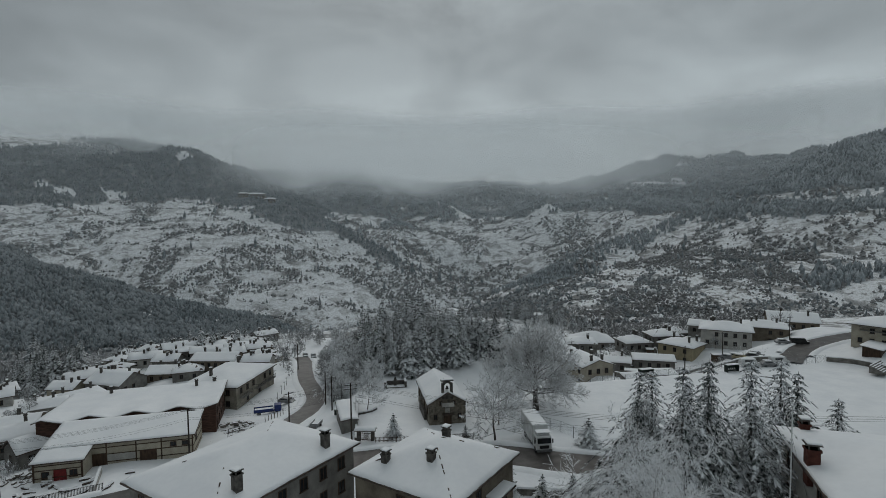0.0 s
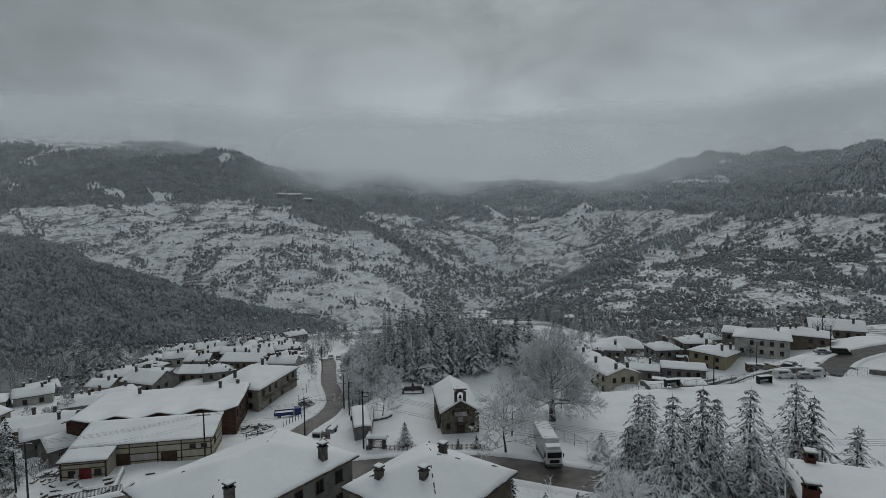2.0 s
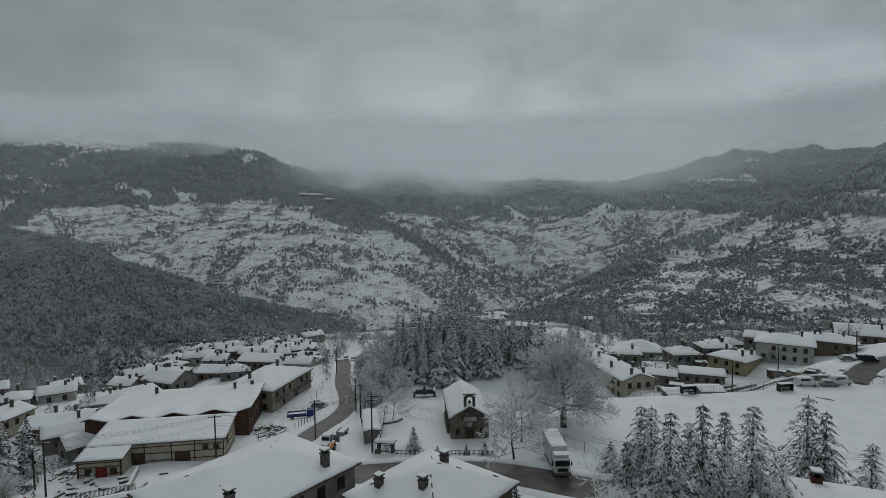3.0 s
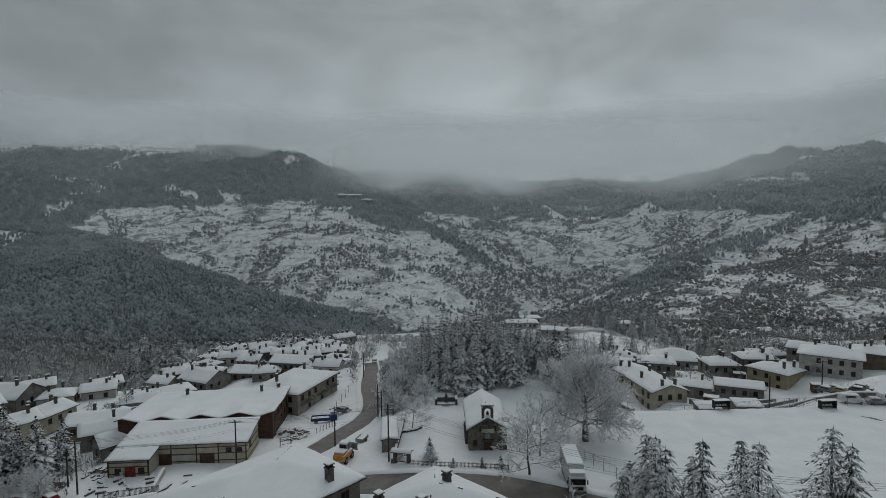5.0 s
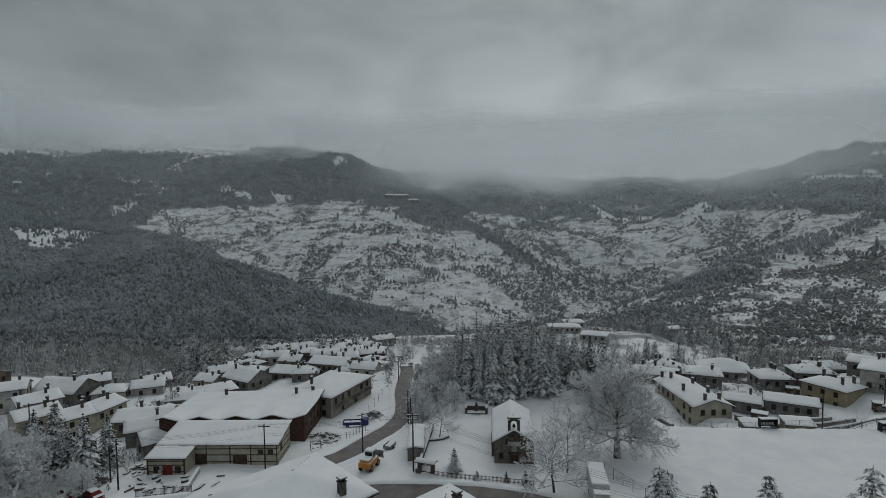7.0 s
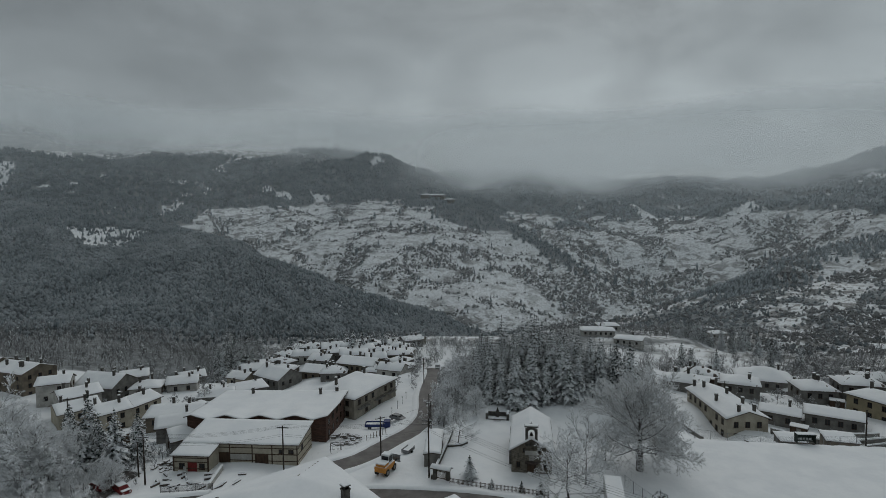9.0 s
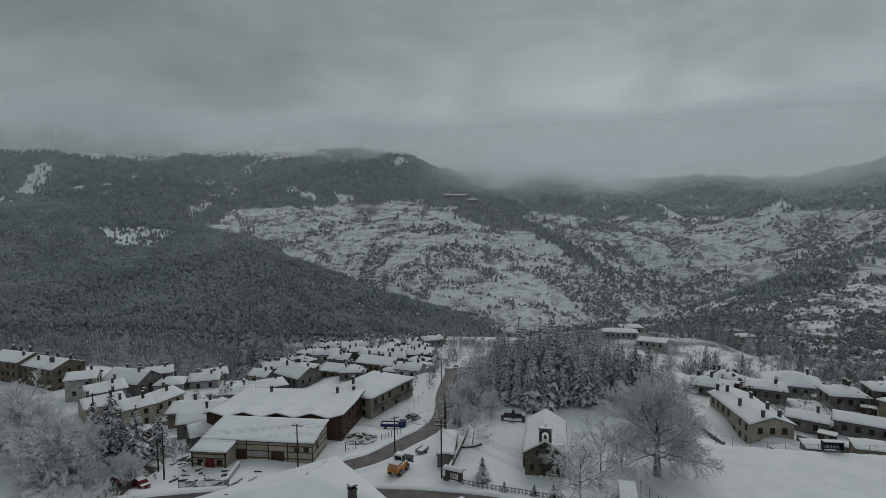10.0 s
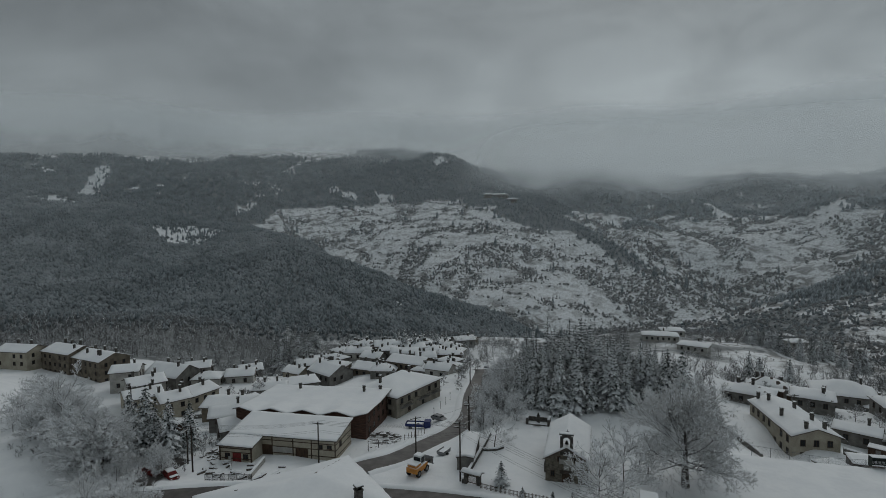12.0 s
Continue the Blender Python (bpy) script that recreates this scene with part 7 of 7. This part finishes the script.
def plough(x, y, z, turn):
    ob = thing("snow_plough", x, y, z, turn, "orange snow plough machine with a pale cab, parked", "snow plough")
    body = part("body", box(-1.15, 1.15, -2.2, 1.5, 0.75, 1.75, 0.08), ORANGE, ob)
    part("engine_cover", box(-0.95, 0.95, -2.1, -0.5, 1.754, 2.2, 0.08), ORANGE, body)
    part("snow_cover", box(-0.98, 0.98, -2.1, -0.45, 2.204, 2.4, 0.06), SNOW, body)
    cab = part("cab", add_box(box(-0.8, 0.8, -0.3, 1.1, 1.754, 1.95), -0.8, 0.8, -0.3, 1.1, 3.0, 3.12, 0.0), WHITEPAINT, ob, "pale cab with big windows")
    for sx in (-1, 1):
        for yy in (-0.25, 1.05):
            part("cab_pillar", box(sx * 0.76 - 0.05, sx * 0.76 + 0.05, yy - 0.05, yy + 0.05, 1.95, 3.0), WHITEPAINT, cab)
        part("side_pane", box(sx * 0.77 - 0.01, sx * 0.77 + 0.01, -0.2, 1.0, 1.95, 3.0), GLASS, cab)
    part("rear_pane", box(-0.7, 0.7, -0.27, -0.25, 1.95, 3.0), GLASS, cab)
    part("cab_snow", box(-0.78, 0.78, -0.28, 1.08, 3.124, 3.34, 0.06), SNOW, cab)
    part("lifting_arm", add_box(box(-0.75, -0.6, 1.1, 3.0, 1.1, 1.35), 0.6, 0.75, 1.1, 3.0, 1.1, 1.35), DARKMETAL, ob)
    bm = bmesh.new()
    n = 7
    a = []
    for k in range(n):
        t = -0.9 + 1.8 * k / (n - 1)
        a.append([bm.verts.new((u, 3.3 - 0.45 * math.cos(t * 1.3) + dd, 1.3 + 0.75 * t)) for u, dd in ((-1.4, 0), (1.4, 0), (1.4, 0.08), (-1.4, 0.08))])
    for p, q in zip(a[:-1], a[1:]):
        for i in range(4):
            bm.faces.new((p[i], p[(i + 1) % 4], q[(i + 1) % 4], q[i]))
    part("blade", bm, METAL, ob, "snow-caked grey blade")
    for s in (-1, 1):
        wheel(ob, s * 1.0, -1.4, 0.62, 0.42)
        wheel(ob, s * 1.0, 1.2, 0.62, 0.42)
    return ob


plough(-16.9, 94.2, ground_z(-16.9, 94.2) + 0.1, -16)
trailer = thing("trailer", -15.0, 105.8, ground_z(-15, 105.8), -20, "small grey trailer with snow in it", "trailer")
part("trailer_bed", box(-0.8, 0.8, -1.3, 1.3, 0.45, 0.6), METAL, trailer)
for s in (-1, 1):
    part("side_board", box(s * 0.8 - 0.03, s * 0.8 + 0.03, -1.3, 1.3, 0.604, 1.1), METAL, trailer)
    wheel(trailer, s * 0.92, 0.0, 0.33, 0.2)
part("end_board", box(-0.76, 0.76, -1.32, -1.26, 0.604, 1.1), METAL, trailer)
part("load_of_snow", box(-0.74, 0.74, -1.2, 1.25, 0.604, 0.95, 0.1), SNOW, trailer)
part("drawbar", tube((0, 1.3, 0.5), (0, 2.6, 0.5), 0.05, 0.05), METAL, trailer)
bins = thing("waste_container", -10.6, 110.5, ground_z(-10.6, 110.5), 0, "dark waste container with snow on its lid", "container")
part("tub", box(-0.8, 0.8, -0.5, 0.5, 0.12, 1.05, 0.05), GREENBOX, bins)
part("lid", box(-0.83, 0.83, -0.53, 0.53, 1.054, 1.15, 0.02), GREENBOX, bins)
part("lid_snow", box(-0.78, 0.78, -0.48, 0.48, 1.154, 1.4, 0.07), SNOW, bins)

# ---- the field's dugouts ----


def dugout(x, y, turn):
    ob = thing("dugout", x, y, -3.2, turn, "dark green players' shelter with pale seats by the field", "shelter", "field shelters")
    part("back_panel", box(-1.75, 1.75, 0.75, 0.82, 0, 1.75), GREENBOX, ob)
    for s in (-1, 1):
        part("side_panel", box(s * 1.72 - 0.03, s * 1.72 + 0.03, -0.4, 0.75, 0, 1.75), GREENBOX, ob)
    part("roof", box(-1.82, 1.82, -0.55, 0.86, 1.754, 1.82), GREENBOX, ob)
    part("snow_cover", box(-1.78, 1.78, -0.5, 0.82, 1.824, 1.96, 0.05), SNOW, ob)
    part("bench", box(-1.6, 1.6, 0.25, 0.65, 0.35, 0.42), GREENBOX, ob)
    for k in range(5):
        u = -1.45 + 0.62 * k
        part("seat", add_box(box(u, u + 0.42, 0.28, 0.64, 0.424, 0.48), u, u + 0.42, 0.58, 0.64, 0.48, 0.8), WHITEPAINT, ob)
    return ob


dugout(64.3, 113.4, 2)
dugout(87.4, 111.6, 3)

# ---- poles and wires ----


def power_pole(x, y, base, top, arms=1, turn=0, lamp=False, label="dark wooden power pole with a crossarm"):
    ob = thing("power_pole", x, y, base, turn, label, "pole", "power poles")
    h = top - base
    part("pole", tube((0, 0, -0.8), (0, 0, h), 0.17, 0.11, 8), POLEWOOD, ob)
    for k in range(arms):
        z = h - 0.35 - 0.7 * k
        arm = part("crossarm", box(-1.1, 1.1, -0.06, 0.06, z - 0.06, z + 0.06), POLEWOOD, ob)
        part("arm_snow", box(-1.08, 1.08, -0.05, 0.05, z + 0.064, z + 0.13, 0.02), SNOW, arm)
        for u in (-1.0, -0.4, 0.4, 1.0):
            part("insulator", tube((u, 0, z + 0.06), (u, 0, z + 0.26), 0.05, 0.035, 6), WHITEPAINT, arm)
    if lamp:
        part("lamp_arm", tube((0, 0, h - 1.4), (0, -1.3, h - 0.9), 0.03, 0.03), METAL, ob)
        part("lamp_head", box(-0.12, 0.12, -1.7, -1.2, h - 0.98, h - 0.84, 0.03), METAL, ob)
    return ob


POLES = ((-63.1, 92.1, -7.6, 2.2, 1), (-35.3, 91.7, -5.6, 5.3, 1), (-8.6, 92.0, -4.2, 7.4, 2), (26.8, 61.8, 0.0, 9.0, 1))
for x, y, b, t, n in POLES:
    power_pole(x, y, b, t, n, 0)
power_pole(-20.0, 103.1, -5.2, 3.2, 1, 40, True, "dark street pole with a lamp beside the road")
power_pole(-11.8, 116.5, -6.5, 1.8, 1, 20)
power_pole(-13.2, 123.0, -7.6, 1.2, 0, 20, False, "dark wooden pole beside the road")
power_pole(-21.8, 169.0, -11.5, -2.6, 1, 10)
power_pole(-66.6, 95.0, -8.2, -0.4, 0, 0, False, "short dark wooden pole")
power_pole(77.0, 116.0, -5.5, 3.0, 0, 0, False, "dark wooden pole behind the field fence")
power_pole(102.8, 133.2, -6.5, 1.5, 1, 0)
power_pole(125.1, 131.6, -3.5, 5.5, 1, 0)
power_pole(-97.0, 112.0, -9.5, 1.6, 1, 30)
power_pole(150.0, 160.0, -6.0, 2.0, 0, 0, False, "dark wooden pole by the brown house")
power_pole(67.0, 160.0, -13.5, -5.0, 1, 0)
power_pole(45.5, 150.0, -11.0, -3.0, 0, 0, False, "dark wooden pole on the lane")


def wires(name, ends, sag, offsets, label, r=0.022):
    """Cables that hang from pole to pole, as one line each."""
    ob = thing(name, 0, 0, 0, 0, label, "cable", "overhead cables")
    for du, dz in offsets:
        bm = bmesh.new()
        last = None
        for a, b in zip(ends[:-1], ends[1:]):
            a, b = Vector(a), Vector(b)
            d = b - a
            n = 10
            for k in range(n + 1):
                t = k / n
                p = a + d * t + Vector((du * 0.2, du, dz)) - Vector((0, 0, 4 * sag * t * (1 - t)))
                ring = [bm.verts.new(p + Vector((r * u, r * u, r * v))) for u, v in ((-0.7, -0.5), (0.7, -0.5), (0.0, 1.0))]
                if last:
                    for i in range(3):
                        bm.faces.new((last[i], last[(i + 1) % 3], ring[(i + 1) % 3], ring[i]))
                last = ring
        part("cable", bm, DARKMETAL, ob)


tops = [(x, y, t - 0.1) for x, y, b, t, n in POLES] + [(110.0, 48.0, 8.0)]
tops = [(-125.0, 92.0, 4.0)] + tops
wires("power_cable", tops, 0.7, ((-0.9, 0), (-0.3, 0), (0.3, 0), (0.9, 0)), "dark power cables strung across the village", 0.014)
wires("telephone_cable", [(-63.1, 92.1, 0.6), (-35.3, 91.7, 3.4), (-8.6, 92.0, 5.2), (26.8, 61.8, 7.2)], 0.9, ((0, 0), (0, 0.35)), "telephone cables below the power lines", 0.014)
wires("road_cable", [(-8.6, 92.0, 6.5), (-20.0, 103.1, 2.9), (-11.8, 116.5, 1.5), (-13.2, 123.0, 0.9), (-21.8, 169.0, -2.9)], 0.6, ((0, 0),), "cable that follows the road's poles", 0.018)

# ---- the hall's front ----
for u0, u1, z in ((-6.0, 12.0, 4.15), (-6.0, 12.0, 2.9), (-6.0, 12.0, 1.5)):
    part("timber_band", box(u0, u1, -4.26, -4.203, z, z + 0.16), WOOD, hall)
for u in (-6.0, -2.4, 2.4, 6.6, 11.9):
    part("timber_post", box(u - 0.1, u + 0.1, -4.3, -4.203, 0, 4.9), WOOD, hall)
for z in (4.15, 2.9, 1.5):
    part("timber_band", box(12.003, 12.06, -4.2, 4.2, z, z + 0.16), WOOD, hall)
door(hall, Matrix.Translation((-3.9, -4.203, 0.2)), 3.0, 2.9, WOOD)
door(hall, Matrix.Translation((4.4, -4.203, 0.4)), 2.6, 2.5, WOOD)
for u in (8.6, 10.6):
    window(hall, Matrix.Translation((u, -4.203, 3.6)), 0.9, 0.7)
part("wall_panel", box(-2.3, 2.3, -4.23, -4.203, 1.7, 2.88), PLASTER, hall)
wing = [o for o in scene.objects if o.name.startswith("workshop_wing")][0]
for z in (3.6, 2.8, 1.5):
    part("timber_band", box(-3.7, 3.7, -2.18, -2.103, z, z + 0.15), WOOD, wing)
    part("timber_band", box(3.603, 3.68, -2.1, 2.1, z, z + 0.15), WOOD, wing)
for u in (-3.6, 3.6):
    part("corner_post", box(u - 0.12, u + 0.12, -2.24, -2.0, 0, 4.0), WOOD, wing)
door(wing, Matrix.Translation((0.3, -2.103, 0.2)), 1.7, 2.5, REDPAINT, "faded red double door")
for u in (-1.9, 2.3):
    window(wing, Matrix.Translation((u, -2.103, 2.0)), 1.0, 1.1)
part("leaning_board", box(-1.3, -0.7, -2.7, -2.6, 0.1, 2.2), PLASTER, wing)
junk_rng = random.Random(9)
for k in range(26):
    x, y = junk_rng.uniform(-62, -44), junk_rng.uniform(90.5, 97.5)
    gz = ground_z(x, y)
    ob = thing("scrap_timber", x, y, gz, junk_rng.uniform(0, 180), "old planks and scrap half covered by snow", "scrap", "yard scrap")
    L = junk_rng.uniform(0.8, 2.6)
    part("plank", box(-L / 2, L / 2, -0.14, 0.14, 0, junk_rng.uniform(0.15, 0.4), 0.02), DUSTED, ob)
    part("snow_cover", box(-L / 2.2, L / 2.4, -0.12, 0.12, 0.5, 0.62, 0.03), SNOW, ob)
low_wall("yard_ramp_wall", ((-51.5, 99.0), (-50.5, 95.0), (-49.5, 91.0)), 0.25, 0.9, PLASTER, "pale low wall beside the hall's ramp")

# balconies of the roadside house
for u in (-6.5, 1.0, 6.8):
    balcony(roadside, Matrix.Translation((u, -7.003, -7.3 - roadside.matrix_world.translation.z)), 4.6)
balcony(rb, pose(0, 0, 0, 0, 0, -90) @ Matrix.Translation((0, -6.003, 5.2)), 8.0)

# mast near the white house, and low roofs of the stone house
mast = thing("aerial_mast", 17.9, 27.2, 6.0, 0, "thin pale guyed aerial mast", "mast")
part("mast_tube", tube((0, 0, 0), (0, 0, 17.6), 0.06, 0.04, 6), WHITEPAINT, mast)
for a in range(3):
    part("guy_wire", tube((0, 0, 15.5), (2.4 * math.cos(a * 2.1), 2.4 * math.sin(a * 2.1), 8), 0.012, 0.012, 3), METAL, mast)
part("yagi_boom", tube((-0.5, 0, 17.2), (0.6, 0.2, 17.2), 0.02, 0.02, 4), METAL, mast)
for turn, u in ((0, -2.5), (0, 2.0)):
    part("porch_roof", box(u - 2.0, u + 2.0, -7.4, -5.903, 7.3, 7.45), ROOFEDGE, near_b)
    part("porch_snow", box(u - 1.95, u + 1.95, -7.35, -5.91, 7.454, 7.7, 0.06), SNOW, near_b)


# yards beyond the field: walls, lane and small sheds
low_wall("lane_wall", ((46.5, 118.5), (48.5, 128.0), (44.0, 142.0), (41.0, 152.0)), 0.25, 1.0, WALLSTONE, "rubble wall with snow along the lane")
low_wall("yard_wall", ((66.0, 131.0), (78.0, 129.0), (92.0, 127.5)), 0.25, 1.3, WALLSTONE, "dark yard wall with a snow cap behind the field")
low_wall("yard_wall", ((72.0, 148.0), (84.0, 146.0), (94.0, 152.0)), 0.25, 1.2, WALLSTONE, "dark yard wall with a snow cap between houses")
low_wall("terrace_wall", ((86.0, 124.0), (95.0, 118.5), (104.0, 117.5)), 0.3, 1.0, WALLSTONE, "retaining wall below the car park")
house(65.5, 121.5, -4.0, 5.0, 3.6, -5.8, 0.6, "shed", GREYWALL, "small shed with snowy roof behind the field", 0.3, (), 1, "", name="shed", group="sheds", step=0.8)
house(77.0, 124.5, -10.0, 6.0, 4.0, -6.6, 0.7, "shed", BROWNWALL, "small brown shed with snowy roof", 0.3, (), 1, "", name="shed", group="sheds", step=0.8)
house(60.0, 121.0, 28.0, 4.4, 4.4, -6.6, 1.2, "hip", REDPAINT, "low red hut under a snowy hipped roof", 0.4, (), 1, "", name="hut", group="sheds", step=0.6)
post_fence("yard_fence", ((68.0, 126.5), (80.0, 121.0), (90.0, 118.5)), 2.4, 1.2, 0.08, (0.4, 1.1), WOOD, "wooden rail fence in a snowy yard")


# ---- small things by the north road ----
def heap(name, x, y, radius, height, count, mat, label, seed, size=(0.2, 0.6)):
    """A heap of rubble or branches with snow, too fine to pick apart."""
    rnd = random.Random(seed)
    bm = bmesh.new()
    z0 = ground_z(x, y)
    for k in range(count):
        a, r = rnd.uniform(0, 6.28), radius * math.sqrt(rnd.random())
        px, py = r * math.cos(a) * 1.5, r * math.sin(a)
        zz = max(0, height * (1 - r / radius)) * rnd.uniform(0.3, 1.0)
        s = rnd.uniform(*size)
        add_box(bm, px - s, px + s * 0.8, py - s * 0.5, py + s * 0.5, zz - 0.3, zz + s * 0.4)
    ob = new(name)
    ob.matrix_world = pose(x, y, z0, 0, 0, rnd.uniform(0, 90))
    tagged(ob, label, "rubble heap")
    part("rubble", bm, mat, ob)["kind"] = "stuff"


RUBBLE = surface("snowy_rubble", (0.10, 0.09, 0.08), (0.22, 0.20, 0.18), 1.5, 0.9, 0.4, snow=0.25, fine=3.0)
heap("rubble_heap", -33.0, 118.5, 3.2, 1.3, 70, RUBBLE, "rubble and branches under snow beside the brick works", 1)
heap("rubble_heap", -31.0, 114.0, 2.2, 0.8, 40, RUBBLE, "rubble and branches under snow beside the brick works", 2)
heap("rubble_heap", -64.0, 101.0, 2.6, 0.9, 40, RUBBLE, "junk and branches under snow beside the hall", 3)
heap("rubble_heap", 66.5, 118.5, 2.4, 0.8, 30, RUBBLE, "junk under snow in the yard behind the field", 4)
swing = thing("swing_frame", -31.0, 108.0, ground_z(-31.0, 108.0), 30, "small metal swing frame standing in the snow", "swing")
for s in (-1, 1):
    for e in (-0.5, 0.5):
        part("leg", tube((s * 1.1, e, -0.2), (s * 1.1, 0, 1.9), 0.05, 0.05), DARKMETAL, swing)
part("crossbar", tube((-1.1, 0, 1.9), (1.1, 0, 1.9), 0.05, 0.05), DARKMETAL, swing)
for u in (-0.5, 0.5):
    st = part("swing_seat", box(u - 0.22, u + 0.22, -0.1, 0.1, 0.45, 0.5), WOOD, swing)
    for e in (-0.18, 0.18):
        part("chain", tube((u + e, 0, 0.5), (u + e, 0, 1.88), 0.012, 0.012, 3), METAL, st)
stake = thing("stake", -25.6, 113.0, ground_z(-25.6, 113.0), 0, "thin dark stake standing in the snow", "stake", "stakes")
part("shaft", box(-0.05, 0.05, -0.05, 0.05, -0.2, 1.2), WOOD, stake)
for k in range(1, 7):
    x, y = -25.6 + 0.55 * k, 113.0 + 0.7 * k
    copy_thing(stake, pose(x, y, ground_z(x, y), 0, 4, 20 * k))
lamp = thing("garden_lamp", -25.2, 136.5, ground_z(-25.2, 136.5), 0, "short lamp post with a snow-capped globe", "lamp", "garden lamps")
part("post", tube((0, 0, -0.2), (0, 0, 1.9), 0.05, 0.04), DARKMETAL, lamp)
bm = bmesh.new()
bmesh.ops.create_icosphere(bm, subdivisions=2, radius=0.2, matrix=Matrix.Translation((0, 0, 2.05)))
part("globe", bm, WHITEPAINT, lamp)
part("snow_cap", box(-0.13, 0.13, -0.13, 0.13, 2.2, 2.34, 0.05), SNOW, lamp)
for x, y in ((-24.6, 141.0), (-24.2, 145.5), (-24.0, 150.0)):
    copy_thing(lamp, pose(x, y, ground_z(x, y)))

# steps below the veranda
steps = thing("garden_steps", 122.0, 101.5, ground_z(122.0, 101.5), 24, "long dark steps with snow below the veranda", "steps")
for k in range(6):
    st = part("step", box(-5.0, 5.0, -1.6 + 0.5 * k, -1.1 + 0.5 * k, -0.6, 0.22 * k + 0.1), WALLSTONE, steps)
    part("tread_snow", box(-4.9, 4.9, -1.45 + 0.5 * k, -1.12 + 0.5 * k, 0.22 * k + 0.104, 0.22 * k + 0.2, 0.02), SNOW, st)

# ---- far landmarks ----
def far_block(x, y, w, d, h, turn, label, roof=3.0):
    z = ground_z(x, y) - 2
    ob = thing("hilltop_building", x, y, z, turn, label, "building", "hilltop buildings")
    part("wall", box(-w / 2, w / 2, -d / 2, d / 2, 0, h), BROWNWALL, ob)
    part("snow_roof", roof_mesh("snow_roof", "hip", w / 2 + 1, d / 2 + 1, roof, 0.8, h, 4.0, SNOW), SNOW, ob)
    n = int(w / 6)
    for k in range(n):
        window(ob, Matrix.Translation(((k - (n - 1) / 2) * 6, -d / 2 - 0.05, h - 3.5)), 2.2, 2.2)


far_block(-186, 1436, 46, 16, 13, -4, "long brown building with snowy roof on the hilltop")
far_block(-150, 1428, 26, 14, 11, -8, "brown building with snowy roof on the hilltop")
far_block(-215, 1430, 24, 14, 10, 6, "brown building with snowy roof on the hilltop")


def contour_road(level, a0, a1, r0, r1, fall, label):
    """A mountain road cut along the slope: where the ground reaches a height that changes with the bearing."""
    line = []
    a = a0
    while a <= a1:
        r = np.linspace(r0, r1, 160)
        z, _ = land(r * math.sin(radians(a)), r * math.cos(radians(a)))
        want = level + fall * (a - a0)
        hit = np.nonzero(z > want)[0]
        if len(hit):
            k = hit[0]
            line.append(Vector((r[k] * math.sin(radians(a)), r[k] * math.cos(radians(a)), float(z[k]) + 1.2)))
        a += 0.5
    for k in range(2):
        line = [line[0]] + [(p + 2 * q + s) / 4 for p, q, s in zip(line[:-2], line[1:-1], line[2:])] + [line[-1]]
    strip("road", line, 3.0, 0.6, ASPHALT, label, "road")


contour_road(-19.0, 35.0, 47.0, 700, 1000, -0.35, "mountain road cut across the snowy slope")


# ---- yards among the houses beyond the field ----
yr = random.Random(77)


def garden_shed(x, y, turn, w, d, h):
    z = ground_z(x, y)
    ob = thing("garden_shed", x, y, z - 0.3, turn, "small dark plank shed with snow on its roof", "shed", "garden sheds")
    part("wall", box(-w / 2, w / 2, -d / 2, d / 2, 0, h), WOOD, ob)
    part("roof", box(-w / 2 - 0.2, w / 2 + 0.2, -d / 2 - 0.2, d / 2 + 0.2, h + 0.004, h + 0.1), ROOFEDGE, ob)
    part("snow_cover", box(-w / 2 - 0.15, w / 2 + 0.15, -d / 2 - 0.15, d / 2 + 0.15, h + 0.104, h + 0.3, 0.06), SNOW, ob)
    part("door", box(-0.45, 0.45, -d / 2 - 0.05, -d / 2 - 0.004, 0.1, 1.9), GREYWALL, ob)


for k in range(7):
    garden_shed(yr.uniform(68, 118), yr.uniform(121, 182), yr.uniform(-40, 40), yr.uniform(2.2, 4.0), yr.uniform(2.0, 3.0), yr.uniform(2.0, 2.5))
for k in range(10):
    garden_shed(yr.uniform(-125, -82), yr.uniform(108, 165), yr.uniform(-30, 40), yr.uniform(2.2, 4.0), yr.uniform(2.0, 3.0), yr.uniform(2.0, 2.5))
for k in range(3):
    x, y = yr.uniform(70, 112), yr.uniform(122, 175)
    low_wall("yard_wall", ((x, y), (x + yr.uniform(4, 7), y - yr.uniform(-1, 2)), (x + yr.uniform(9, 13), y - yr.uniform(-2, 4))), 0.22, yr.uniform(0.8, 1.4), WALLSTONE, "dark yard wall with a snow cap between houses")
for k in range(8):
    x, y = yr.uniform(-128, -88), yr.uniform(106, 165)
    low_wall("yard_wall", ((x, y), (x + yr.uniform(3, 6), y + yr.uniform(0, 2)), (x + yr.uniform(8, 11), y + yr.uniform(1, 5))), 0.22, yr.uniform(0.9, 1.6), WALLSTONE, "dark retaining wall with a snow cap below the terrace")

lane = [Vector((x, y, ground_z(x, y) + 0.1)) for x, y in ((-64.0, 78.0), (-66.5, 83.0), (-68.5, 88.0), (-69.5, 93.0), (-69.0, 97.0))]
strip("road", densified(lane, 1.5), 2.2, 0.06, ASPHALT, "short dark lane beside the hall's yard", "road")

# Dark patch on the field, its nature unknown; the folded slab is made up.
patch_thing = thing("field_mat", 92.2, 105.6, ground_z(92.2, 105.6), 128.0, "dark flat patch half covered by snow on the field", "tarpaulin", "")
part("sheet", box(-1.7, 1.7, -0.45, 0.45, -0.05, 0.10, 0.03), DUSTED, patch_thing)
part("fold", box(-1.2, 0.4, -0.2, 0.35, 0.104, 0.22, 0.05), DUSTED, patch_thing)
